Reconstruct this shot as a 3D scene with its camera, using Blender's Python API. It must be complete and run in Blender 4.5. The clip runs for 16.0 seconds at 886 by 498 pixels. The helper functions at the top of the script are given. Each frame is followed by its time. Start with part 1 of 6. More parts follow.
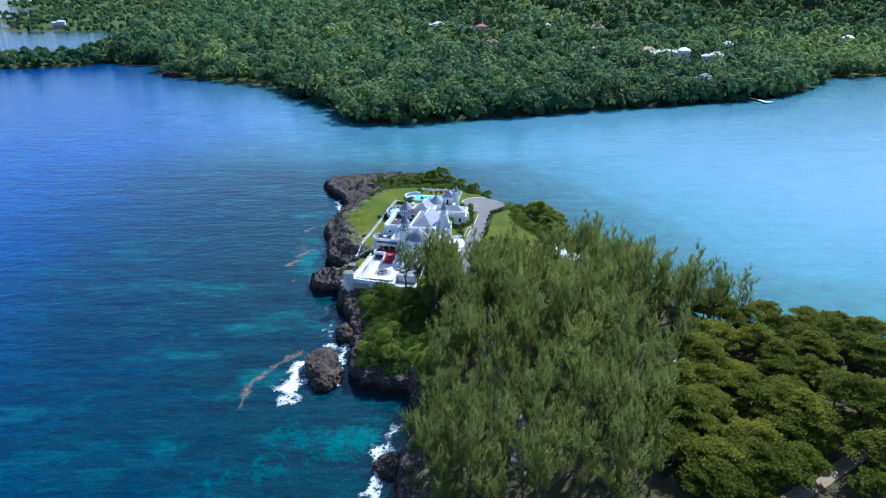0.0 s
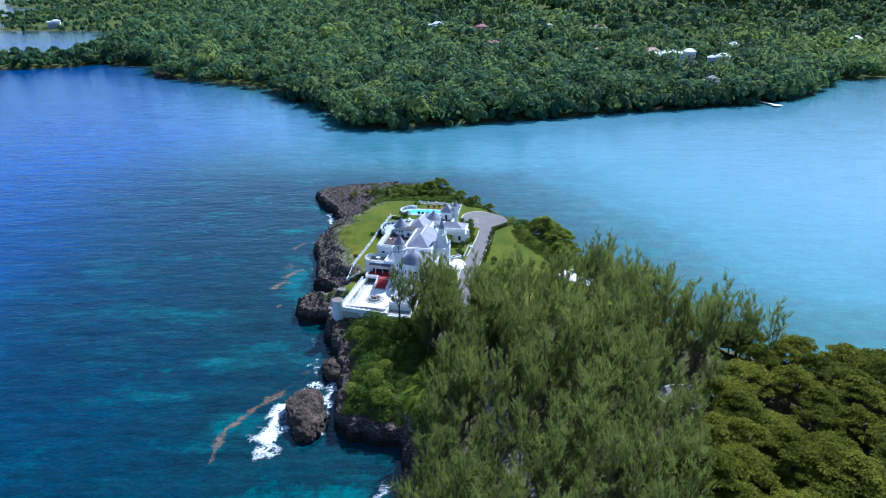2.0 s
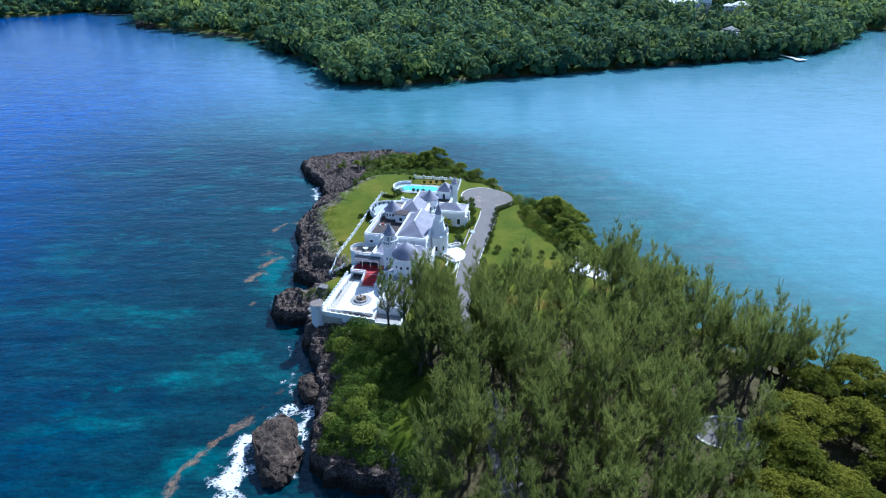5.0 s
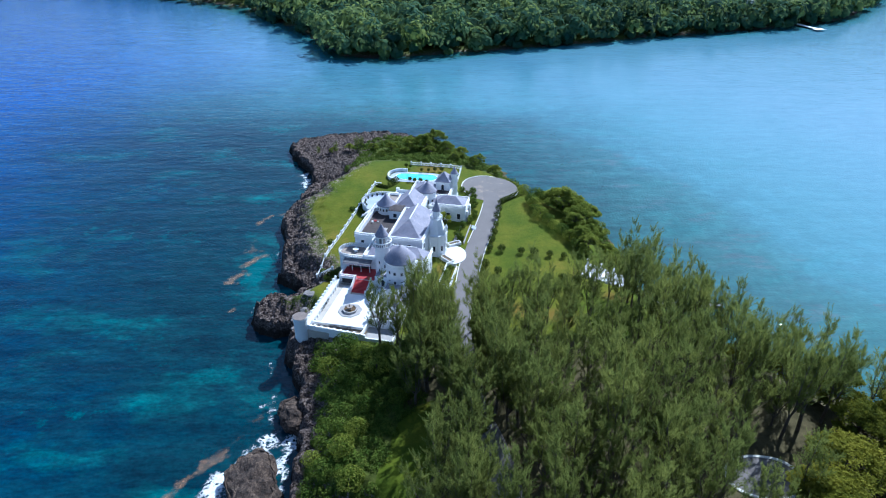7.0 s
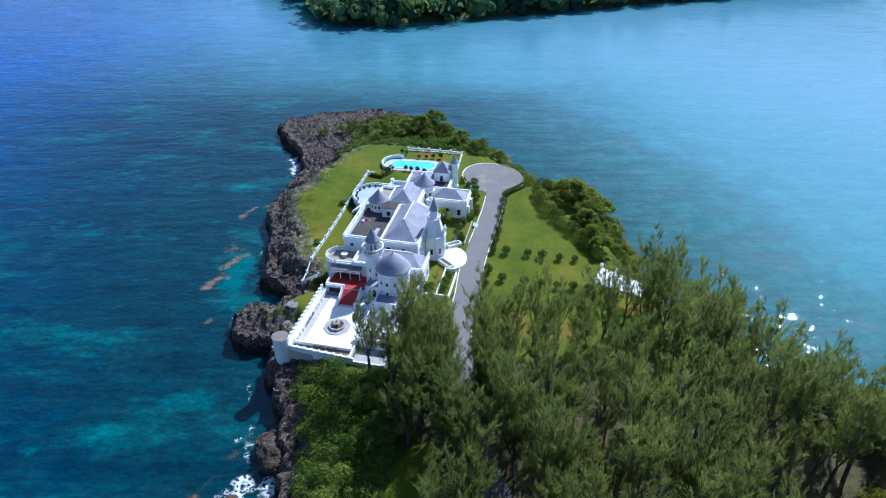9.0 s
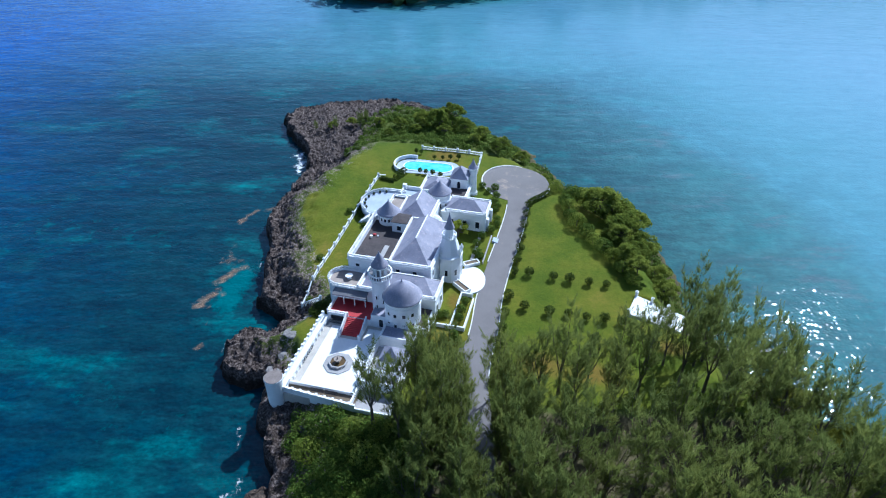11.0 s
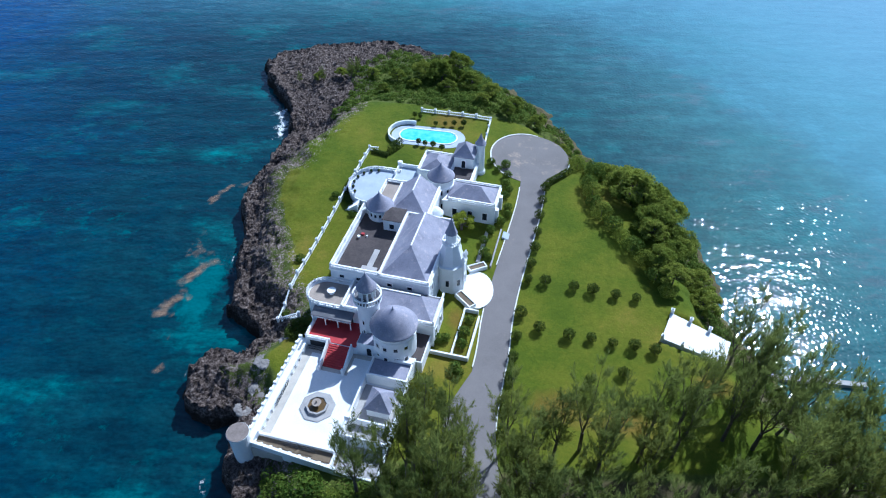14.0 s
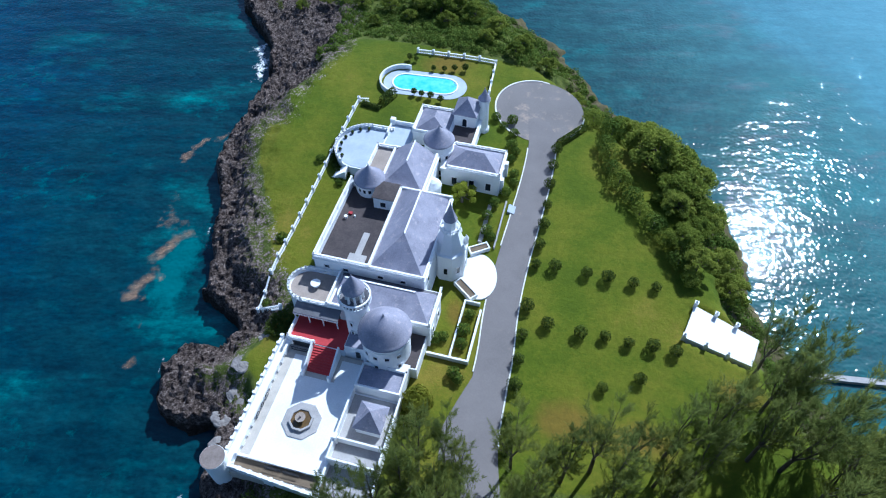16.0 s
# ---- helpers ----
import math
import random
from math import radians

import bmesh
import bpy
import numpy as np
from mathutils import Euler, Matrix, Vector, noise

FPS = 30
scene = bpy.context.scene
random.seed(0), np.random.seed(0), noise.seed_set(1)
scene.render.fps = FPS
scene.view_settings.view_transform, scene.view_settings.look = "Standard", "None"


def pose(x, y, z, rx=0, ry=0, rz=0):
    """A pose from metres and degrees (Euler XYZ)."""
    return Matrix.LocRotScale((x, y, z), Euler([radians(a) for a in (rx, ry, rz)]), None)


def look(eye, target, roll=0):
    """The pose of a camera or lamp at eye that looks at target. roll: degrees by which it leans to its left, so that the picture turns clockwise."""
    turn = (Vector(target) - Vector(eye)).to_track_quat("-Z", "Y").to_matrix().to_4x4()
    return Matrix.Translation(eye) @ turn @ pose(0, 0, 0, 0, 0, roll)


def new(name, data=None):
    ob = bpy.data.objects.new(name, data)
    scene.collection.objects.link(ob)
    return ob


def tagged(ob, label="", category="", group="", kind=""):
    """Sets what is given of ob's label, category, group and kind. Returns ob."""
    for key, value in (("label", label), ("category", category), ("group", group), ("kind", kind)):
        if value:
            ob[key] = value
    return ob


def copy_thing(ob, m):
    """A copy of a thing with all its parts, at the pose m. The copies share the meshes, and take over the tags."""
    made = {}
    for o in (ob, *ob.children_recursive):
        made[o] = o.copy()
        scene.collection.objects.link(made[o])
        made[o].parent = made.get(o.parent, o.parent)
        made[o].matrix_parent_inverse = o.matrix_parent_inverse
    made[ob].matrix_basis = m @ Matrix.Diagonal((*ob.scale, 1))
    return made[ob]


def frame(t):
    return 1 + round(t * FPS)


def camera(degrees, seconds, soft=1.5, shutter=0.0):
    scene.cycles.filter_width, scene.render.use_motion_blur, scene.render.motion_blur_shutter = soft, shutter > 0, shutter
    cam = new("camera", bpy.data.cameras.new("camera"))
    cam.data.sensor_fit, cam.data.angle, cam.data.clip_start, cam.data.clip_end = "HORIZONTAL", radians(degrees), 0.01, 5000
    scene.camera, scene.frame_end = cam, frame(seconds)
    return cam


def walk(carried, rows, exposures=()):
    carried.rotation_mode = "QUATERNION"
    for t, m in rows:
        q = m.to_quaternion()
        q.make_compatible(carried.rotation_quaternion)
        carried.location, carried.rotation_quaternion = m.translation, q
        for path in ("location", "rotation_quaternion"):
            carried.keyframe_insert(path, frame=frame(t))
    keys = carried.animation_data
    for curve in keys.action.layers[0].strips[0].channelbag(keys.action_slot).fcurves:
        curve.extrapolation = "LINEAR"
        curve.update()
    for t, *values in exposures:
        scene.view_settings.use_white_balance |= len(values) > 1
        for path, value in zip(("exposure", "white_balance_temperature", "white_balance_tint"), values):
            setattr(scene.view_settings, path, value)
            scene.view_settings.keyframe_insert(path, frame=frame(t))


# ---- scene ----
cam = camera(68.5, 16.0, 1.12)
METRES, EYE, TILT, LEAN, TURN = 150.0, 91.5, -22.0, 0.0, 0.0
ROWS = [
    (0.0, 0.0, 0.0, 0.0, 0.0, 0.0, -0.0),
    (0.5, 0.0009, 0.0291, 0.012, 0.0, -0.01, -0.01),
    (1.0, 0.002, 0.0583, 0.0241, 0.0, -0.03, -0.02),
    (1.5, 0.0033, 0.0874, 0.0361, 0.01, -0.05, -0.02),
    (2.0, 0.0043, 0.1167, 0.0481, 0.0, -0.06, -0.02),
    (2.5, 0.0055, 0.1459, 0.0598, 0.01, -0.07, -0.01),
    (3.0, 0.0065, 0.1743, 0.0718, 0.0, -0.24, -0.03),
    (3.5, 0.0076, 0.2034, 0.0833, -0.0, -1.0, -0.05),
    (4.0, 0.0087, 0.2322, 0.0951, 0.0, -2.18, -0.07),
    (6.5, 0.0125, 0.3777, 0.1525, 0.02, -6.71, -0.13),
    (7.0, 0.0137, 0.4065, 0.1642, 0.05, -7.2, -0.12),
    (7.5, 0.0149, 0.4355, 0.1754, 0.09, -7.68, -0.14),
    (8.0, 0.016, 0.4642, 0.1871, 0.12, -8.44, -0.14),
    (8.5, 0.0171, 0.4927, 0.1993, 0.15, -9.44, -0.13),
    (9.0, 0.0191, 0.5216, 0.2112, 0.22, -10.43, -0.09),
    (11.5, 0.0173, 0.666, 0.2703, 2.11, -13.07, -1.01),
    (12.0, 0.0167, 0.6943, 0.2826, 2.19, -13.17, -1.05),
    (12.5, 0.0162, 0.7228, 0.2942, 2.21, -13.55, -1.08),
    (13.0, 0.016, 0.7513, 0.3052, 2.24, -15.18, -1.05),
    (13.5, 0.0157, 0.7798, 0.3177, 2.27, -17.78, -1.09),
    (14.0, 0.0156, 0.8086, 0.3299, 2.32, -20.48, -1.1),
    (14.5, 0.0151, 0.8375, 0.3424, 2.37, -23.17, -1.15),
    (15.0, 0.0149, 0.8663, 0.3552, 2.43, -25.79, -1.16),
    (15.5, 0.0146, 0.8956, 0.3668, 2.47, -28.0, -1.14),
    (16.0, 0.0136, 0.9249, 0.3788, 2.46, -29.24, -1.12),
]
walk(cam, [(t, pose(0, 0, EYE, TILT, LEAN, TURN) @ pose(METRES * x, METRES * y, METRES * z, 90 + pitch, roll, yaw)) for t, x, y, z, yaw, pitch, roll in ROWS], [(0.0, 0.52, 5000, 6), (8.0, 0.44, 5070, 6), (16.0, 0.31, 5030, 6)])

# ---- sky and sun ----
SUN_UP, SUN_TURN = 45.2, 35.0
sun_way = Vector((math.sin(radians(SUN_TURN)) * math.cos(radians(SUN_UP)), math.cos(radians(SUN_TURN)) * math.cos(radians(SUN_UP)), math.sin(radians(SUN_UP))))
world = bpy.data.worlds.new("world")
scene.world = world
world.use_nodes = True
sky = world.node_tree.nodes.new("ShaderNodeTexSky")
sky.sky_type, sky.sun_disc = "NISHITA", False
sky.sun_elevation, sky.sun_rotation = radians(SUN_UP), radians(SUN_TURN)
sky.air_density, sky.dust_density, sky.ozone_density = 1.0, 1.15, 2.5
world.node_tree.nodes["Background"].inputs["Strength"].default_value = 0.096
world.node_tree.links.new(sky.outputs["Color"], world.node_tree.nodes["Background"].inputs["Color"])
sun = new("sun", bpy.data.lights.new("sun", "SUN"))
sun.data.energy, sun.data.angle, sun.data.color = 4.75, radians(0.53), (1.0, 0.96, 0.89)
sun.matrix_world = look(sun_way * 400, (0, 0, 0))

# ---- materials ----
def ramp(nt, source, stops):
    node = nt.nodes.new("ShaderNodeValToRGB")
    els = node.color_ramp.elements
    while len(els) < len(stops):
        els.new(0.5)
    for el, (at, col) in zip(els, stops):
        el.position, el.color = at, (*col, 1)
    nt.links.new(source, node.inputs["Fac"])
    return node.outputs["Color"]


def noise_at(nt, where, scale, detail=4.0, rough=0.6, stretch=None):
    if stretch:
        m = nt.nodes.new("ShaderNodeMapping")
        m.inputs["Scale"].default_value = stretch
        nt.links.new(where, m.inputs["Vector"])
        where = m.outputs["Vector"]
    node = nt.nodes.new("ShaderNodeTexNoise")
    node.inputs["Scale"].default_value, node.inputs["Detail"].default_value, node.inputs["Roughness"].default_value = scale, detail, rough
    nt.links.new(where, node.inputs["Vector"])
    return node.outputs["Fac"]


def mix(nt, fac, a, b, kind="MIX"):
    node = nt.nodes.new("ShaderNodeMix")
    node.data_type, node.blend_type = "RGBA", kind
    for name, v in (("Factor", fac), ("A", a), ("B", b)):
        slot = [s for s in node.inputs if s.name == name and (s.type == "VALUE" if name == "Factor" else s.type == "RGBA")][0]
        if isinstance(v, (int, float)):
            slot.default_value = v
        elif isinstance(v, tuple):
            slot.default_value = (*v, 1)
        else:
            nt.links.new(v, slot)
    return [s for s in node.outputs if s.type == "RGBA"][0]


def calc(nt, op, a, b=0.0, c=None):
    node = nt.nodes.new("ShaderNodeMath")
    node.operation = op
    for slot, v in zip(node.inputs, (a, b, c)):
        if v is None:
            continue
        if isinstance(v, (int, float)):
            slot.default_value = v
        else:
            nt.links.new(v, slot)
    return node.outputs[0]


def attr(nt, name):
    node = nt.nodes.new("ShaderNodeAttribute")
    node.attribute_name = name
    return node.outputs["Fac"]


def bump(nt, height, strength, distance, bsdf, under=None):
    node = nt.nodes.new("ShaderNodeBump")
    node.inputs["Strength"].default_value, node.inputs["Distance"].default_value = strength, distance
    nt.links.new(height, node.inputs["Height"])
    if under:
        nt.links.new(under, node.inputs["Normal"])
    if bsdf:
        nt.links.new(node.outputs["Normal"], bsdf.inputs["Normal"])
    return node.outputs["Normal"]


def begin(name, rough=0.7, metal=0.0):
    m = bpy.data.materials.new(name)
    m.use_nodes = True
    nt = m.node_tree
    b = nt.nodes["Principled BSDF"]
    b.inputs["Roughness"].default_value, b.inputs["Metallic"].default_value = rough, metal
    geo = nt.nodes.new("ShaderNodeNewGeometry")
    return m, nt, b, geo.outputs["Position"]


def worn(name, dark, light, coarse, fine, rough=0.7, relief=0.02, stain=None, stain_at=0.6):
    """A plain surface with variation at two scales, stains and a fine relief."""
    m, nt, b, where = begin(name, rough)
    big, small = noise_at(nt, where, coarse), noise_at(nt, where, fine, 6, 0.7)
    both = calc(nt, "ADD", calc(nt, "MULTIPLY", big, 0.55), calc(nt, "MULTIPLY", small, 0.45))
    col = ramp(nt, both, [(0.32, dark), (0.66, light)])
    if stain:
        s = ramp(nt, noise_at(nt, where, coarse * 2.3, 7, 0.72), [(stain_at, (0, 0, 0)), (stain_at + 0.16, (1, 1, 1))])
        col = mix(nt, s, col, stain)
    nt.links.new(col, b.inputs["Base Color"])
    if relief:
        bump(nt, small, 0.6, relief, b)
    return m


def leafy(name, dark, mid, light, through_light=0.3, patch=0.25, single=0.4, low=0.2, high=0.85, crowns=False):
    m, nt, b, where = begin(name, 0.8)
    geo = nt.nodes["Geometry"]
    info = nt.nodes.new("ShaderNodeObjectInfo")
    v = calc(nt, "ADD", calc(nt, "MULTIPLY", geo.outputs["Random Per Island"], single), calc(nt, "ADD", calc(nt, "MULTIPLY", info.outputs["Random"], 0.25), calc(nt, "MULTIPLY", noise_at(nt, where, patch, 3, 0.65), 0.85 - single)))
    if crowns:
        v = calc(nt, "ADD", calc(nt, "MULTIPLY", attr(nt, "tone"), 0.72), calc(nt, "MULTIPLY", v, 0.28))
    col = ramp(nt, v, [(low, dark), (0.5 * (low + high), mid), (high, light)])
    nt.links.new(col, b.inputs["Base Color"])
    b.inputs["Specular IOR Level"].default_value = 0.06
    t = nt.nodes.new("ShaderNodeBsdfTranslucent")
    nt.links.new(mix(nt, 0.5, col, light), t.inputs["Color"])
    s = nt.nodes.new("ShaderNodeMixShader")
    s.inputs["Fac"].default_value = through_light
    nt.links.new(b.outputs[0], s.inputs[1])
    nt.links.new(t.outputs[0], s.inputs[2])
    nt.links.new(s.outputs[0], nt.nodes["Material Output"].inputs["Surface"])
    return m


WHITE = worn("white_stucco", (0.70, 0.72, 0.75), (0.84, 0.85, 0.86), 0.35, 6.0, 0.75, 0.01, (0.55, 0.55, 0.54), 0.62)
TRIM = worn("white_trim", (0.74, 0.75, 0.77), (0.86, 0.86, 0.86), 0.5, 9.0, 0.6, 0.005)
# grey shingle with the sky's blue reflection mixed into its colour
SLATE = worn("sky_tinted_shingle", (0.17, 0.17, 0.22), (0.33, 0.32, 0.39), 0.45, 5.0, 0.75, 0.03, (0.44, 0.39, 0.42), 0.55)
DARK_SLATE = worn("dark_shingle", (0.10, 0.10, 0.115), (0.18, 0.175, 0.19), 0.4, 5.0, 0.8, 0.03)
FLAT_ROOF = worn("brown_flat_roof", (0.026, 0.021, 0.023), (0.080, 0.062, 0.060), 0.3, 3.0, 0.85, 0.02, (0.045, 0.04, 0.042), 0.58)
PALE_ROOF = worn("tan_flat_roof", (0.22, 0.18, 0.15), (0.36, 0.30, 0.26), 0.4, 4.0, 0.85, 0.02, (0.14, 0.12, 0.11), 0.6)
RED = worn("red_tile", (0.30, 0.016, 0.024), (0.46, 0.032, 0.036), 0.5, 5.0, 0.6, 0.01)
PAVING = worn("white_paving", (0.66, 0.66, 0.66), (0.82, 0.82, 0.81), 0.25, 4.0, 0.6, 0.005, (0.6, 0.6, 0.58), 0.6)
GREY_STONE = worn("grey_stone", (0.26, 0.25, 0.25), (0.42, 0.40, 0.39), 0.5, 5.0, 0.8, 0.02)
PALE_STONE = worn("pale_limestone", (0.12, 0.105, 0.10), (0.30, 0.275, 0.26), 0.7, 4.0, 0.9, 0.06, (0.14, 0.12, 0.10), 0.58)
BLUE_PAVING = worn("grey_blue_paving", (0.30, 0.35, 0.43), (0.43, 0.48, 0.56), 0.4, 5.0, 0.7, 0.01, (0.36, 0.36, 0.38), 0.6)
BROWN_TOP = worn("weathered_brown", (0.13, 0.105, 0.092), (0.25, 0.205, 0.185), 0.9, 4.0, 0.85, 0.02)
TAN_STONE = worn("tan_stone", (0.36, 0.33, 0.29), (0.52, 0.48, 0.43), 0.5, 5.0, 0.8, 0.02)
ASPHALT = worn("grey_asphalt", (0.135, 0.122, 0.120), (0.190, 0.172, 0.168), 0.16, 4.0, 0.9, 0.01, (0.28, 0.225, 0.19), 0.62)
KERB = worn("kerb_white", (0.55, 0.54, 0.5), (0.75, 0.74, 0.7), 0.6, 6.0, 0.8, 0.01)
# near-black paint for the shade under the veranda and in the terrace opening
DARK = worn("opening_shade", (0.015, 0.016, 0.02), (0.035, 0.036, 0.042), 0.5, 4.0, 0.4, 0.0)
IRON = worn("dark_iron", (0.02, 0.02, 0.025), (0.05, 0.05, 0.055), 2.0, 20.0, 0.5, 0.0)
BARK = worn("brown_bark", (0.05, 0.04, 0.032), (0.14, 0.115, 0.095), 1.0, 9.0, 0.9, 0.04)
SANDY_ASPHALT = worn("sandy_asphalt", (0.135, 0.122, 0.118), (0.190, 0.172, 0.166), 0.11, 4.0, 0.9, 0.01, (0.36, 0.28, 0.22), 0.54)
DIRT = worn("brown_dirt", (0.20, 0.145, 0.09), (0.34, 0.255, 0.165), 0.25, 3.0, 0.95, 0.03, (0.12, 0.10, 0.05), 0.56)
SAND = worn("pale_sand", (0.36, 0.28, 0.20), (0.52, 0.43, 0.33), 0.2, 4.0, 0.95, 0.02)
ROOF_RED = worn("red_roof", (0.30, 0.09, 0.08), (0.45, 0.16, 0.15), 0.4, 3.0, 0.7, 0.0)
ROOF_WHITE = worn("pale_roof", (0.55, 0.56, 0.58), (0.75, 0.76, 0.78), 0.4, 3.0, 0.6, 0.0)
WALL_BLUE = worn("pale_blue_wall", (0.42, 0.56, 0.62), (0.55, 0.68, 0.74), 0.4, 3.0, 0.7, 0.0)
WALL_PINK = worn("pink_wall", (0.55, 0.30, 0.32), (0.68, 0.42, 0.44), 0.4, 3.0, 0.7, 0.0)
SOIL = worn("brown_earth", (0.10, 0.075, 0.05), (0.2, 0.15, 0.10), 0.5, 5.0, 0.95, 0.03)
NEEDLES = leafy("casuarina_needles", (0.017, 0.046, 0.019), (0.076, 0.118, 0.033), (0.265, 0.285, 0.070), 0.68, 0.22, 0.16)
LEAVES = leafy("broad_leaves", (0.034, 0.052, 0.008), (0.122, 0.138, 0.014), (0.30, 0.285, 0.035), 0.42, 0.16, 0.25)
# a lighter, greener version of LEAVES for shore trees and some bushes
SHORE_LEAVES = leafy("yellow_green_leaves", (0.045, 0.082, 0.014), (0.155, 0.205, 0.028), (0.32, 0.345, 0.06), 0.5)
YELLOW_LEAVES = leafy("yellow_leaves", (0.15, 0.19, 0.02), (0.26, 0.30, 0.03), (0.38, 0.40, 0.05), 0.4)
SCRUB = leafy("scrub_leaves", (0.024, 0.052, 0.010), (0.070, 0.118, 0.016), (0.17, 0.205, 0.035), 0.28)
HEDGE = leafy("hedge_leaves", (0.022, 0.040, 0.009), (0.054, 0.080, 0.014), (0.11, 0.135, 0.024), 0.28)
# distance haze and shadow in the bluish darks, sunlit tops in the yellow end
FAR_LEAVES = leafy("hazy_forest_leaves", (0.020, 0.064, 0.056), (0.068, 0.150, 0.084), (0.31, 0.37, 0.095), 0.42, 0.07, 0.22, 0.14, 0.90, True)


def window_glass():
    m, nt, b, where = begin("window_glass", 0.08)
    b.inputs["Base Color"].default_value = (0.02, 0.025, 0.035, 1)
    b.inputs["Specular IOR Level"].default_value = 0.6
    return m


def pool_water():
    m, nt, b, where = begin("pool_water", 0.06)
    col = ramp(nt, noise_at(nt, where, 0.6, 3), [(0.3, (0.07, 0.50, 0.58)), (0.7, (0.22, 0.68, 0.72))])
    nt.links.new(col, b.inputs["Base Color"])
    bump(nt, noise_at(nt, where, 2.5, 3), 0.3, 0.02, b)
    return m


def sea_water():
    """Sea over sand and reef: colour by depth of water with shadow, glare and wave shading painted in, reef patches,
    waves at three scales.
    """
    m, nt, b, where = begin("sea_water", 0.044)
    b.inputs["IOR"].default_value = 1.33
    deep, bay = attr(nt, "depth"), attr(nt, "bay")
    drift = calc(nt, "MULTIPLY", calc(nt, "SUBTRACT", noise_at(nt, where, 0.022, 5), 0.5), calc(nt, "SUBTRACT", 0.30, calc(nt, "MULTIPLY", bay, 0.14)))
    wob = calc(nt, "ADD", deep, drift)
    # dark near the shore: reef, plus the cliffs' shadow painted into the water
    open_sea = ramp(nt, wob, [(0.0, (0.003, 0.036, 0.052)), (0.2, (0.003, 0.034, 0.056)), (0.5, (0.002, 0.036, 0.086)), (1.0, (0.003, 0.066, 0.30))])
    # bay blues made milky: the bright sky's glare is put into the colour
    bay_col = ramp(nt, wob, [(0.0, (0.060, 0.22, 0.21)), (0.14, (0.058, 0.200, 0.200)), (0.33, (0.064, 0.205, 0.228)), (0.40, (0.082, 0.245, 0.300)), (1.0, (0.125, 0.27, 0.365))])
    col = mix(nt, bay, open_sea, bay_col)
    patch = ramp(nt, noise_at(nt, where, 0.045, 6, 0.66, (0.7, 1.3, 1.0)), [(0.53, (0, 0, 0)), (0.66, (1, 1, 1))])
    shallow = ramp(nt, deep, [(0.1, (1, 1, 1)), (0.75, (0.05, 0.05, 0.05))])
    col = mix(nt, calc(nt, "MULTIPLY", calc(nt, "MULTIPLY", patch, shallow), calc(nt, "SUBTRACT", 0.7, calc(nt, "MULTIPLY", bay, 0.4))), col, (0.018, 0.19, 0.20))
    reef = ramp(nt, noise_at(nt, where, 0.11, 6, 0.7), [(0.46, (1, 1, 1)), (0.62, (0, 0, 0))])
    col = mix(nt, calc(nt, "MULTIPLY", calc(nt, "MULTIPLY", reef, shallow), calc(nt, "SUBTRACT", 0.6, calc(nt, "MULTIPLY", bay, 0.38))), col, (0.006, 0.036, 0.050))
    # brown coral heads on the sheltered reef flat
    coral = ramp(nt, noise_at(nt, where, 0.085, 7, 0.72, (0.6, 1.4, 1.0)), [(0.54, (0, 0, 0)), (0.66, (1, 1, 1))])
    flat = ramp(nt, wob, [(0.10, (0, 0, 0)), (0.20, (1, 1, 1)), (0.34, (1, 1, 1)), (0.42, (0, 0, 0))])
    col = mix(nt, calc(nt, "MULTIPLY", calc(nt, "MULTIPLY", coral, flat), calc(nt, "MULTIPLY", bay, 0.6)), col, (0.115, 0.130, 0.160))
    # light and dark sides of wave trains, wind streaks and small laps, painted on
    train_shade = ramp(nt, noise_at(nt, where, 0.16, 4, 0.6, (0.22, 1.0, 1.0)), [(0.36, (0.58, 0.64, 0.70)), (0.64, (1.30, 1.24, 1.16))])
    col = mix(nt, calc(nt, "SUBTRACT", 0.75, calc(nt, "MULTIPLY", bay, 0.62)), col, train_shade, "MULTIPLY")
    streak_shade = ramp(nt, noise_at(nt, where, 0.40, 5, 0.7, (0.35, 1.0, 1.0)), [(0.38, (0.55, 0.60, 0.66)), (0.66, (1.35, 1.28, 1.2))])
    col = mix(nt, calc(nt, "SUBTRACT", 0.8, calc(nt, "MULTIPLY", bay, 0.62)), col, streak_shade, "MULTIPLY")
    lap_shade = ramp(nt, noise_at(nt, where, 1.1, 4, 0.65, (0.55, 1.0, 1.0)), [(0.36, (0.62, 0.66, 0.70)), (0.66, (1.35, 1.28, 1.22))])
    col = mix(nt, calc(nt, "SUBTRACT", 0.75, calc(nt, "MULTIPLY", bay, 0.6)), col, lap_shade, "MULTIPLY")
    sand = ramp(nt, calc(nt, "ADD", attr(nt, "sand"), calc(nt, "SUBTRACT", calc(nt, "MULTIPLY", noise_at(nt, where, 0.28, 6, 0.7), 2.0), 1.0)), [(0.35, (0, 0, 0)), (0.75, (1, 1, 1))])
    col = mix(nt, calc(nt, "MULTIPLY", sand, 0.5), col, (0.010, 0.165, 0.175))
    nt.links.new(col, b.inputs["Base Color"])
    gust = ramp(nt, noise_at(nt, where, 0.05, 3, 0.6), [(0.38, (0.6, 0.6, 0.6)), (0.62, (1, 1, 1))])
    swell = noise_at(nt, where, 0.13, 3, 0.5, (0.35, 1.0, 1.0))
    chop = noise_at(nt, where, 0.36, 2, 0.5, (0.55, 1.0, 1.0))
    ripple = calc(nt, "MULTIPLY", noise_at(nt, where, 1.45, 0, 0.5), gust)
    calm = calc(nt, "SUBTRACT", 1.0, calc(nt, "MULTIPLY", bay, 0.75))
    n1 = bump(nt, calc(nt, "MULTIPLY", swell, calm), 0.55, 0.55, None)
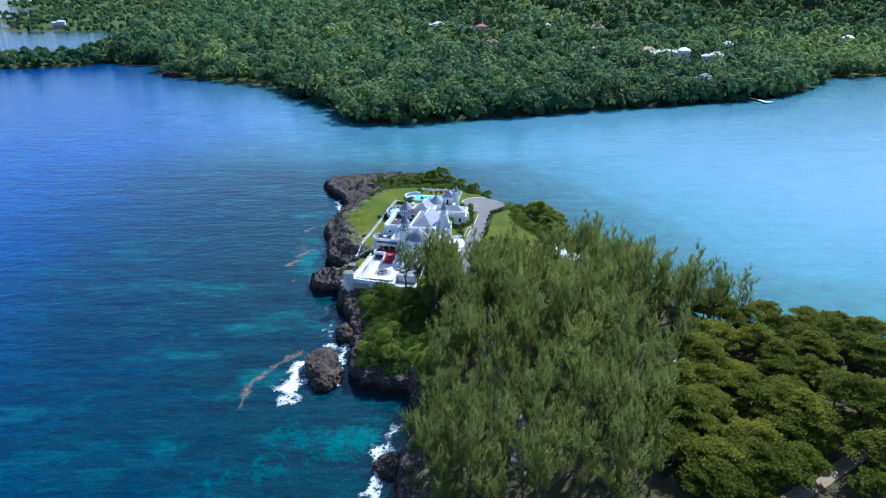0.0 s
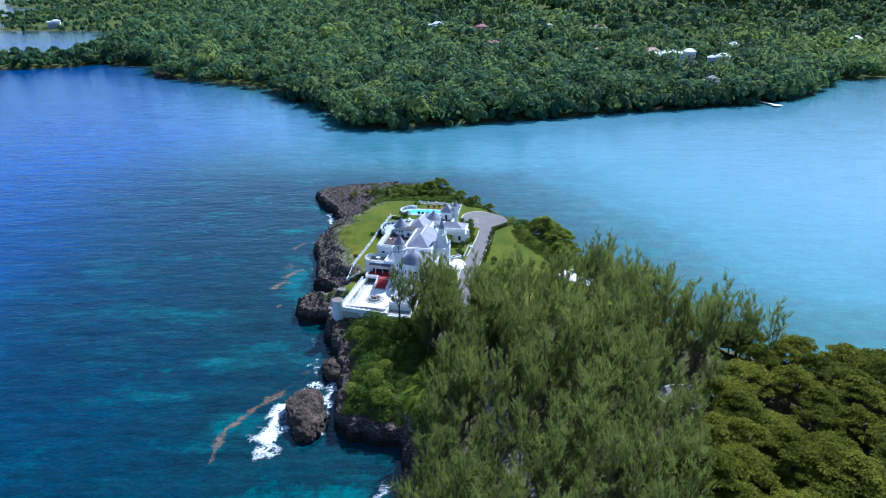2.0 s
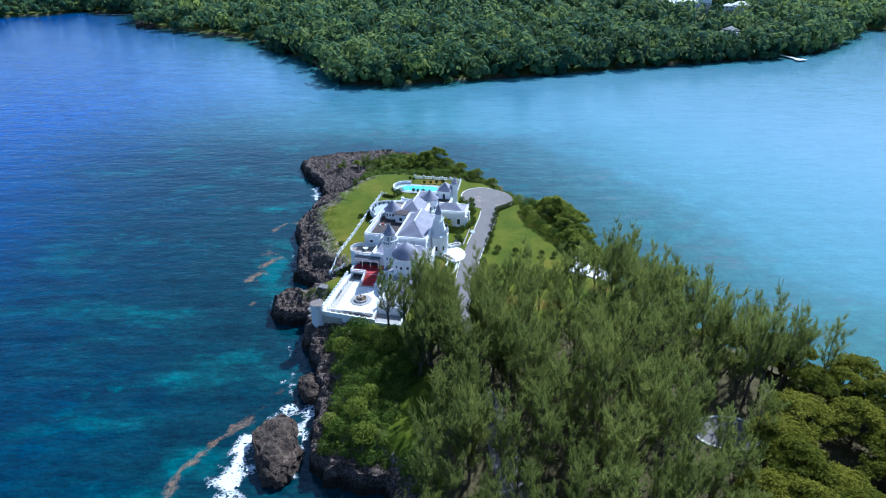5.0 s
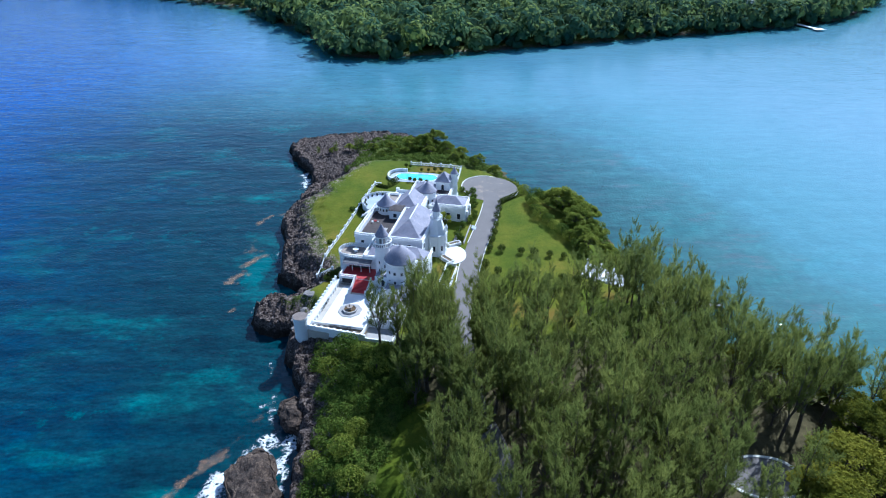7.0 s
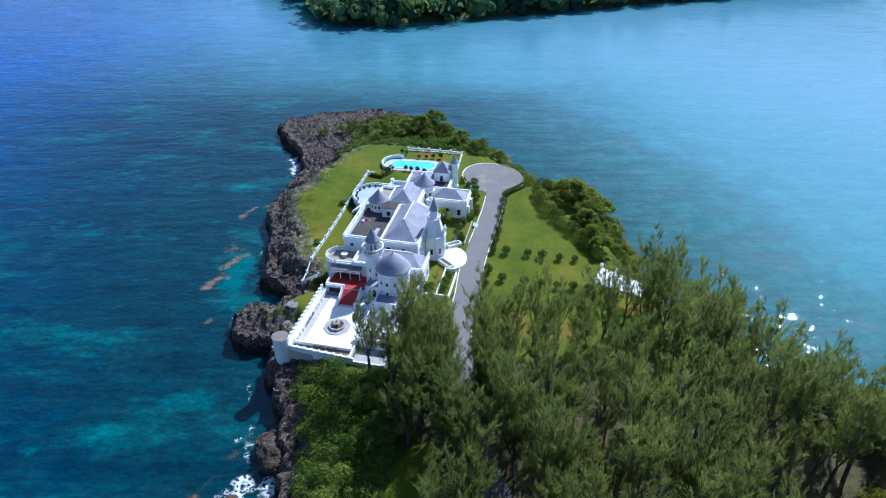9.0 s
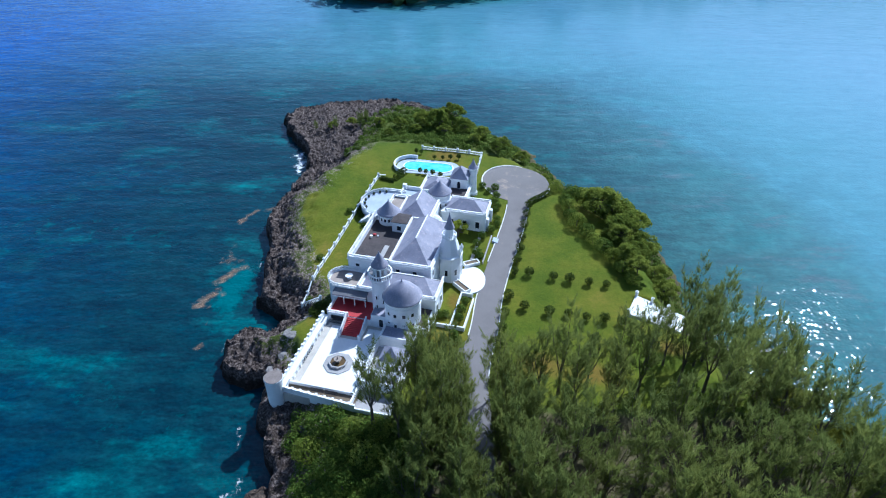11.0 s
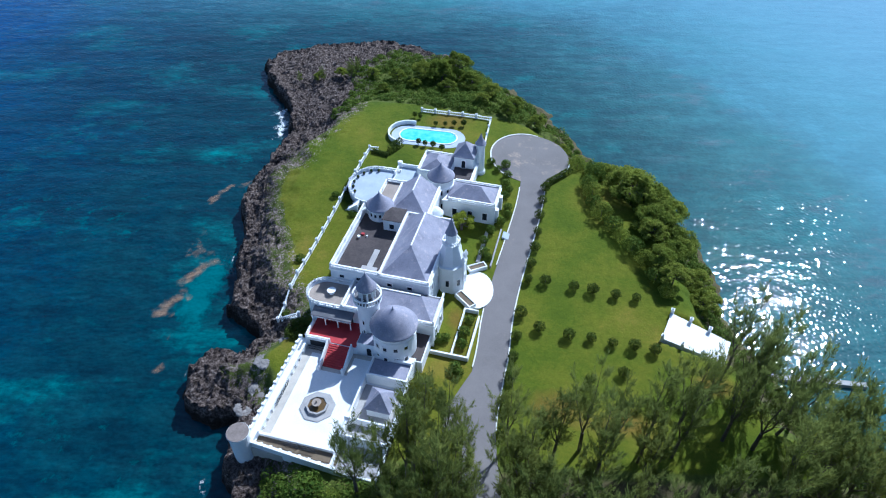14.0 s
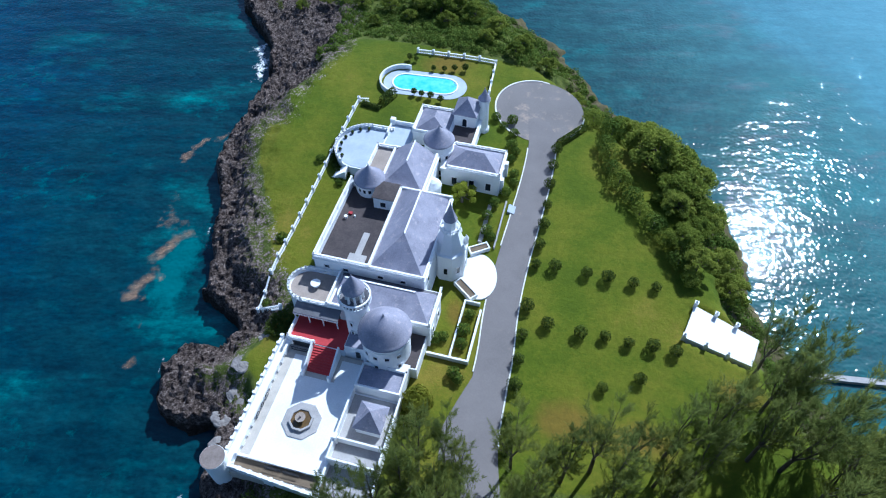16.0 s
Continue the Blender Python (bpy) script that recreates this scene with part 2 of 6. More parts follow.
    n2 = bump(nt, calc(nt, "MULTIPLY", chop, calc(nt, "ADD", 0.6, calc(nt, "MULTIPLY", calm, 0.4))), 0.6, 0.34, None, n1)
    bump(nt, ripple, 0.7, 0.115, b, n2)
    return m


def land_surface():
    """Turf, rough grass, rock and earth, told apart by what grows there."""
    m, nt, b, where = begin("headland_surface", 0.95)
    b.inputs["Specular IOR Level"].default_value = 0.15
    fine, mid, big = noise_at(nt, where, 2.6, 8, 0.78), noise_at(nt, where, 0.55, 5, 0.65), noise_at(nt, where, 0.06, 5, 0.6)
    turf = ramp(nt, calc(nt, "ADD", calc(nt, "MULTIPLY", big, 0.7), calc(nt, "MULTIPLY", fine, 0.3)), [(0.34, (0.050, 0.078, 0.005)), (0.46, (0.078, 0.106, 0.006)), (0.56, (0.122, 0.130, 0.010)), (0.66, (0.185, 0.148, 0.022))])
    dry = ramp(nt, calc(nt, "ADD", attr(nt, "dry"), calc(nt, "SUBTRACT", noise_at(nt, where, 0.3, 5, 0.65), 0.5)), [(0.3, (0, 0, 0)), (0.85, (1, 1, 1))])
    turf = mix(nt, calc(nt, "MULTIPLY", dry, 0.7), turf, (0.165, 0.102, 0.020))
    tuft = ramp(nt, noise_at(nt, where, 1.1, 6, 0.7), [(0.40, (0.62, 0.70, 0.72)), (0.60, (1.22, 1.18, 1.1))])
    turf = mix(nt, 0.3, turf, tuft, "MULTIPLY")
    rough_grass = ramp(nt, calc(nt, "ADD", calc(nt, "MULTIPLY", mid, 0.6), calc(nt, "MULTIPLY", fine, 0.4)), [(0.35, (0.035, 0.052, 0.010)), (0.55, (0.095, 0.115, 0.020)), (0.72, (0.17, 0.145, 0.055))])
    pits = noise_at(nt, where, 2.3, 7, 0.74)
    # pits run to near black, their inner shade painted into the rock colour
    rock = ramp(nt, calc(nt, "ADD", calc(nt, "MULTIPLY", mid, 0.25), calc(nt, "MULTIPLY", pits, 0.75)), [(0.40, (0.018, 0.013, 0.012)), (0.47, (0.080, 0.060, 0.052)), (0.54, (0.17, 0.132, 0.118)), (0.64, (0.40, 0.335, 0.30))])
    earth = ramp(nt, mid, [(0.3, (0.045, 0.040, 0.018)), (0.7, (0.12, 0.10, 0.05))])
    col = mix(nt, ramp(nt, calc(nt, "ADD", attr(nt, "lawn"), calc(nt, "MULTIPLY", calc(nt, "SUBTRACT", mid, 0.5), 0.5)), [(0.42, (0, 0, 0)), (0.58, (1, 1, 1))]), rough_grass, turf)
    col = mix(nt, ramp(nt, calc(nt, "ADD", attr(nt, "wood"), calc(nt, "MULTIPLY", calc(nt, "SUBTRACT", mid, 0.5), 0.4)), [(0.42, (0, 0, 0)), (0.6, (1, 1, 1))]), col, earth)
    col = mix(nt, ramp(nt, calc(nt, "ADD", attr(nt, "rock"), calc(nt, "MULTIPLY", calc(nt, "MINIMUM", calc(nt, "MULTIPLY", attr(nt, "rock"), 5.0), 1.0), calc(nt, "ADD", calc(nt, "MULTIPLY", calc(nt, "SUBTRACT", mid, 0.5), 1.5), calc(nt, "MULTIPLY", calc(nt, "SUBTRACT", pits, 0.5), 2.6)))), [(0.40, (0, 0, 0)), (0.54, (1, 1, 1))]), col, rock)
    up = nt.nodes.new("ShaderNodeSeparateXYZ")
    nt.links.new(where, up.inputs[0])
    # wet rock low down, darkened further with painted shade of the overhangs
    wet_shade = ramp(nt, calc(nt, "ADD", calc(nt, "MULTIPLY", up.outputs[2], 0.2), calc(nt, "MULTIPLY", calc(nt, "SUBTRACT", mid, 0.5), 0.5)), [(0.28, (1, 1, 1)), (0.55, (0, 0, 0))])
    col = mix(nt, calc(nt, "MULTIPLY", wet_shade, calc(nt, "MULTIPLY", attr(nt, "rock"), 0.85)), col, (0.022, 0.017, 0.013))
    nt.links.new(col, b.inputs["Base Color"])
    n1 = bump(nt, mid, 0.6, 0.25, None)
    n2 = bump(nt, calc(nt, "MULTIPLY", pits, attr(nt, "rock")), 1.0, 0.9, None, n1)
    bump(nt, fine, 0.8, 0.11, b, n2)
    return m


def dark_rock():
    m, nt, b, where = begin("dark_coral_rock", 0.95)
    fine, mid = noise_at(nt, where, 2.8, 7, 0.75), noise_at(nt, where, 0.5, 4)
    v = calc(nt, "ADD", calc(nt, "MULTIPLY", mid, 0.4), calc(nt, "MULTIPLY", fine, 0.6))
    # low spots of the relief are coloured near black, as painted shade
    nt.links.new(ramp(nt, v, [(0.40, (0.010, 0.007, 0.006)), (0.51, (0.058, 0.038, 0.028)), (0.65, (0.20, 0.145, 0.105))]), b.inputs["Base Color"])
    bump(nt, fine, 1.0, 0.3, b)
    return m


def drifting(name, dark, light, fine, edge, soft, lace, most, tear):
    """A thin, broken layer on the water, torn open by its own pattern; lace gives threads."""
    m, nt, b, where = begin(name, 0.8)
    torn = calc(nt, "ADD", calc(nt, "MULTIPLY", calc(nt, "SUBTRACT", noise_at(nt, where, fine * 0.5, 7, 0.7), 0.5), tear), 0.5)
    swirl = noise_at(nt, where, fine, 3, 0.55)
    thread = calc(nt, "SUBTRACT", 1.0, calc(nt, "MULTIPLY", calc(nt, "ABSOLUTE", calc(nt, "SUBTRACT", swirl, 0.5)), 5.0))
    n = calc(nt, "ADD", calc(nt, "MULTIPLY", torn, 1.0 - lace), calc(nt, "MULTIPLY", thread, lace))
    nt.links.new(ramp(nt, noise_at(nt, where, fine * 2), [(0.35, dark), (0.65, light)]), b.inputs["Base Color"])
    cover = calc(nt, "ADD", n, calc(nt, "MULTIPLY", calc(nt, "SUBTRACT", attr(nt, "amount"), 0.6), 0.75))
    alpha = ramp(nt, cover, [(edge, (0, 0, 0)), (edge + soft, (most, most, most))])
    nt.links.new(alpha, b.inputs["Alpha"])
    return m


FOAM = drifting("white_foam", (0.62, 0.68, 0.72), (0.86, 0.88, 0.90), 1.15, 0.56, 0.34, 0.42, 0.95, 2.4)
SEAWEED = drifting("brown_seaweed", (0.24, 0.14, 0.085), (0.46, 0.29, 0.18), 0.6, 0.40, 0.75, 0.12, 0.62, 1.3)
MURK = worn("murky_water", (0.07, 0.045, 0.02), (0.16, 0.10, 0.04), 0.8, 5.0, 0.15, 0.01)
GLASS, POOL, SEA, LAND, ROCK = window_glass(), pool_water(), sea_water(), land_surface(), dark_rock()

# ---- mesh helpers ----
class Shape:
    """Collects vertices and faces of one mesh."""

    def __init__(self, lift=0.0):
        self.v, self.f, self.lift = [], [], lift

    def add(self, verts, faces):
        n = len(self.v)
        self.v += [(x, y, z + self.lift) for x, y, z in verts]
        self.f += [tuple(i + n for i in f) for f in faces]
        return self

    def box(self, x0, x1, y0, y1, z0, z1):
        return self.prism([(x0, y0), (x1, y0), (x1, y1), (x0, y1)], z0, z1)

    def prism(self, poly, z0, z1, shrink=1.0):
        n = len(poly)
        cx, cy = sum(p[0] for p in poly) / n, sum(p[1] for p in poly) / n
        top = [(cx + (x - cx) * shrink, cy + (y - cy) * shrink) for x, y in poly]
        return self.add([(x, y, z0) for x, y in poly] + [(x, y, z1) for x, y in top],
                        [tuple(range(n))[::-1], tuple(range(n, 2 * n))] + [(i, (i + 1) % n, n + (i + 1) % n, n + i) for i in range(n)])

    def lathe(self, cx, cy, profile, n=32, turn=0.0, cap=True):
        """A turned body: (radius, height) from bottom to top."""
        vs, fs = [], []
        for r, z in profile:
            vs += [(cx + r * math.cos(turn + 2 * math.pi * i / n), cy + r * math.sin(turn + 2 * math.pi * i / n), z) for i in range(n)]
        for k in range(len(profile) - 1):
            fs += [(k * n + i, k * n + (i + 1) % n, (k + 1) * n + (i + 1) % n, (k + 1) * n + i) for i in range(n)]
        if cap:
            fs += [tuple(range(n))[::-1], tuple(range((len(profile) - 1) * n, len(profile) * n))]
        return self.add(vs, fs)

    def tube(self, a, b, ra, rb, n=6):
        a, b = Vector(a), Vector(b)
        q = (b - a).to_track_quat("Z", "Y")
        vs = [tuple(p + q @ Vector((r * math.cos(2 * math.pi * i / n), r * math.sin(2 * math.pi * i / n), 0))) for p, r in ((a, ra), (b, rb)) for i in range(n)]
        return self.add(vs, [(i, (i + 1) % n, n + (i + 1) % n, n + i) for i in range(n)] + [tuple(range(n, 2 * n))])

    def hip(self, x0, x1, y0, y1, z0, z1, inset0, inset1, along="y", eave=0.12):
        """A hipped roof with a thickness at its eaves; inset 0 makes a gable end."""
        if along == "y":
            xm = (x0 + x1) / 2
            ridge = [(xm, y0 + inset0, z1), (xm, y1 - inset1, z1)]
        else:
            ym = (y0 + y1) / 2
            ridge = [(x0 + inset0, ym, z1), (x1 - inset1, ym, z1)]
        base = [(x0, y0), (x1, y0), (x1, y1), (x0, y1)]
        vs = [(x, y, z0 - eave) for x, y in base] + [(x, y, z0) for x, y in base] + ridge
        fs = [(3, 2, 1, 0)] + [(i, (i + 1) % 4, 4 + (i + 1) % 4, 4 + i) for i in range(4)]
        fs += [(4, 5, 8), (5, 6, 9, 8), (6, 7, 9), (7, 4, 8, 9)] if along == "y" else [(4, 5, 9, 8), (5, 6, 9), (6, 7, 8, 9), (7, 4, 8)]
        return self.add(vs, fs)

    def mesh(self, name):
        me = bpy.data.meshes.new(name)
        me.from_pydata(self.v, [], self.f)
        me.update()
        return me


def part(name, shape, material, parent=None, label="", at=None, smooth=False):
    me = shape.mesh(name) if isinstance(shape, Shape) else shape
    if not me.materials:
        me.materials.append(material)
    if smooth:
        me.polygons.foreach_set("use_smooth", [True] * len(me.polygons))
    ob = new(name, me)
    if parent:
        ob.parent = parent
    if at is not None:
        ob.matrix_basis = at
    return tagged(ob, label)


def thing(name, label, category, at, group="", kind=""):
    ob = new(name)
    ob.empty_display_size = 0.3
    ob.matrix_basis = at
    return tagged(ob, label, category, group, kind)


def arrays(name, verts, faces, **fields):
    """A mesh from arrays of vertices and faces, with named values on its vertices."""
    me = bpy.data.meshes.new(name)
    verts, faces = np.asarray(verts, dtype=np.float32), np.asarray(faces, dtype=np.int32)
    n, k = faces.shape
    me.vertices.add(len(verts))
    me.vertices.foreach_set("co", verts.ravel())
    me.loops.add(n * k)
    me.loops.foreach_set("vertex_index", faces.ravel())
    me.polygons.add(n)
    me.polygons.foreach_set("loop_start", np.arange(0, n * k, k, dtype=np.int32))
    me.update(calc_edges=True)
    for key, values in fields.items():
        me.attributes.new(key, "FLOAT", "POINT").data.foreach_set("value", np.asarray(values, dtype=np.float32))
    me.update()
    return me


def grid_faces(nx, ny):
    i = np.arange(nx - 1)[None, :] + np.arange(ny - 1)[:, None] * nx
    return np.stack([i, i + 1, i + nx + 1, i + nx], -1).reshape(-1, 4)


def steps_of(*spans):
    """Coordinates with a step of their own in each span: (from, to, step)."""
    return np.concatenate([np.arange(a, b, s) for a, b, s in spans])


def shore_distance(x, y, ring):
    """Distance to a closed shoreline, positive on the land side."""
    x, y = np.asarray(x, float), np.asarray(y, float)
    best, inside = np.full(x.shape, 1e9), np.zeros(x.shape, bool)
    for (x0, y0), (x1, y1) in zip(ring, ring[1:] + ring[:1]):
        dx, dy = x1 - x0, y1 - y0
        t = np.clip(((x - x0) * dx + (y - y0) * dy) / (dx * dx + dy * dy + 1e-9), 0, 1)
        best = np.minimum(best, np.hypot(x - x0 - t * dx, y - y0 - t * dy))
        if dy:
            inside ^= ((y0 > y) != (y1 > y)) & (x < x0 + (y - y0) / dy * dx)
    return np.where(inside, best, -best)


def step(a, b, x):
    t = np.clip((np.asarray(x, float) - a) / (b - a), 0, 1)
    return t * t * (3 - 2 * t)


def rough_field(x, y, size, seed, octaves=4, gain=0.55):
    """Smooth value noise on arrays, about -1 to 1."""
    x, y = np.asarray(x, float) / size, np.asarray(y, float) / size
    total, amp, norm = np.zeros(np.broadcast(x, y).shape), 1.0, 0.0
    table = np.random.RandomState(seed).rand(256, 256) * 2 - 1
    for _ in range(octaves):
        xi, yi = np.floor(x).astype(int), np.floor(y).astype(int)
        fx, fy = x - xi, y - yi
        fx, fy = fx * fx * (3 - 2 * fx), fy * fy * (3 - 2 * fy)
        a, b = table[xi % 256, yi % 256], table[(xi + 1) % 256, yi % 256]
        c, d = table[xi % 256, (yi + 1) % 256], table[(xi + 1) % 256, (yi + 1) % 256]
        total += amp * ((a * (1 - fx) + b * fx) * (1 - fy) + (c * (1 - fx) + d * fx) * fy)
        norm += amp
        amp, x, y = amp * gain, x * 2.03 + 17.1, y * 2.03 + 5.7
    return total / norm


# ---- the headland, its shore and heights ----
WEST_SHORE = [(-10, -400), (-6, 40), (-8, 90), (-10, 108), (-8, 122), (-10, 130), (-20, 132.5), (-25, 138), (-24.5, 156), (-27.5, 168), (-32, 177), (-33.5, 182), (-34, 187), (-37, 186.5), (-40.5, 188.5), (-42.5, 192), (-43.5, 196.5), (-41, 200), (-37, 201.5), (-34.5, 204),
              (-41.3, 211), (-43.2, 222), (-45.2, 234), (-47.3, 246), (-46.6, 258), (-42, 270), (-45, 282), (-53, 296), (-58, 308), (-55, 315)]
EAST_SHORE = [(-48, 319), (-36, 321), (-22, 322), (0, 313), (14, 299), (24, 285), (30.5, 271), (34, 261), (43, 253), (49, 240), (52, 226), (53, 212), (55, 203), (60, 192), (68, 181),
              (80, 168), (97, 158), (130, 148), (200, 130), (420, 60), (420, -400)]
SHORE = WEST_SHORE + EAST_SHORE
ROAD_LINE = [(16, 96), (13.6, 124), (12.0, 139), (10.2, 148), (7.8, 155.5), (6.4, 163), (6.0, 173), (5.4, 184), (6.4, 191.5), (7.6, 198), (8.6, 206), (10.4, 215), (12.8, 224.5), (15.3, 235), (16.6, 243), (16.8, 250)]
AXIS, CORNER = radians(-12.0), (-20.1, 209.2)
CASTLE = pose(CORNER[0], CORNER[1], 0, 0, 0, -12.0)


def castle_uv(x, y):
    dx, dy = x - CORNER[0], y - CORNER[1]
    c, s = math.cos(AXIS), math.sin(AXIS)
    return dx * c + dy * s, -dx * s + dy * c


def flat_height(x, y):
    """Height of the kept ground: the lawns, the drive and the court."""
    u, v = castle_uv(np.asarray(x, float), np.asarray(y, float))
    return 7.8 + 1.5 * step(5, 45, v) * step(32, 8, u) + 0.5 * step(5, 40, v) - 0.6 * step(18, 40, u) * step(20, -20, v)


def glade_field(x, y):
    """The open grass between the seaward bushes and the wood."""
    along, across = (x + 2.8) * 0.27 + (y - 146) * 0.963, (x + 2.8) * 0.963 - (y - 146) * 0.27
    return step(1.15, 0.85, np.hypot(across / 4.6, along / 13.5) + 0.2 * rough_field(x, y, 5.0, 27, 2))


def land_fields(x, y):
    d = shore_distance(x, y, SHORE)
    d = d + rough_field(x, y, 8.0, 3, 4) * 3.0 + rough_field(x, y, 2.2, 4, 3) * 0.9
    west = step(12, -8, x - 0.0) * step(60, 100, y)
    tip = step(262, 292, y) * step(-18, -34, x)
    u, v = castle_uv(x, y)
    band = 9.3 + 2.5 * rough_field(x, y, 14.0, 8, 3) + 4.0 * step(235, 262, y) + 16.0 * tip - 3.0 * step(180, 165, y) - 4.6 * step(206, 200, y) * step(178, 184, y) * step(-38, -34, x)
    rock = np.clip(1.0 - (d - band * 0.45) / (band * 1.0), 0, 1) * west
    cliff = -3.0 + 6.9 * step(-1.0, 1.4, d) + 3.6 * step(3.0, 10.0, d) * (1 - 0.65 * step(240, 270, y))
    beach = -3.0 + 4.0 * step(-8, 3, d) + 6.6 * step(2, 16, d)
    z = cliff * west + beach * (1 - west)
    crag = (rough_field(x, y, 3.0, 11, 5, 0.68) * 1.25 - np.abs(rough_field(x, y, 1.5, 12, 4, 0.7)) * 1.9 + 0.4) * np.clip(rock * 1.3, 0, 1) * (1 - 0.3 * tip)
    keep = step(8, 15, d) * (1 - 0.4 * step(18, 11, d) * step(240, 270, y))
    low = 3.0 * step(272, 290, y) + 1.6 * step(262, 284, y) * step(-8, -30, x)
    z = z * (1 - keep) + (flat_height(x, y) - low) * keep + crag * step(-2, 2, d)
    z = z - 0.8 * step(0.5, 3.0, d) * step(15, 8, d) * tip
    a, b = (x - 37.2) * 0.899 - (y - 205.3) * 0.438, (x - 37.2) * 0.438 + (y - 205.3) * 0.899
    z = z - 1.3 * step(-0.3, 0.3, a) * step(11.0, 10.0, a) * step(3.6, 3.0, np.abs(b))
    z = z + 2.4 * np.exp(-((x + 28.6) / 3.6) ** 2 - ((y - 180.5) / 7.0) ** 2) * step(-0.5, 2.0, d)
    mound = rough_field(x, y, 12.0, 21, 3) * 0.6 * step(174, 162, y) * keep
    lawn = step(7.2, 11.8, d) * step(176, 181, y) * step(273, 268, y + 0.25 * x) * (1 - np.clip(rock * 1.6, 0, 1))
    glade = glade_field(x, y)
    wood = np.maximum(step(182, 172, y) * step(-8, -2, x) * (1 - glade), step(9.5, 6.0, np.abs(d)) * (1 - west))
    return z + mound, rock, np.maximum(lawn, glade), wood


def ground_at(x, y):
    return float(land_fields(np.array([float(x)]), np.array([float(y)]))[0][0])


def make_headland():
    xs = steps_of((-65, -20, 0.45), (-20, 60, 0.9), (60, 130, 2.5), (130, 421, 12))
    ys = steps_of((-400, 60, 20), (60, 128, 1.8), (128, 332, 0.5))
    X, Y = np.meshgrid(xs, ys)
    z, rock, lawn, wood = land_fields(X.ravel(), Y.ravel())
    dx, dy = X.ravel(), Y.ravel()
    dry = sum(np.exp(-((dx - a) / r) ** 2 - ((dy - b) / q) ** 2) for a, b, r, q in ((17.5, 188.5, 5, 3.5), (42, 193.5, 4, 2.5), (28, 186, 5, 2.5), (-26, 203, 3, 5), (-2, 266, 6, 4), (1.5, 205, 1.5, 3)))
    me = arrays("headland_ground", np.stack([X.ravel(), Y.ravel(), z], -1), grid_faces(len(xs), len(ys)), rock=rock, lawn=lawn, wood=wood, dry=dry)
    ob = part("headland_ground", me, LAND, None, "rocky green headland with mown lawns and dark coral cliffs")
    ob["kind"] = "structure"
    me.polygons.foreach_set("use_smooth", rock.reshape(len(ys), len(xs))[:-1, :-1].ravel() < 0.55)


FAR_SHORE = [(-900, 880), (-529, 801), (-454, 825), (-425, 868), (-350, 825), (-294, 733), (-214, 683), (-150, 618), (-106, 556), (-78, 505), (-62, 468), (-34, 460), (7, 474), (50, 494), (97, 514), (147, 532),
             (197, 544), (251, 563), (312, 596), (350, 640), (411, 716), (470, 733), (700, 720), (1100, 640), (3200, 600), (3200, 4400), (-2600, 4400), (-2450, 3900), (-1850, 3010), (-1330, 2980), (-1180, 2800), (-1520, 2620), (-1330, 2230), (-1400, 2060), (-1170, 1880),
             (-1000, 1560), (-900, 1470), (-700, 1490), (-620, 1400), (-525, 1180), (-515, 1000), (-540, 930), (-640, 880), (-900, 930)]


def far_height(x, y):
    d = shore_distance(x, y, FAR_SHORE) + rough_field(x, y, 90, 31, 3) * 12
    hill = 230 * step(900, 2700, y + 0.25 * x) * step(-700, 500, x) + 45 * step(750, 1500, y) * step(-500, 300, x)
    ridge = 60 * np.exp(-(((x - 520) / 420) ** 2 + ((y - 1350) / 380) ** 2))
    z = -4 + 6 * step(-6, 6, d) + 9 * step(5, 160, d) + (hill + ridge) * step(100, 700, d)
    z = z + rough_field(x, y, 260, 32, 4) * 16 * step(60, 500, d)
    flat = step(380, 450, x) * step(1000, 760, y)
    return np.where(d > 0, z * (1 - 0.75 * flat), z), d


def make_far_land():
    xs = steps_of((-3000, -1600, 90), (-1600, -800, 50), (-800, 700, 14), (700, 3200, 90))
    ys = steps_of((430, 1100, 12), (1100, 4400, 60))
    X, Y = np.meshgrid(xs, ys)
    z, d = far_height(X.ravel(), Y.ravel())
    n = len(z)
    me = arrays("far_shore_ground", np.stack([X.ravel(), Y.ravel(), z], -1), grid_faces(len(xs), len(ys)), rock=np.clip(1 - d / 6, 0, 1), lawn=np.zeros(n), wood=np.full(n, 0.15), dry=np.zeros(n))
    part("far_shore_ground", me, LAND, None, "wooded hilly coast across the bay", smooth=True)["kind"] = "structure"


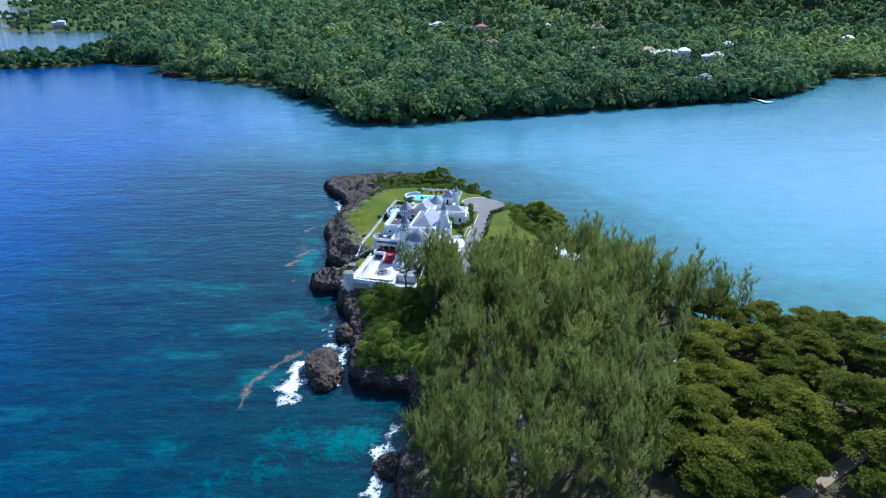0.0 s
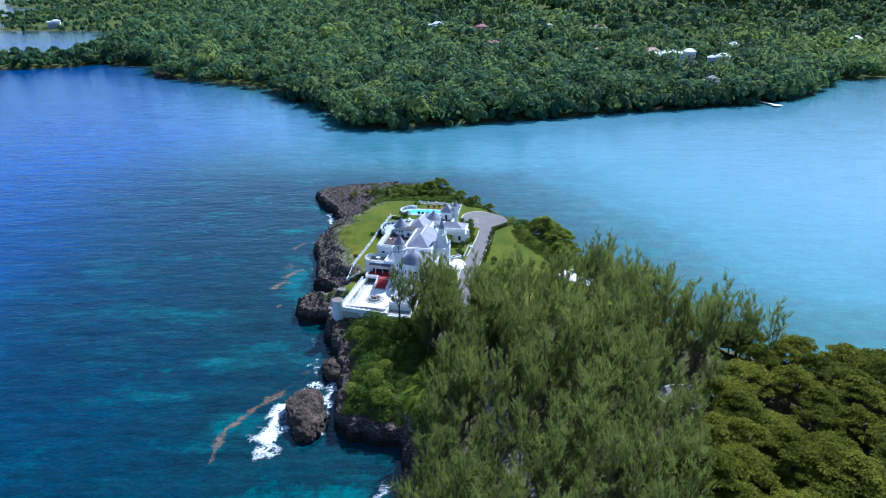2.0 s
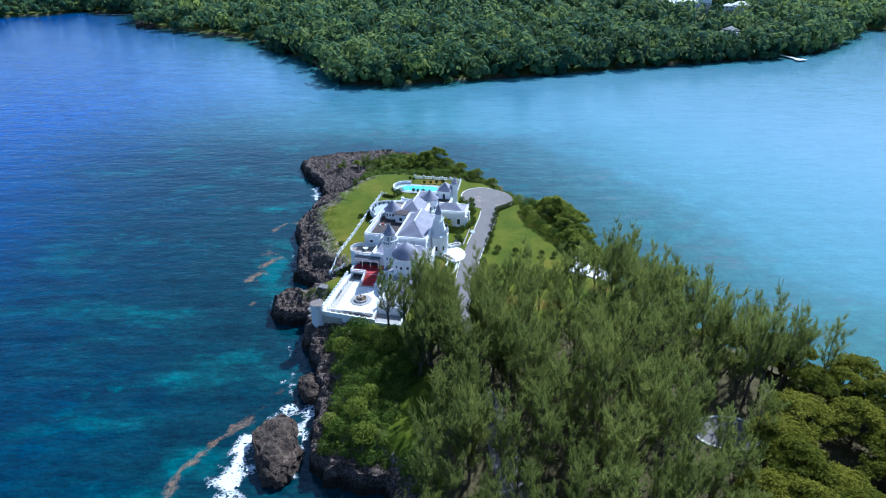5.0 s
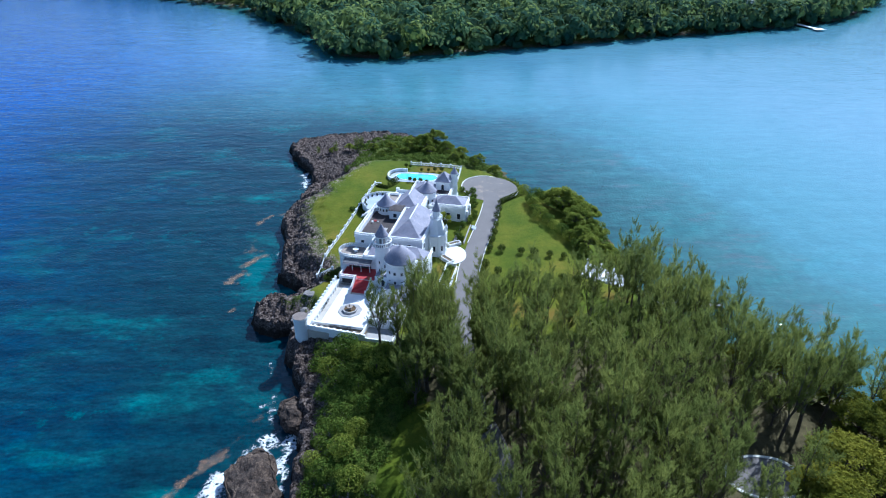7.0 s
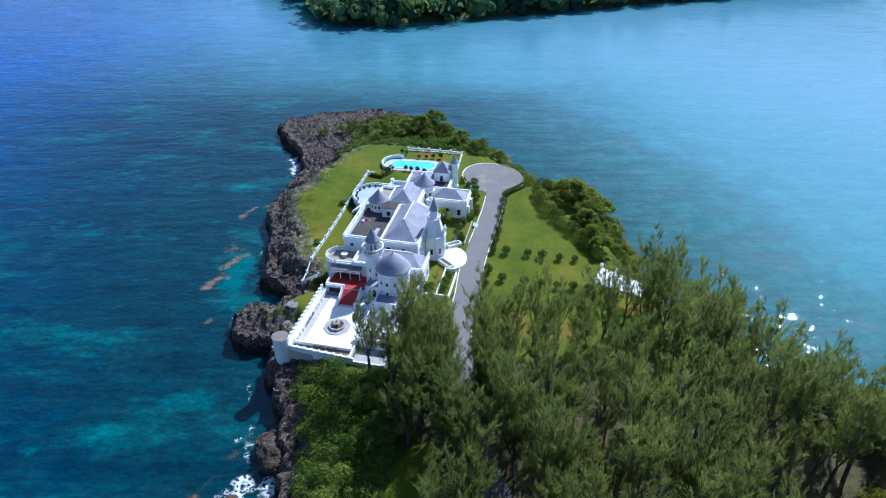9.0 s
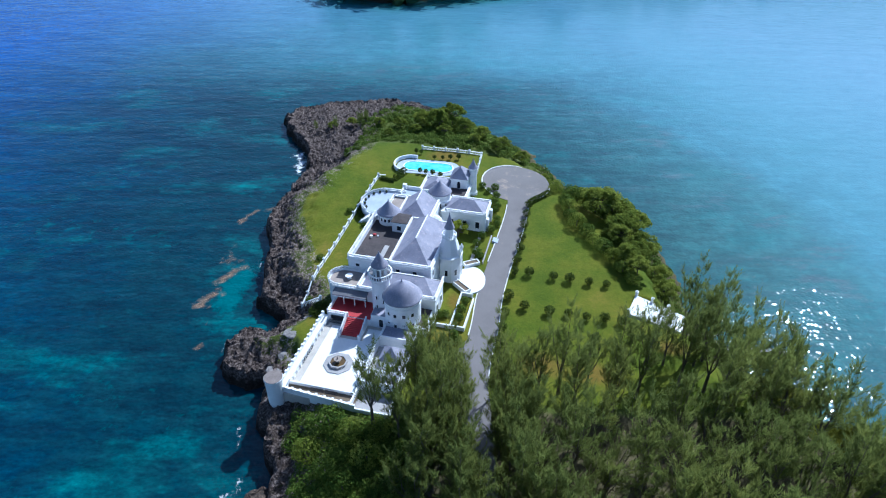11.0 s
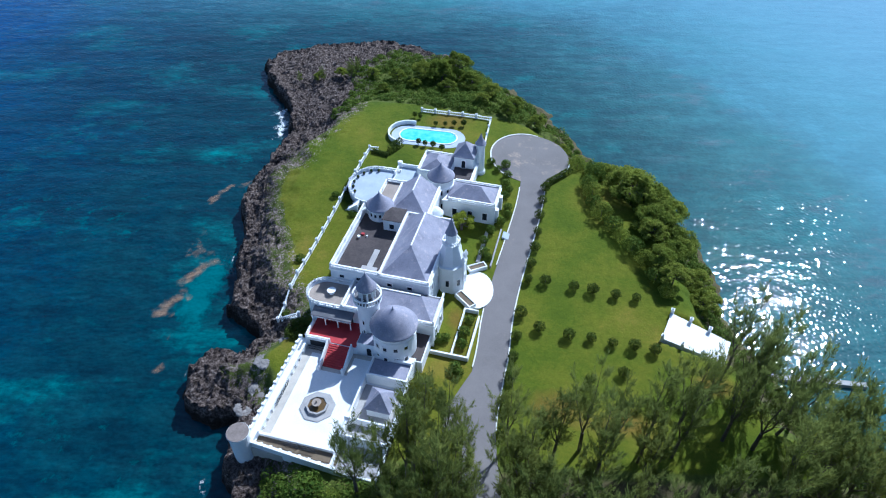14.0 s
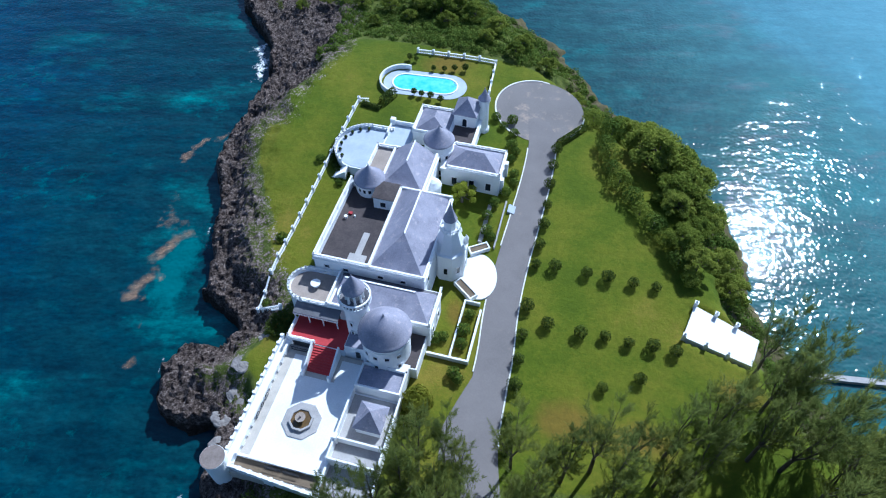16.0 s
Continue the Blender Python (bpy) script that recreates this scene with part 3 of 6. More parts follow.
def make_sea():
    xs = steps_of((-6000, -600, 300), (-600, -120, 12), (-120, 110, 2.5), (110, 600, 10), (600, 6001, 300))
    ys = steps_of((-3000, 0, 300), (0, 90, 10), (90, 340, 2.5), (340, 900, 10), (900, 6001, 150))
    X, Y = np.meshgrid(xs, ys)
    x, y = X.ravel(), Y.ravel()
    near, far = -shore_distance(x, y, SHORE), -shore_distance(x, y, FAR_SHORE)
    off = np.minimum(np.maximum(near, 0), np.maximum(far * 8.0, 0))
    depth = np.clip(off / 170.0, 0, 1) ** 0.8
    bay = np.maximum(step(-40, 110, x + 0.22 * (y - 330)) * step(100, 180, y), 0.9 * step(-190, 60, x + 0.55 * (y - 330)) * step(320, 370, y))
    sand = sum(h * np.exp(-((x - a) / r) ** 2 - ((y - b) / q) ** 2) for a, b, r, q, h in ((-48.5, 214.0, 4.0, 6.5, 1.0), (-47.5, 221.5, 3.0, 3.0, 0.9), (-52, 262, 6, 6, 0.4), (-50, 172, 14, 9, 0.22), (-78, 235, 16, 9, 0.3), (-66, 186, 16, 8, 0.25), (-33, 118, 9, 6, 0.55), (-21, 112, 7, 5, 0.6), (-38, 106, 10, 5, 0.45), (-17, 119, 6, 4, 0.5), (-128, 205, 18, 6, 0.4), (-74, 162, 12, 5, 0.35), (-104, 242, 16, 5, 0.35), (-98, 271, 14, 6, 0.35), (-50, 100, 8, 5, 0.4)))
    me = arrays("sea", np.stack([x, y, np.zeros(len(x))], -1), grid_faces(len(xs), len(ys)), depth=depth, bay=bay, sand=sand)
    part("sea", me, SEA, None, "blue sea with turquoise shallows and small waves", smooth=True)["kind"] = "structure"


make_sea()
make_headland()
make_far_land()


# ---- the drive ----
def smooth_line(points, n):
    """A curve through the points, n places between each two."""
    out = []
    for i in range(len(points) - 1):
        p = [Vector(points[max(0, min(len(points) - 1, i + k))]) for k in (-1, 0, 1, 2)]
        for j in range(n):
            t = j / n
            out.append(0.5 * (2 * p[1] + (p[2] - p[0]) * t + (2 * p[0] - 5 * p[1] + 4 * p[2] - p[3]) * t * t + (3 * p[1] - p[0] - 3 * p[2] + p[3]) * t ** 3))
    return out + [Vector(points[-1])]


def strip(line, offset0, offset1, z0, z1):
    """A band along a line between two offsets to its right, from z0 to z1 over the kept ground."""
    s = Shape()
    rows = []
    for i, p in enumerate(line):
        d = (line[min(i + 1, len(line) - 1)] - line[max(i - 1, 0)]).normalized()
        side = Vector((d.y, -d.x))
        a, b = p + side * offset0, p + side * offset1
        ga, gb = (float(v) for v in land_fields(np.array([a.x, b.x]), np.array([a.y, b.y]))[0])
        rows.append([(a.x, a.y, ga + z0), (b.x, b.y, gb + z0), (b.x, b.y, gb + z1), (a.x, a.y, ga + z1)])
    vs = [v for r in rows for v in r]
    fs = []
    for i in range(len(rows) - 1):
        k = 4 * i
        fs += [(k + j, k + (j + 1) % 4, k + 4 + (j + 1) % 4, k + 4 + j) for j in range(4)]
    fs += [(0, 1, 2, 3), tuple(4 * (len(rows) - 1) + j for j in (3, 2, 1, 0))]
    return s.add(vs, fs)


def make_drive():
    line = smooth_line(ROAD_LINE, 6)
    part("road", strip(line, -2.55, 2.55, -0.5, 0.10), ASPHALT, None, "grey asphalt drive with pale sandy stains")["kind"] = "structure"
    g = float(flat_height(16.6, 253))
    s = Shape()
    n = 48
    ring = [(16.6 + 8.7 * math.cos(2 * math.pi * i / n), 253.2 + 9.2 * math.sin(2 * math.pi * i / n)) for i in range(n)]
    s.add([(x, y, float(flat_height(x, y)) + 0.075) for x, y in ring] + [(16.6, 253.2, g + 0.075)], [(i, (i + 1) % n, n) for i in range(n)])
    s.add([(x, y, float(flat_height(x, y)) + 0.075) for x, y in ring] + [(x, y, float(flat_height(x, y)) - 0.3) for x, y in ring], [((i + 1) % n, i, n + i, n + (i + 1) % n) for i in range(n)])
    part("road", s, SANDY_ASPHALT, None, "round grey asphalt turning place with sandy stains")["kind"] = "structure"
    loop = [Vector((16.6 + 8.8 * math.cos(a), 253.2 + 9.3 * math.sin(a))) for a in np.linspace(radians(-52), radians(238), 60)]
    part("kerb", strip(loop, -0.12, 0.16, -0.3, 0.2), KERB, None, "low white kerb round the turning place")["kind"] = "structure"
    mouth = [(4.4, 194.5), (6.4, 191.0), (6.2, 181.5), (0.0, 182.0), (0.4, 186.8), (2.3, 190.6)]
    s = Shape()
    s.add([(x, y, ground_at(x, y) + 0.09) for x, y in mouth] + [(x, y, ground_at(x, y) - 0.4) for x, y in mouth], [(5, 4, 3, 2, 1, 0)] + [(i, (i + 1) % 6, 6 + (i + 1) % 6, 6 + i) for i in range(6)])
    part("road", s, ASPHALT, None, "widened grey asphalt mouth of the drive")["kind"] = "structure"
    open_line = [p for p in line if 183 < p.y < 243]
    part("kerb", strip(open_line, 2.55, 2.75, -0.3, 0.17), KERB, None, "low white kerb along the drive")["kind"] = "structure"
    for y0, y1 in ((194.5, 208), (217.5, 243)):
        part("kerb", strip([p for p in line if y0 < p.y < y1], -2.75, -2.55, -0.3, 0.17), KERB, None, "low white kerb along the drive")["kind"] = "structure"


make_drive()

# ---- the castle ----
BASE = 8.0
castle = thing("castle", "white stucco castle with grey shingle roofs and round towers", "castle", CASTLE @ pose(0, 0, BASE))


def at_castle(u, v, z, turn=0.0):
    return CASTLE @ pose(u, v, z, 0, 0, turn)


def C():
    return Shape(-BASE)


def balustrade(s, pts, z, height=0.8, gap=0.24, post_every=3.6, closed=False):
    """Rail, foot, balusters and posts along a line of (u, v), added to the shape s."""
    ring = list(pts) + ([pts[0]] if closed else [])
    for (x0, y0), (x1, y1) in zip(ring, ring[1:]):
        d = Vector((x1 - x0, y1 - y0))
        length = d.length
        if length < 0.05:
            continue
        d /= length
        n = Vector((-d.y, d.x))

        def bar(a, b, w, z0, z1):
            p, q = Vector((x0, y0)) + d * a, Vector((x0, y0)) + d * b
            s.prism([tuple(p - n * w), tuple(q - n * w), tuple(q + n * w), tuple(p + n * w)], z0, z1)
        bar(0, length, 0.13, z, z + height * 0.42)
        bar(0, length, 0.14, z + height - 0.16, z + height)
        k = max(1, int(length / gap))
        for i in range(k):
            a = (i + 0.5) * length / k
            bar(a - 0.06, a + 0.06, 0.06, z + height * 0.42, z + height - 0.16)
        m = max(1, int(round(length / post_every)))
        for i in range(m + 1):
            a = i * length / m
            bar(a - 0.13, a + 0.13, 0.16, z, z + height + 0.05)
    return s


def walls(name, poly, z0, z1, parent, label="", cornice=True, mat=None):
    s = C().prism(poly, z0, z1)
    n = len(poly)
    cx, cy = sum(p[0] for p in poly) / n, sum(p[1] for p in poly) / n
    body = part(name, s, mat or WHITE, parent, label)
    if cornice:
        out = [(x + 0.16 * (1 if x > cx else -1), y + 0.16 * (1 if y > cy else -1)) for x, y in poly]
        part("cornice", C().prism(out, z1 - 0.32, z1 + 0.02), TRIM, body)
    return body


def rect(u0, u1, v0, v1):
    return [(u0, v0), (u1, v0), (u1, v1), (u0, v1)]


def opening(parent, u, v, z, width, height, facing, arched=False, door=False):
    """A window or door in one piece: a proud frame with a sunk dark pane, on a wall that faces the given way in degrees (0 east, 270 south)."""
    w, h = width / 2, height
    inner = [(-w, 0.0), (w, 0.0)] + ([(w * math.cos(math.pi * i / 10), h + w * math.sin(math.pi * i / 10)) for i in range(11)] if arched else [(w, h), (-w, h)])
    cx, cz = 0.0, h * 0.5
    outer = [(x + math.copysign(0.14, x - cx) * (1 if abs(x) > 0.02 else 0), y + math.copysign(0.14, y - cz)) for x, y in inner]
    n = len(inner)
    vs = [(x, y, z2) for ring, y in ((outer, -0.1), (outer, 0.10), (inner, 0.10), (inner, 0.02)) for x, z2 in ring]
    fs = [(k * n + i, k * n + (i + 1) % n, (k + 1) * n + (i + 1) % n, (k + 1) * n + i) for k in range(3) for i in range(n)] + [tuple(range(3 * n, 4 * n))]
    me = Shape().add(vs, fs).mesh("door" if door else "window")
    me.materials.append(TRIM)
    me.materials.append(GLASS)
    me.polygons[len(fs) - 1].material_index = 1
    part("door" if door else "window", me, TRIM, parent, at=pose(u, v, z - BASE, 0, 0, facing - 90))


def finer(profile, n=4):
    """The same profile of a bell-shaped roof, with more rings between its knots."""
    line = smooth_line([(1.06, 0.02), *profile, (0.06, 0.93)], n)
    return [(p.x, p.y) for p in line[1:-1]]


def round_tower(name, cu, cv, r, z0, eave, apex, over=0.25, label="", bands=(), swell=((0.76, 0.28), (0.56, 0.46), (0.34, 0.66))):
    """A round drum with mouldings and a conical shingle roof."""
    prof = [(r, z0)]
    for z in bands:
        prof += [(r, z - 0.15), (r + 0.12, z - 0.1), (r + 0.12, z + 0.1), (r, z + 0.15)]
    prof += [(r, eave - 0.35), (r + over * 0.7, eave - 0.1), (r + over * 0.7, eave)]
    drum = part(name, C().lathe(cu, cv, prof, 36), WHITE, castle, label, smooth=False)
    h = apex - eave
    part("cone_roof", C().lathe(cu, cv, [(r + over, eave - 0.06), (r + over, eave + 0.02), *[(r * a, eave + h * b) for a, b in finer(swell)], (0.12, eave + h * 0.93), (0.10, eave + h), (0.02, eave + h + 0.35)], 36), SLATE, drum, "conical grey shingle roof", smooth=True)
    return drum


def make_hall():
    hall = walls("hall", rect(0, 17.3, 0, 16.9), 7.0, 14.0, castle, "two-storey white hall", False)
    part("cornice", C().box(-0.16, 17.46, -0.16, 0.35, 14.9, 15.22).box(-0.16, 0.35, 0.35, 17.0, 14.9, 15.22).box(17.0, 17.46, 0.35, 17.0, 14.9, 15.22), TRIM, hall)
    part("upper_wall", C().box(0, 17.3, 0, 0.35, 14.0, 15.2).box(0, 0.35, 0.35, 16.55, 14.0, 15.2).box(0, 17.3, 16.55, 16.9, 14.0, 15.2).box(8.55, 17.3, 0.35, 16.55, 14.0, 15.2), WHITE, hall)
    part("flat_roof", C().box(0.35, 8.55, 0.35, 16.6, 14.0, 14.12), FLAT_ROOF, hall, "stained brown flat roof")
    part("roof_slab", C().box(5.4, 6.4, 3.0, 7.4, 14.1, 14.17).box(4.6, 7.4, 0.9, 3.0, 14.1, 14.17), GREY_STONE, hall, "grey screed patch on the flat roof")
    part("hip_roof", C().hip(8.75, 16.9, 0.4, 16.5, 15.4, 18.6, 4.9, 2.2), SLATE, hall, "long grey hipped roof")
    part("ridge_cap", C().box(12.71, 12.95, 5.3, 14.3, 18.53, 18.67), TRIM, hall)
    s = C()
    balustrade(s, [(8.6, 0.1), (0.1, 0.1), (0.1, 16.8)], 15.2, 0.95)
    balustrade(s, [(8.6, 0.1), (17.2, 0.1)], 15.2, 0.75)
    s.box(17.0, 17.3, 0, 16.9, 15.2, 15.75).box(8.55, 8.95, 0.2, 16.8, 15.2, 16.0).box(8.6, 17.3, 16.6, 16.9, 15.2, 16.0)
    part("parapet", s, TRIM, hall, "white parapet with balusters")
    for u in (2.0, 5.0, 10.5, 14.0):
        opening(hall, u, 0, 13.6 - 0.2, 0.8, 0.7, 270)
    for v in (2.5, 6.0, 9.5, 13.0):
        opening(hall, 0, v, 12.4, 0.9, 1.5, 180)
        opening(hall, 0, v, 9.0, 1.0, 1.9, 180)
    for v in (2.0, 14.5):
        opening(hall, 17.3, v, 12.4, 0.9, 1.5, 0)
        opening(hall, 17.3, v, 9.0, 1.0, 1.9, 0)
    part("roof_vent", C().lathe(1.6, 9.6, [(0.22, 14.1), (0.22, 14.5), (0.3, 14.52), (0.3, 14.62)], 12), TRIM, hall, "small white roof vent")
    part("roof_vent", C().lathe(2.9, 10.2, [(0.16, 14.1), (0.16, 14.45)], 10), TRIM, hall, "small white roof vent")
    part("roof_crate", C().box(1.7, 2.3, 10.4, 10.9, 14.1, 14.4), RED, hall, "small reddish crate on the flat roof")
    box = part("roof_room", C().box(5.2, 8.5, 12.9, 16.4, 14.1, 16.6), WHITE, castle, "small white room on the flat roof")
    part("room_roof", C().hip(5.0, 8.7, 12.7, 16.6, 16.65, 16.9, 1.4, 1.4), FLAT_ROOF, box, "dark brown roof")
    opening(box, 6.8, 12.9, 14.6, 0.9, 1.1, 270)
    west = round_tower("west_tower", 3.3, 16.8, 2.25, 13.9, 16.6, 19.5, 0.35, "round white turret on the hall roof", (14.9,))
    for a in range(200, 340, 22):
        opening(west, 3.3 + 2.25 * math.cos(radians(a)), 16.8 + 2.25 * math.sin(radians(a)), 15.1, 0.45, 0.8, a)


def make_north_hall():
    nh = walls("north_hall", rect(1.4, 12.4, 16.9, 26.6), 7.0, 14.6, castle, "white north hall")
    part("flat_roof", C().box(1.7, 4.7, 17.2, 26.3, 14.58, 14.7), PALE_ROOF, nh, "tan flat roof strip")
    part("hip_roof", C().hip(4.9, 12.0, 17.2, 26.3, 15.0, 17.8, 3.6, 0.3), SLATE, nh, "grey hipped roof")
    part("ridge_cap", C().box(8.34, 8.56, 21.0, 26.1, 17.73, 17.87), TRIM, nh)
    s = C()
    balustrade(s, [(4.7, 26.4), (1.5, 26.4), (1.5, 17.0)], 14.6, 0.8)
    balustrade(s, [(4.8, 26.4), (10.0, 26.4)], 14.6, 0.9)
    s.box(4.6, 4.95, 17.0, 26.5, 14.6, 15.4).box(12.0, 12.4, 17.0, 26.5, 14.6, 15.4)
    part("parapet", s, TRIM, nh, "white parapet with balusters")
    for v in (19.0, 22.0):
        opening(nh, 12.4, v, 12.0, 0.9, 1.5, 0)
        opening(nh, 1.4, v + 1, 11.6, 1.0, 1.9, 180)
    tower = round_tower("north_tower", 11.6, 29.9, 2.5, 7.0, 15.6, 18.4, 0.25, "tall round white tower", (13.8,))
    for a in (255, 285, 315):
        for z in (9.2, 12.4):
            opening(tower, 11.6 + 2.5 * math.cos(radians(a)), 29.9 + 2.5 * math.sin(radians(a)), z, 0.5, 1.2, a)
    part("bay", C().lathe(12.8, 21.6, [(1.3, 7.0), (1.3, 12.6), (1.42, 12.7), (1.42, 12.9), (1.2, 13.2), (0.8, 13.7), (0.2, 14.0)], 20), WHITE, nh, "rounded white bay with a small dome")
    # the half-round terrace
    n = 22
    arc = [(-2.6 + 5.2 * math.cos(a), 29.6 + 5.6 * math.sin(a)) for a in np.linspace(radians(92), radians(262), n)]
    ter = part("terrace", C().prism([(1.4, 24.0)] + [(1.4, 35.2)] + arc, 7.5, 10.6), WHITE, castle, "half-round raised terrace")
    part("terrace_floor", C().prism([(1.4, 24.2)] + [(1.4, 35.0)] + [(-2.6 + 4.9 * math.cos(a), 29.6 + 5.3 * math.sin(a)) for a in np.linspace(radians(92), radians(262), n)], 10.6, 10.66), BLUE_PAVING, ter, "grey-blue paved floor")
    part("balustrade", balustrade(C(), [(1.4, 35.2)] + arc[:-3], 10.6, 0.85, 0.4, 2.0), TRIM, ter)
    s = C()
    for i in range(8):
        s.box(-4.2 - 0.34 * i, -3.86 - 0.34 * i, 22.6, 24.5, 8.4, 10.5 - 0.26 * i)
    part("steps", s, TRIM, ter, "white outside steps")
    deck = part("north_deck", C().box(0.5, 5.4, 30.8, 37.2, 7.5, 10.8), WHITE, castle, "white terrace block")
    part("deck_floor", C().box(0.8, 5.4, 31.0, 36.9, 10.8, 10.86), BLUE_PAVING, deck, "grey-blue paved floor")
    part("deck_wall", C().box(0.5, 5.4, 36.95, 37.2, 10.8, 11.7).box(0.5, 0.75, 33.6, 37.2, 10.8, 11.7).box(0.3, 1.2, 36.6, 37.4, 10.8, 12.2), TRIM, deck)


def make_north_block():
    nb = walls("north_block", rect(5.4, 12.2, 34.2, 41.2), 7.5, 12.5, castle, "white north block")
    part("hip_roof", C().hip(5.8, 11.9, 34.6, 40.8, 12.7, 14.4, 2.3, 2.0), SLATE, nb, "grey hipped roof")
    s = C()
    balustrade(s, [(12.1, 41.1), (5.5, 41.1), (5.5, 34.3)], 12.5, 0.75)
    s.box(5.4, 12.2, 34.2, 34.4, 12.5, 13.0)
    part("parapet", s, TRIM, nb, "white parapet with balusters")
    pb = walls("pavilion_base", rect(12.2, 17.0, 32.4, 43.2), 7.5, 12.2, castle, "white base of the pavilion")
    part("flat_roof", C().box(12.5, 16.8, 33.0, 38.3, 12.2, 12.27), FLAT_ROOF, pb, "dark brown roof deck")
    s = C()
    balustrade(s, [(12.4, 32.6), (16.9, 32.6), (16.9, 38.4)], 12.2, 0.75)
    part("parapet", s, TRIM, pb)
    pav = part("pavilion", C().box(12.3, 16.3, 38.0, 42.4, 12.2, 15.0), WHITE, castle, "small white pavilion with an arched door")
    part("pavilion_roof", C().hip(12.0, 16.6, 37.7, 42.7, 15.0, 17.3, 2.2, 2.2), SLATE, pav, "steep grey hipped roof")
    opening(pav, 14.3, 38.0, 12.3, 0.8, 1.4, 270, True, True)
    t = part("north_east_turret", C().lathe(17.1, 41.6, [(1.25, 7.0), (1.25, 9.8), (1.0, 10.2), (0.95, 16.0), (1.15, 16.2), (1.15, 16.6)], 16), WHITE, castle, "slim white turret")
    part("cone_roof", C().lathe(17.1, 41.6, [(1.2, 16.6), (0.62, 17.4), (0.1, 18.7), (0.04, 19.1)], 16), SLATE, t, "pointed grey roof")
    wing = walls("east_wing", rect(13.0, 23.4, 25.9, 32.3), 7.0, 12.8, castle, "white east wing")
    part("hip_roof", C().hip(13.6, 23.0, 26.3, 31.9, 13.0, 14.9, 3.1, 3.1, "x"), SLATE, wing, "grey hipped roof")
    s = C()
    balustrade(s, [(14.2, 26.0), (23.3, 26.0), (23.3, 32.2), (14.2, 32.2)], 12.8, 0.75)
    part("parapet", s, TRIM, wing, "white parapet with balusters")
    for u in (15.4, 18.5, 21.5):
        opening(wing, u, 25.9, 9.3, 0.9, 1.7, 270)
    for v in (27.8, 30.4):
        opening(wing, 23.4, v, 9.3, 0.9, 1.7, 0)
    for v in (26.6, 30.8):
        part("buttress", C().box(23.4, 24.0, v, v + 0.9, 7.0, 11.6), WHITE, wing)


def make_east_tower():
    cu, cv = 18.95, 8.7
    t = part("east_tower", C().lathe(cu, cv, [(2.75, 7.0), (2.75, 13.3), (2.95, 13.5), (2.95, 13.8), (2.5, 14.0), (1.45, 17.5), (1.6, 17.6), (1.6, 17.9), (1.1, 17.9)], 8, radians(22.5)), WHITE, castle, "eight-sided white tower that narrows upward")
    part("balustrade", C().lathe(cu, cv, [(1.48, 18.4), (1.6, 18.4), (1.6, 18.55), (1.48, 18.55)], 8, radians(22.5), False), TRIM, t)
    s = C()
    for i in range(24):
        a = 2 * math.pi * i / 24
        s.lathe(cu + 1.5 * math.cos(a), cv + 1.5 * math.sin(a), [(0.06, 17.9), (0.09, 18.1), (0.06, 18.42)], 5)
    part("balusters", s, TRIM, t)
    part("lantern", C().lathe(cu, cv, [(0.95, 17.9), (0.95, 19.9), (1.08, 20.0)], 8, radians(22.5)), WHITE, t)
    part("cone_roof", C().lathe(cu, cv, [(1.12, 19.95), (0.66, 21.1), (0.1, 23.0), (0.03, 23.5)], 8, radians(22.5)), SLATE, t, "pointed grey roof")
    for a in (0, 45, 270, 315):
        opening(t, cu + 2.54 * math.cos(radians(a)), cv + 2.54 * math.sin(radians(a)), 9.4, 0.6, 1.5, a)
    for a in (-22.5, 22.5, 67.5):
        s = C()
        x, y = cu + 2.6 * math.cos(radians(a)), cv + 2.6 * math.sin(radians(a))
        s.lathe(x, y, [(0.28, 7.0), (0.28, 14.6), (0.4, 14.7), (0.4, 15.0), (0.05, 15.8)], 8)
        part("pinnacle", s, TRIM, t, "slim white corner pinnacle")


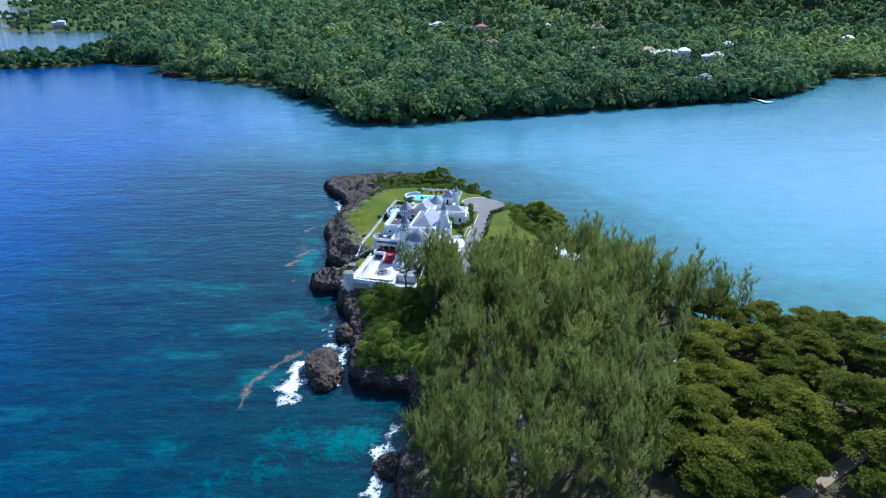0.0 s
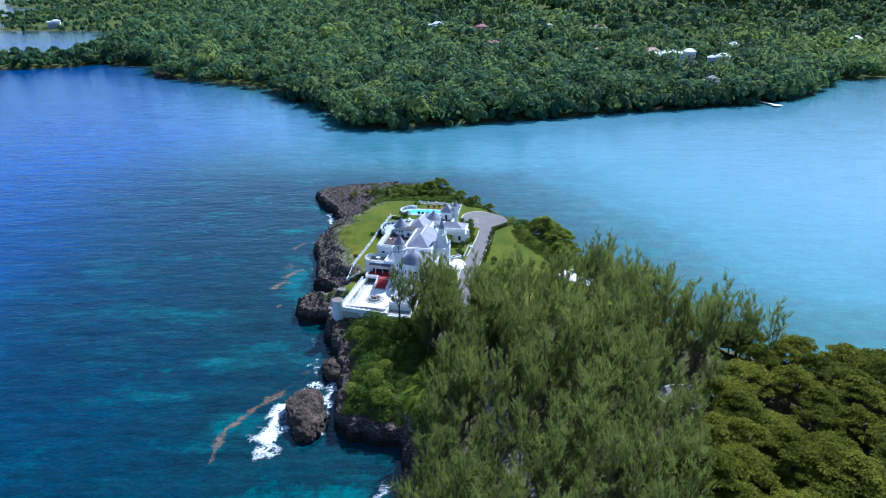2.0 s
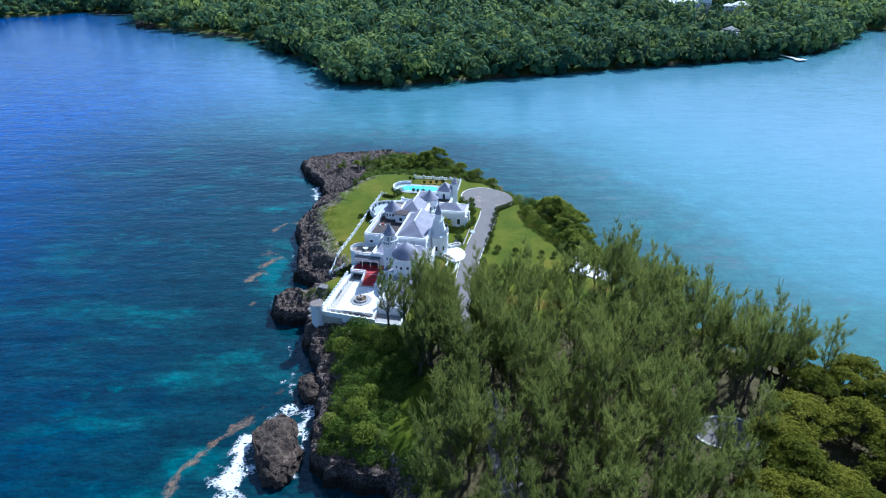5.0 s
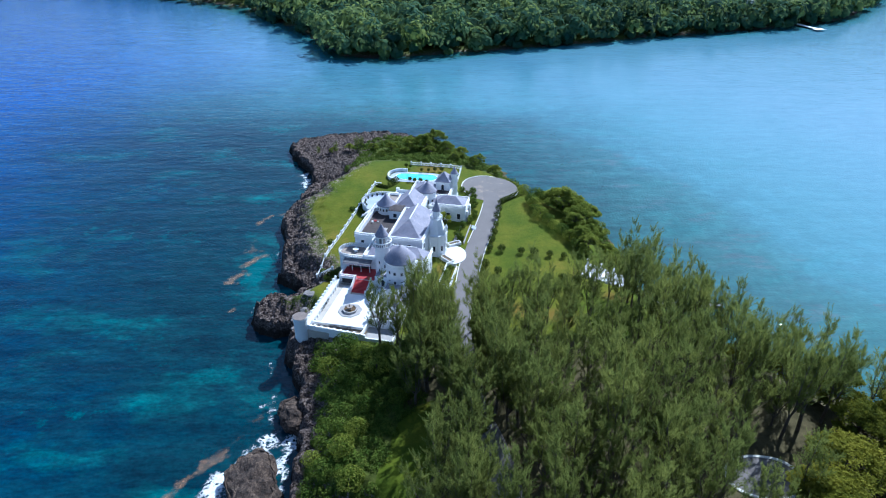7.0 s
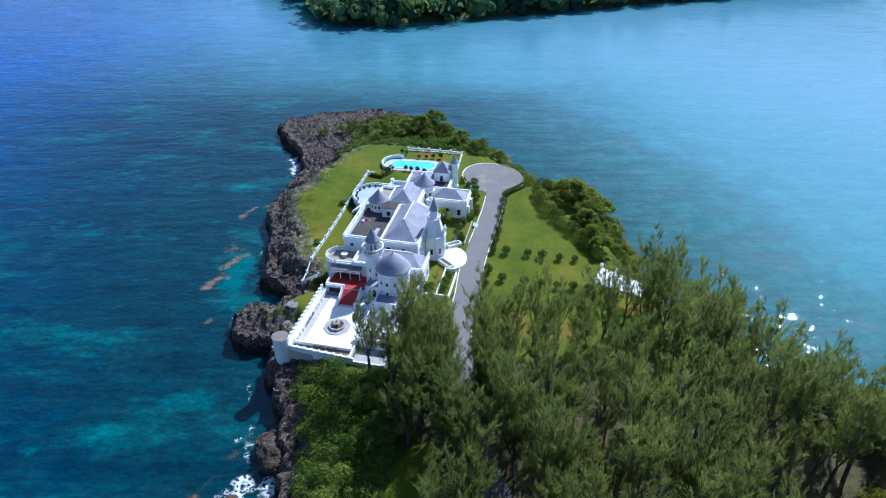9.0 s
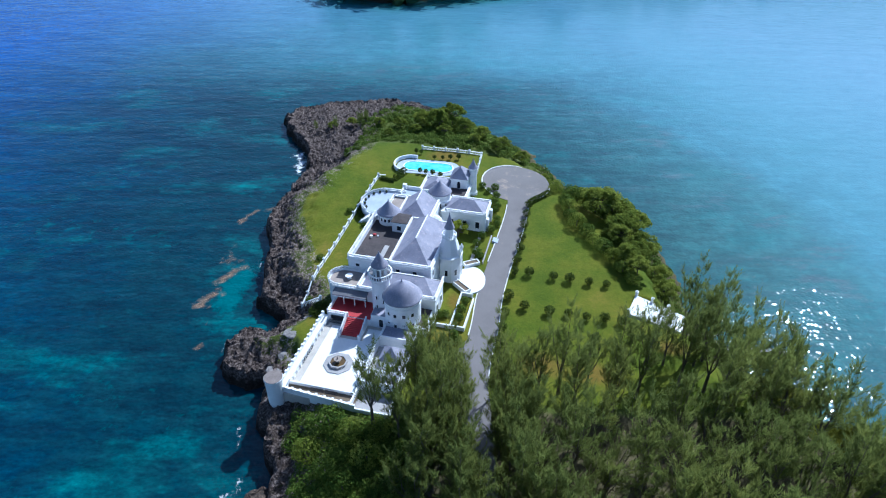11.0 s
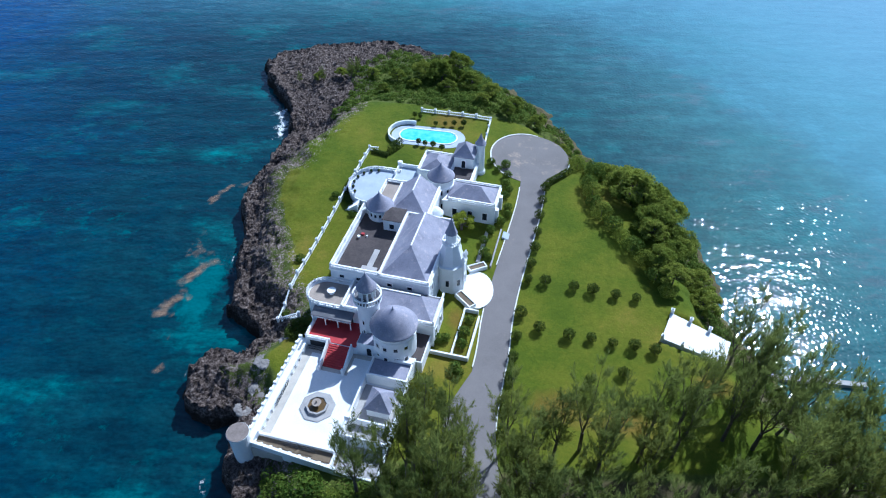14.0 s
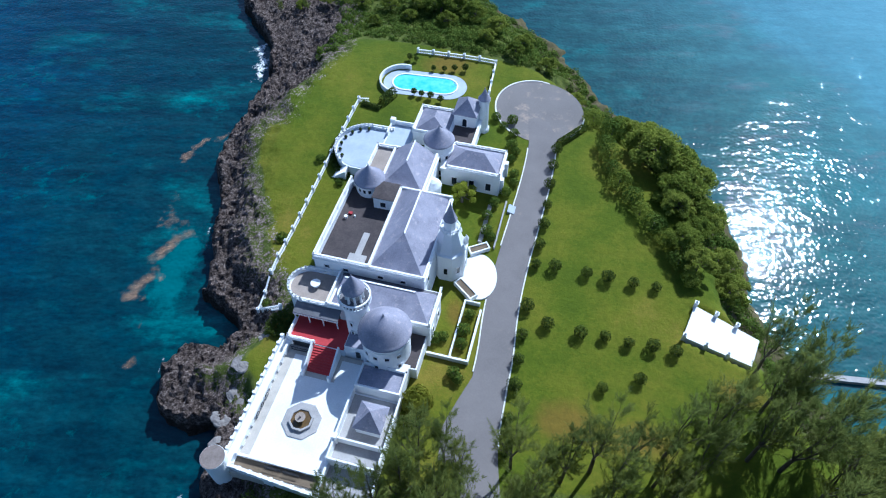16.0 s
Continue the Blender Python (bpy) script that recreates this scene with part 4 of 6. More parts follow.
def make_south_block():
    sb = walls("south_block", rect(4.2, 19.8, -6.2, 0.0), 7.0, 12.9, castle, "white south block")
    part("hip_roof", C().add([(4.7, -5.7, 12.95), (19.3, -5.7, 12.95), (19.3, -0.5, 12.95), (4.7, -0.5, 12.95), (4.7, -5.7, 13.05), (19.3, -5.7, 13.05), (19.3, -0.5, 13.05), (4.7, -0.5, 13.05), (5.6, -1.9, 14.7), (16.6, -1.9, 14.7)], [(3, 2, 1, 0), (0, 1, 5, 4), (1, 2, 6, 5), (2, 3, 7, 6), (3, 0, 4, 7), (4, 5, 9, 8), (5, 6, 9), (6, 7, 8, 9), (7, 4, 8)]), SLATE, sb, "grey hipped roof")
    part("ridge_cap", C().box(5.7, 16.5, -2.0, -1.78, 14.62, 14.76), TRIM, sb)
    part("gutter", C().box(4.6, 19.4, -0.5, -0.02, 12.9, 13.0), DARK_SLATE, sb, "dark roof gutter along the hall")
    s = C()
    balustrade(s, [(4.3, -6.1), (19.7, -6.1), (19.7, 0.6)], 12.9, 0.65)
    s.box(4.1, 4.4, -6.2, 0, 12.9, 13.7)
    part("parapet", s, TRIM, sb, "white parapet with balusters")
    for v in (-4.6, -1.8):
        opening(sb, 19.8, v, 9.2, 0.8, 1.6, 0)
    n = 14
    arc = [(0.0 + 2.9 * math.cos(a), -3.2 + 2.9 * math.sin(a)) for a in np.linspace(radians(90), radians(270), n)]
    rt = part("round_wing", C().prism([(4.2, -6.1), (4.2, -0.3)] + arc, 7.0, 12.3), WHITE, castle, "rounded white wing with a roof terrace")
    part("terrace_floor", C().prism([(4.2, -5.8), (4.2, -0.6)] + [(2.6 * math.cos(a), -3.2 + 2.6 * math.sin(a)) for a in np.linspace(radians(90), radians(270), n)], 12.3, 12.36), PALE_ROOF, rt, "tan terrace floor")
    s = C()
    outer = [(4.2, -6.1)] + arc[::-1] + [(4.2, -0.3)]
    balustrade(s, outer, 12.3, 0.9, 0.4, 1.6)
    part("balustrade", s, TRIM, rt)
    table = part("table", C().lathe(1.2, -3.0, [(0.45, 12.36), (0.12, 12.45), (0.1, 13.0), (0.75, 13.05), (0.75, 13.12)], 16), TRIM, rt, "round white terrace table")
    # the veranda over the red floor
    ver = part("veranda_roof", C().add([(-0.6, -8.0, 11.9), (6.4, -8.0, 11.9), (6.4, -6.2, 12.35), (-0.6, -6.2, 12.35), (-0.6, -8.0, 11.75), (6.4, -8.0, 11.75), (6.4, -6.2, 12.2), (-0.6, -6.2, 12.2)],
                                  [(0, 1, 2, 3), (7, 6, 5, 4), (0, 4, 5, 1), (1, 5, 6, 2), (2, 6, 7, 3), (3, 7, 4, 0)]), DARK_SLATE, castle, "lean-to shingle veranda roof")
    s = C()
    for i in range(4):
        s.box(-0.5 + 2.2 * i, -0.34 + 2.2 * i, -7.95, -7.8, 9.8, 11.76)
    for i in range(28):
        s.box(-0.55 + 0.245 * i, -0.45 + 0.245 * i, -8.06, -7.98, 11.45, 11.8)
    s.box(-0.6, 6.4, -8.0, -7.85, 11.55, 11.75)
    part("veranda_posts", s, TRIM, ver, "white veranda posts")
    # flat dark panel standing in for the shade behind the posts
    part("veranda_shade", C().box(0.4, 6.0, -6.25, -6.15, 9.8, 11.5), DARK, sb, "dark panel painted as the shade under the veranda")
    ped = part("red_terrace", C().box(-0.4, 8.4, -11.2, -6.0, 7.0, 9.72), WHITE, castle, "raised terrace block")
    part("red_floor", C().box(-0.2, 8.2, -11.1, -6.2, 9.72, 9.8), RED, ped, "dark red tiled terrace floor")
    part("dark_arch", C().box(0.3, 3.4, -11.28, -11.18, 8.3, 9.5), DARK, ped, "dark opening under the terrace")
    for i in range(11):
        part("tread", C().box(3.75, 7.35, -11.2 - 0.36 * (i + 1), -11.2 - 0.36 * i, 7.6, 9.78 - 0.145 * (i + 1)), RED, ped, "red tiled tread")
    grate = C().box(0.3, 3.5, -12.06, -12.0, 9.0, 9.08).box(0.3, 3.5, -12.06, -12.0, 8.35, 8.42)
    for i in range(17):
        grate.box(0.3 + 0.197 * i, 0.34 + 0.197 * i, -12.05, -12.01, 8.2, 9.05)
    part("grate", grate, IRON, ped, "dark iron grate before the opening")
    part("balustrade", balustrade(C(), [(-0.3, -8.0), (-0.3, -11.1), (3.7, -11.1)], 9.8, 0.8, 0.35, 1.6), TRIM, ped)
    for u in (3.55, 7.55):
        s = C()
        s.add([(u - 0.14, -11.2, 8.0), (u + 0.14, -11.2, 8.0), (u + 0.14, -15.4, 8.0), (u - 0.14, -15.4, 8.0), (u - 0.14, -11.2, 10.6), (u + 0.14, -11.2, 10.6), (u + 0.14, -15.4, 9.0), (u - 0.14, -15.4, 9.0)],
              [(0, 1, 2, 3), (7, 6, 5, 4), (0, 4, 5, 1), (1, 5, 6, 2), (2, 6, 7, 3), (3, 7, 4, 0)])
        s.box(u - 0.22, u + 0.22, -15.8, -15.35, 8.0, 9.5)
        part("stair_rail", s, TRIM, ped, "white stair wall")


def make_south_towers():
    cu, cv = 9.3, -6.9
    t = part("lookout_tower", C().lathe(cu, cv, [(1.85, 7.0), (1.78, 12.0), (1.75, 16.6), (2.0, 16.9), (2.3, 17.3), (2.3, 17.6), (1.2, 17.6)], 32), WHITE, castle, "slim round white lookout tower")
    part("gallery_floor", C().lathe(cu, cv, [(2.12, 17.55), (2.12, 17.66)], 28), DARK_SLATE, t, "dark gallery floor")
    s = C()
    s.lathe(cu, cv, [(2.12, 18.4), (2.34, 18.4), (2.34, 18.62), (2.12, 18.62), (2.12, 18.4)], 28, 0, False)
    for i in range(28):
        a = 2 * math.pi * i / 28
        s.lathe(cu + 2.22 * math.cos(a), cv + 2.22 * math.sin(a), [(0.07, 17.6), (0.11, 17.85), (0.07, 18.42)], 6)
    part("balustrade", s, TRIM, t)
    s = C()
    for i in range(8):
        a = 2 * math.pi * (i + 0.5) / 8
        s.lathe(cu + 1.18 * math.cos(a), cv + 1.18 * math.sin(a), [(0.24, 17.6), (0.18, 17.9), (0.18, 19.5), (0.26, 19.7)], 8)
    s.lathe(cu, cv, [(1.42, 19.6), (1.48, 19.75), (1.48, 20.0)], 24)
    part("lantern", s, WHITE, t, "open lantern with slim columns")
    part("lantern_core", C().lathe(cu, cv, [(0.75, 17.6), (0.75, 19.7)], 12), GREY_STONE, t)
    part("cone_roof", C().lathe(cu, cv, [(1.62, 19.95), (1.62, 20.02), (1.4, 20.35), (1.05, 20.95), (0.62, 21.75), (0.2, 22.55), (0.08, 22.75), (0.03, 23.1)], 28), SLATE, t, "conical grey roof", smooth=True)
    for a, z in ((262, 13.0), (262, 10.8), (300, 12.0)):
        opening(t, cu + 1.9 * math.cos(radians(a)), cv + 1.9 * math.sin(radians(a)), z, 0.32, 0.9, a)
    big = round_tower("south_tower", 14.45, -9.65, 3.4, 7.0, 15.9, 19.4, 0.35, "stout round white tower", (14.8,), ((0.88, 0.25), (0.68, 0.48), (0.40, 0.72)))
    for a in (238, 262, 290, 318):
        for z in (10.6, 13.0):
            opening(big, 14.45 + 3.4 * math.cos(radians(a)), -9.65 + 3.4 * math.sin(radians(a)), z, 0.6, 0.8, a)
    link = walls("link_block", rect(8.4, 11.6, -11.0, -6.4), 7.0, 10.9, castle, "low white link block", False)
    part("flat_roof", C().box(8.5, 11.4, -10.9, -6.4, 10.9, 10.97), SLATE, link, "dark grey flat roof")
    opening(link, 10.4, -11.0, 8.3, 0.8, 1.5, 270, True, True)
    side = walls("side_block", rect(16.0, 19.4, -11.8, -6.2), 7.0, 10.4, castle, "low white side block", False)
    part("flat_roof", C().box(16.2, 19.2, -11.6, -6.2, 10.4, 10.47), FLAT_ROOF, side, "brown flat roof")


def make_annex():
    ax = part("annex", C().box(11.9, 18.4, -16.4, -11.4, 6.5, 10.6), WHITE, castle, "low white annex beside the court")
    part("flat_roof", C().box(12.1, 18.2, -16.2, -12.6, 10.6, 10.67), SLATE, ax, "dark grey flat roof")
    part("parapet", C().box(11.9, 18.4, -16.5, -16.25, 10.6, 11.3).box(11.9, 12.15, -16.3, -12.4, 10.6, 11.2).box(18.15, 18.4, -16.3, -12.0, 10.6, 11.2).box(11.9, 18.4, -13.0, -12.75, 10.6, 11.2), TRIM, ax)
    yard = part("annex_yard", C().box(11.6, 18.6, -26.8, -16.5, 6.0, 8.9), WHITE, castle, "walled yard of the annex")
    part("yard_floor", C().box(11.9, 18.3, -26.5, -16.8, 8.9, 8.96), GREY_STONE, yard, "grey yard floor")
    part("yard_wall", C().box(11.6, 11.85, -26.8, -16.5, 8.9, 10.5).box(18.35, 18.6, -26.8, -16.5, 8.9, 10.5).box(11.85, 18.35, -23.9, -23.65, 8.9, 10.3).box(11.85, 18.35, -26.8, -26.55, 8.9, 10.3).box(11.3, 12.1, -24.2, -23.4, 8.9, 10.9), TRIM, yard)
    hut = part("hut", C().box(13.9, 17.3, -22.0, -18.6, 8.9, 10.9), WHITE, castle, "small white hut in the yard")
    part("pyramid_roof", C().hip(13.6, 17.6, -22.3, -18.3, 10.9, 12.8, 1.99, 1.99), SLATE, hut, "grey pyramid roof")


make_hall()
make_north_hall()
make_north_block()
make_east_tower()
make_south_block()
make_south_towers()
make_annex()


# ---- the court ----
def make_court():
    floor = part("court_floor", Shape().box(-1.5, 11.9, -31.0, -11.2, -2.0, 0.2), TAN_STONE, None, "tan stone border of the court", at=at_castle(0, 0, BASE))
    floor["kind"] = "structure"
    part("pavement", Shape().box(1.15, 11.6, -28.35, -15.6, 0.2, 0.235).box(1.15, 3.4, -15.6, -12.6, 0.2, 0.235).box(8.2, 11.6, -15.6, -12.0, 0.2, 0.235), PAVING, floor, "bright white court paving")
    # the west wall walk with merlons and arched inner wall
    west = thing("court_wall", "white court wall with merlons and round openings", "wall", at_castle(0, 0, BASE), kind="structure")
    s = Shape().box(-1.75, -1.4, -30.4, -10.4, -2.5, 1.3)
    part("outer_wall", s, WHITE, west)
    part("wall_walk", Shape().box(-1.4, -0.2, -30.0, -10.4, -1.0, 0.6), PAVING, west)
    for i in range(15):
        part("merlon", Shape().box(-1.83, -1.32, -30.0 + 1.36 * i, -29.6 + 1.36 * i, 1.3, 1.55), TRIM, west)
    inner = Shape()
    for i in range(12):
        v = -28.6 + 1.42 * i
        inner.box(-0.3, -0.05, v - 0.28, v + 0.28, 0.2, 1.5)
        arc = [(v + 0.71 + 0.43 * math.cos(math.pi * k / 8), 0.75 + 0.43 * math.sin(math.pi * k / 8)) for k in range(9)]
        top = [(y, 1.5) for y, z in arc]
        for x in (-0.05, -0.3):
            inner.add([(x, y, z) for y, z in arc + top], [(k, k + 1, 10 + k, 9 + k) for k in range(8)])
    inner.box(-0.34, -0.01, -28.9, -11.4, 1.5, 1.62)
    part("arcade", inner, TRIM, west, "white arcade")
    for v in (-22.9, -21.5, -20.0):
        ring = Shape()
        n = 20
        prof = [(0.42 * math.cos(2 * math.pi * i / n), 0.42 * math.sin(2 * math.pi * i / n)) for i in range(n)]
        ring.add([(0.02, v + y, 0.85 + z) for y, z in prof] + [(0.02, v + 0.72 * y, 0.85 + 0.72 * z) for y, z in prof] + [(0.12, v + 0.86 * y, 0.85 + 0.86 * z) for y, z in prof],
                 [(i, (i + 1) % n, 2 * n + (i + 1) % n, 2 * n + i) for i in range(n)] + [(n + (i + 1) % n, n + i, 2 * n + i, 2 * n + (i + 1) % n) for i in range(n)])
        part("iron_ring", ring, IRON, west, "dark iron ring")
    south = thing("court_wall", "white south court wall with a planted strip and dark railings", "wall", at_castle(0, 0, BASE), kind="structure")
    part("outer_wall", Shape().add([(-1.2, -30.6, -3), (12.6, -31.6, -3), (12.6, -31.2, -3), (-1.2, -30.2, -3), (-1.2, -30.6, 1.3), (12.6, -31.6, 1.3), (12.6, -31.2, 1.3), (-1.2, -30.2, 1.3)],
                                   [(3, 2, 1, 0), (4, 5, 6, 7), (0, 1, 5, 4), (1, 2, 6, 5), (2, 3, 7, 6), (3, 0, 4, 7)]), WHITE, south)
    for i in range(9):
        u = -0.4 + 1.5 * i
        part("merlon", Shape().box(u - 0.2, u + 0.2, -30.7 - 0.072 * (u + 1.2), -30.15 - 0.072 * (u + 1.2), 1.3, 1.5), TRIM, south)
    part("inner_wall", Shape().box(-0.2, 11.8, -28.9, -28.65, 0.2, 1.1).box(-0.25, 11.85, -28.95, -28.6, 1.1, 1.2), TRIM, south)
    part("planted_strip", Shape().box(-0.2, 12.2, -30.4, -28.9, 0.2, 0.5), SOIL, south, "brown planted strip")
    rail = Shape()
    for u0 in (4.0, 6.6):
        rail.box(u0, u0 + 2.2, -29.5, -29.44, 1.2, 1.28).box(u0, u0 + 2.2, -29.5, -29.44, 0.6, 0.66)
        for i in range(12):
            rail.box(u0 + 0.19 * i, u0 + 0.19 * i + 0.05, -29.5, -29.44, 0.45, 1.25)
    part("railing", rail, IRON, south, "dark iron railing")
    east = part("court_wall", Shape().box(11.6, 11.9, -31.2, -26.8, -3, 1.4).box(11.9, 18.6, -31.6, -31.3, -3, 0.6).box(18.3, 18.6, -31.6, -26.8, -3, 0.6), WHITE, None, "white wall between court and lower yard", at=at_castle(0, 0, BASE))
    east["kind"] = "structure"
    fl = part("lower_yard_floor", Shape().box(11.9, 18.3, -31.3, -26.8, -2, 0.02), GREY_STONE, None, "grey paved lower yard", at=at_castle(0, 0, BASE))
    fl["kind"] = "structure"
    low = part("lower_wall", Shape().box(10.0, 18.6, -34.2, -33.8, -4.5, -1.0).box(10.0, 18.4, -33.8, -31.5, -4.0, -1.6), WHITE, None, "white lower terrace wall below the court", at=at_castle(0, 0, BASE))
    low["kind"] = "structure"
    tur = thing("corner_turret", "round white corner turret with a weathered flat top", "turret", at_castle(-2.0, -30.7, 5.0))
    part("drum", Shape().lathe(0, 0, [(1.55, -2.5), (1.5, 0.5), (1.5, 6.0), (1.62, 6.1), (1.62, 6.4), (1.45, 6.4)], 28), WHITE, tur)
    part("top", Shape().lathe(0, 0, [(1.57, 6.36), (1.57, 6.47)], 28), BROWN_TOP, tur, "weathered brown top")
    f = thing("fountain", "octagonal grey stone fountain with brown water", "fountain", at_castle(6.0, -22.1, BASE + 0.23))
    t8 = radians(22.5)
    part("step", Shape().lathe(0, 0, [(2.75, -0.05), (2.75, 0.12), (2.6, 0.15)], 8, t8), GREY_STONE, f, "pale stone step")
    part("basin", Shape().lathe(0, 0, [(1.7, 0.1), (1.72, 0.6), (1.45, 0.6), (1.4, 0.3)], 8, t8, False), GREY_STONE, f, "octagonal basin wall")
    part("water", Shape().lathe(0, 0, [(1.5, 0.3), (1.5, 0.45)], 8, t8), MURK, f, "murky brown water")
    part("bowl", Shape().lathe(0, 0, [(0.35, 0.4), (0.2, 0.7), (0.2, 0.95), (0.7, 1.15), (0.72, 1.2), (0.15, 1.15), (0.1, 1.6), (0.02, 1.75)], 16), PALE_ROOF, f, "small weathered bowl")


make_court()


def make_pots():
    """Dark planted pots along the half-round terrace."""
    spots = [(-2.6 + 4.3 * math.cos(a), 29.6 + 4.7 * math.sin(a)) for a in np.linspace(radians(98), radians(225), 7)]
    for i, (u, v) in enumerate(spots):
        pot = thing("flower_pot", "dark round flower pot with a clipped plant", "flower pot", at_castle(u, v, 10.66, 40 * i), "pots on the round terrace")
        part("pot", Shape().lathe(0, 0, [(0.2, 0), (0.32, 0.38), (0.36, 0.4), (0.3, 0.4)], 12), IRON, pot)
        part("plant", Shape().lathe(0, 0, [(0.12, 0.38), (0.26, 0.48), (0.22, 0.62), (0.08, 0.7)], 9), HEDGE, pot, "small green plant")


make_pots()

# ---- plants ----
def slivers(base, way, length, width, rng):
    """Thin leaf triangles from arrays of feet and directions."""
    n = len(base)
    side = np.cross(way, rng.normal(size=(n, 3)))
    side /= np.linalg.norm(side, axis=1, keepdims=True) + 1e-9
    w = (width * rng.uniform(0.7, 1.3, n))[:, None]
    v = np.stack([base - side * w, base + side * w, base + way * (length * rng.uniform(0.7, 1.3, n))[:, None]], 1).reshape(-1, 3)
    return v, np.arange(3 * n).reshape(-1, 3)


def leaves(centres, normals, size, rng, stretch=1.5):
    """Leaf quads from arrays of centres and facing directions."""
    n = len(centres)
    a = np.cross(normals, rng.normal(size=(n, 3)))
    a /= np.linalg.norm(a, axis=1, keepdims=True) + 1e-9
    b = np.cross(normals, a)
    b /= np.linalg.norm(b, axis=1, keepdims=True) + 1e-9
    s = (size * rng.uniform(0.6, 1.4, n))[:, None]
    v = np.stack([centres - a * s * stretch, centres - b * s * 0.6, centres + a * s * stretch, centres + b * s * 0.6], 1).reshape(-1, 3)
    return v, np.arange(4 * n).reshape(-1, 4)


def unit(v):
    return v / (np.linalg.norm(v, axis=-1, keepdims=True) + 1e-9)


def casuarina_meshes(seed, height, spread, stems=3, limbs=42, per_twig=32, width=0.029):
    """A trunk that forks into a few steep stems, and feathery plumes of thin upright needles."""
    rng = np.random.RandomState(seed)
    wood = Shape()
    fork = np.array([rng.normal(0, 0.3), rng.normal(0, 0.3), height * rng.uniform(0.16, 0.26)])
    wood.tube((0, 0, -0.6), fork, 0.27, 0.21, 7)
    feet, ways = [], []
    for m in range(stems):
        a0 = 2 * math.pi * m / stems + rng.normal(0, 0.4)
        top = height * (1.0 if m == 0 else rng.uniform(0.72, 0.96))
        out = spread * (rng.uniform(0.15, 0.3) if m == 0 else rng.uniform(0.45, 0.8))
        knots = [fork]
        for i in range(1, 6):
            f = i / 5
            knots.append(np.array([fork[0] + math.cos(a0) * out * f ** 0.75, fork[1] + math.sin(a0) * out * f ** 0.75, fork[2] + (top - fork[2]) * f]) + rng.normal(0, 0.14, 3))
        for i in range(5):
            wood.tube(knots[i], knots[i + 1], 0.125 * (1 - i / 5.4), 0.125 * (1 - (i + 1) / 5.4), 5)
        n = limbs // stems
        for k in range(n):
            f = 0.08 + 0.92 * ((k + rng.rand()) / n)
            i = min(4, int(f * 5))
            foot = knots[i] + (knots[i + 1] - knots[i]) * (f * 5 - i)
            a = k * 2.4 + rng.normal(0, 0.5)
            reach = spread * 0.62 * (1.12 - f) ** 0.6 * rng.uniform(0.55, 1.15)
            tip = foot + np.array([math.cos(a), math.sin(a), rng.uniform(0.8, 1.9)]) * reach
            bow = (foot + tip) / 2 + np.array([math.cos(a), math.sin(a), -0.6]) * 0.14 * reach
            wood.tube(foot, bow, 0.036 * (1.3 - f), 0.028 * (1.2 - f), 3).tube(bow, tip, 0.028 * (1.2 - f), 0.01, 3)
            for j in range(6):
                s = 0.2 + 0.8 * (j + rng.rand()) / 6
                p = foot + (bow - foot) * min(1, 2 * s) if s < 0.5 else bow + (tip - bow) * (2 * s - 1)
                tw = unit(np.array([math.cos(a) * 0.3, math.sin(a) * 0.3, 1.0]) + rng.normal(0, 0.26, 3))
                length = rng.uniform(0.8, 2.2)
                t = rng.rand(per_twig) ** 1.2
                feet.append(p + tw * (t * length)[:, None] + rng.normal(0, 0.16, (per_twig, 3)) * (1.15 - t)[:, None])
                ways.append(unit(tw * 0.95 + rng.normal(0, 0.24, (per_twig, 3))))
    v, f = slivers(np.concatenate(feet), np.concatenate(ways), 0.52, width, rng)
    return wood.mesh("trunk"), arrays("crown", v, f)


def broadleaf_meshes(seed, height, spread, lobes=26, per_lobe=210, size=0.2, flat=0.42):
    """Trunk, limbs and a layered crown of leaf clumps with gaps."""
    rng = np.random.RandomState(seed)
    wood = Shape()
    fork = np.array([rng.normal(0, 0.3), rng.normal(0, 0.3), height * 0.35])
    wood.tube((0, 0, -0.8), fork, 0.30, 0.22, 8)
    cs, ns = [], []
    for k in range(lobes):
        a = k * 2.4 + rng.normal(0, 0.4)
        r = spread * math.sqrt((k + 0.5) / lobes) * rng.uniform(0.85, 1.05)
        top = height * (1.0 - 0.45 * (r / spread) ** 2) * rng.uniform(0.82, 1.0)
        c = np.array([r * math.cos(a), r * math.sin(a), top - 0.8])
        mid = (fork + c) / 2 + np.array([0, 0, -0.3])
        wood.tube(fork, mid, 0.12, 0.08, 5).tube(mid, c, 0.08, 0.03, 5)
        lr = spread * rng.uniform(0.14, 0.36)
        d = unit(rng.normal(size=(per_lobe, 3)))
        d[:, 2] = np.where(d[:, 2] < -0.35, -d[:, 2], d[:, 2])
        shell = rng.uniform(0.5, 1.14, per_lobe)[:, None]
        cs.append(c + d * shell * np.array([lr, lr, lr * flat]) + rng.normal(0, 0.06, (per_lobe, 3)))
        ns.append(unit(d * 0.5 + np.array([0.1, 0.15, 0.7]) + rng.normal(0, 0.5, (per_lobe, 3))))
    v, f = leaves(np.concatenate(cs), np.concatenate(ns), size, rng)
    return wood.mesh("trunk"), arrays("crown", v, f)


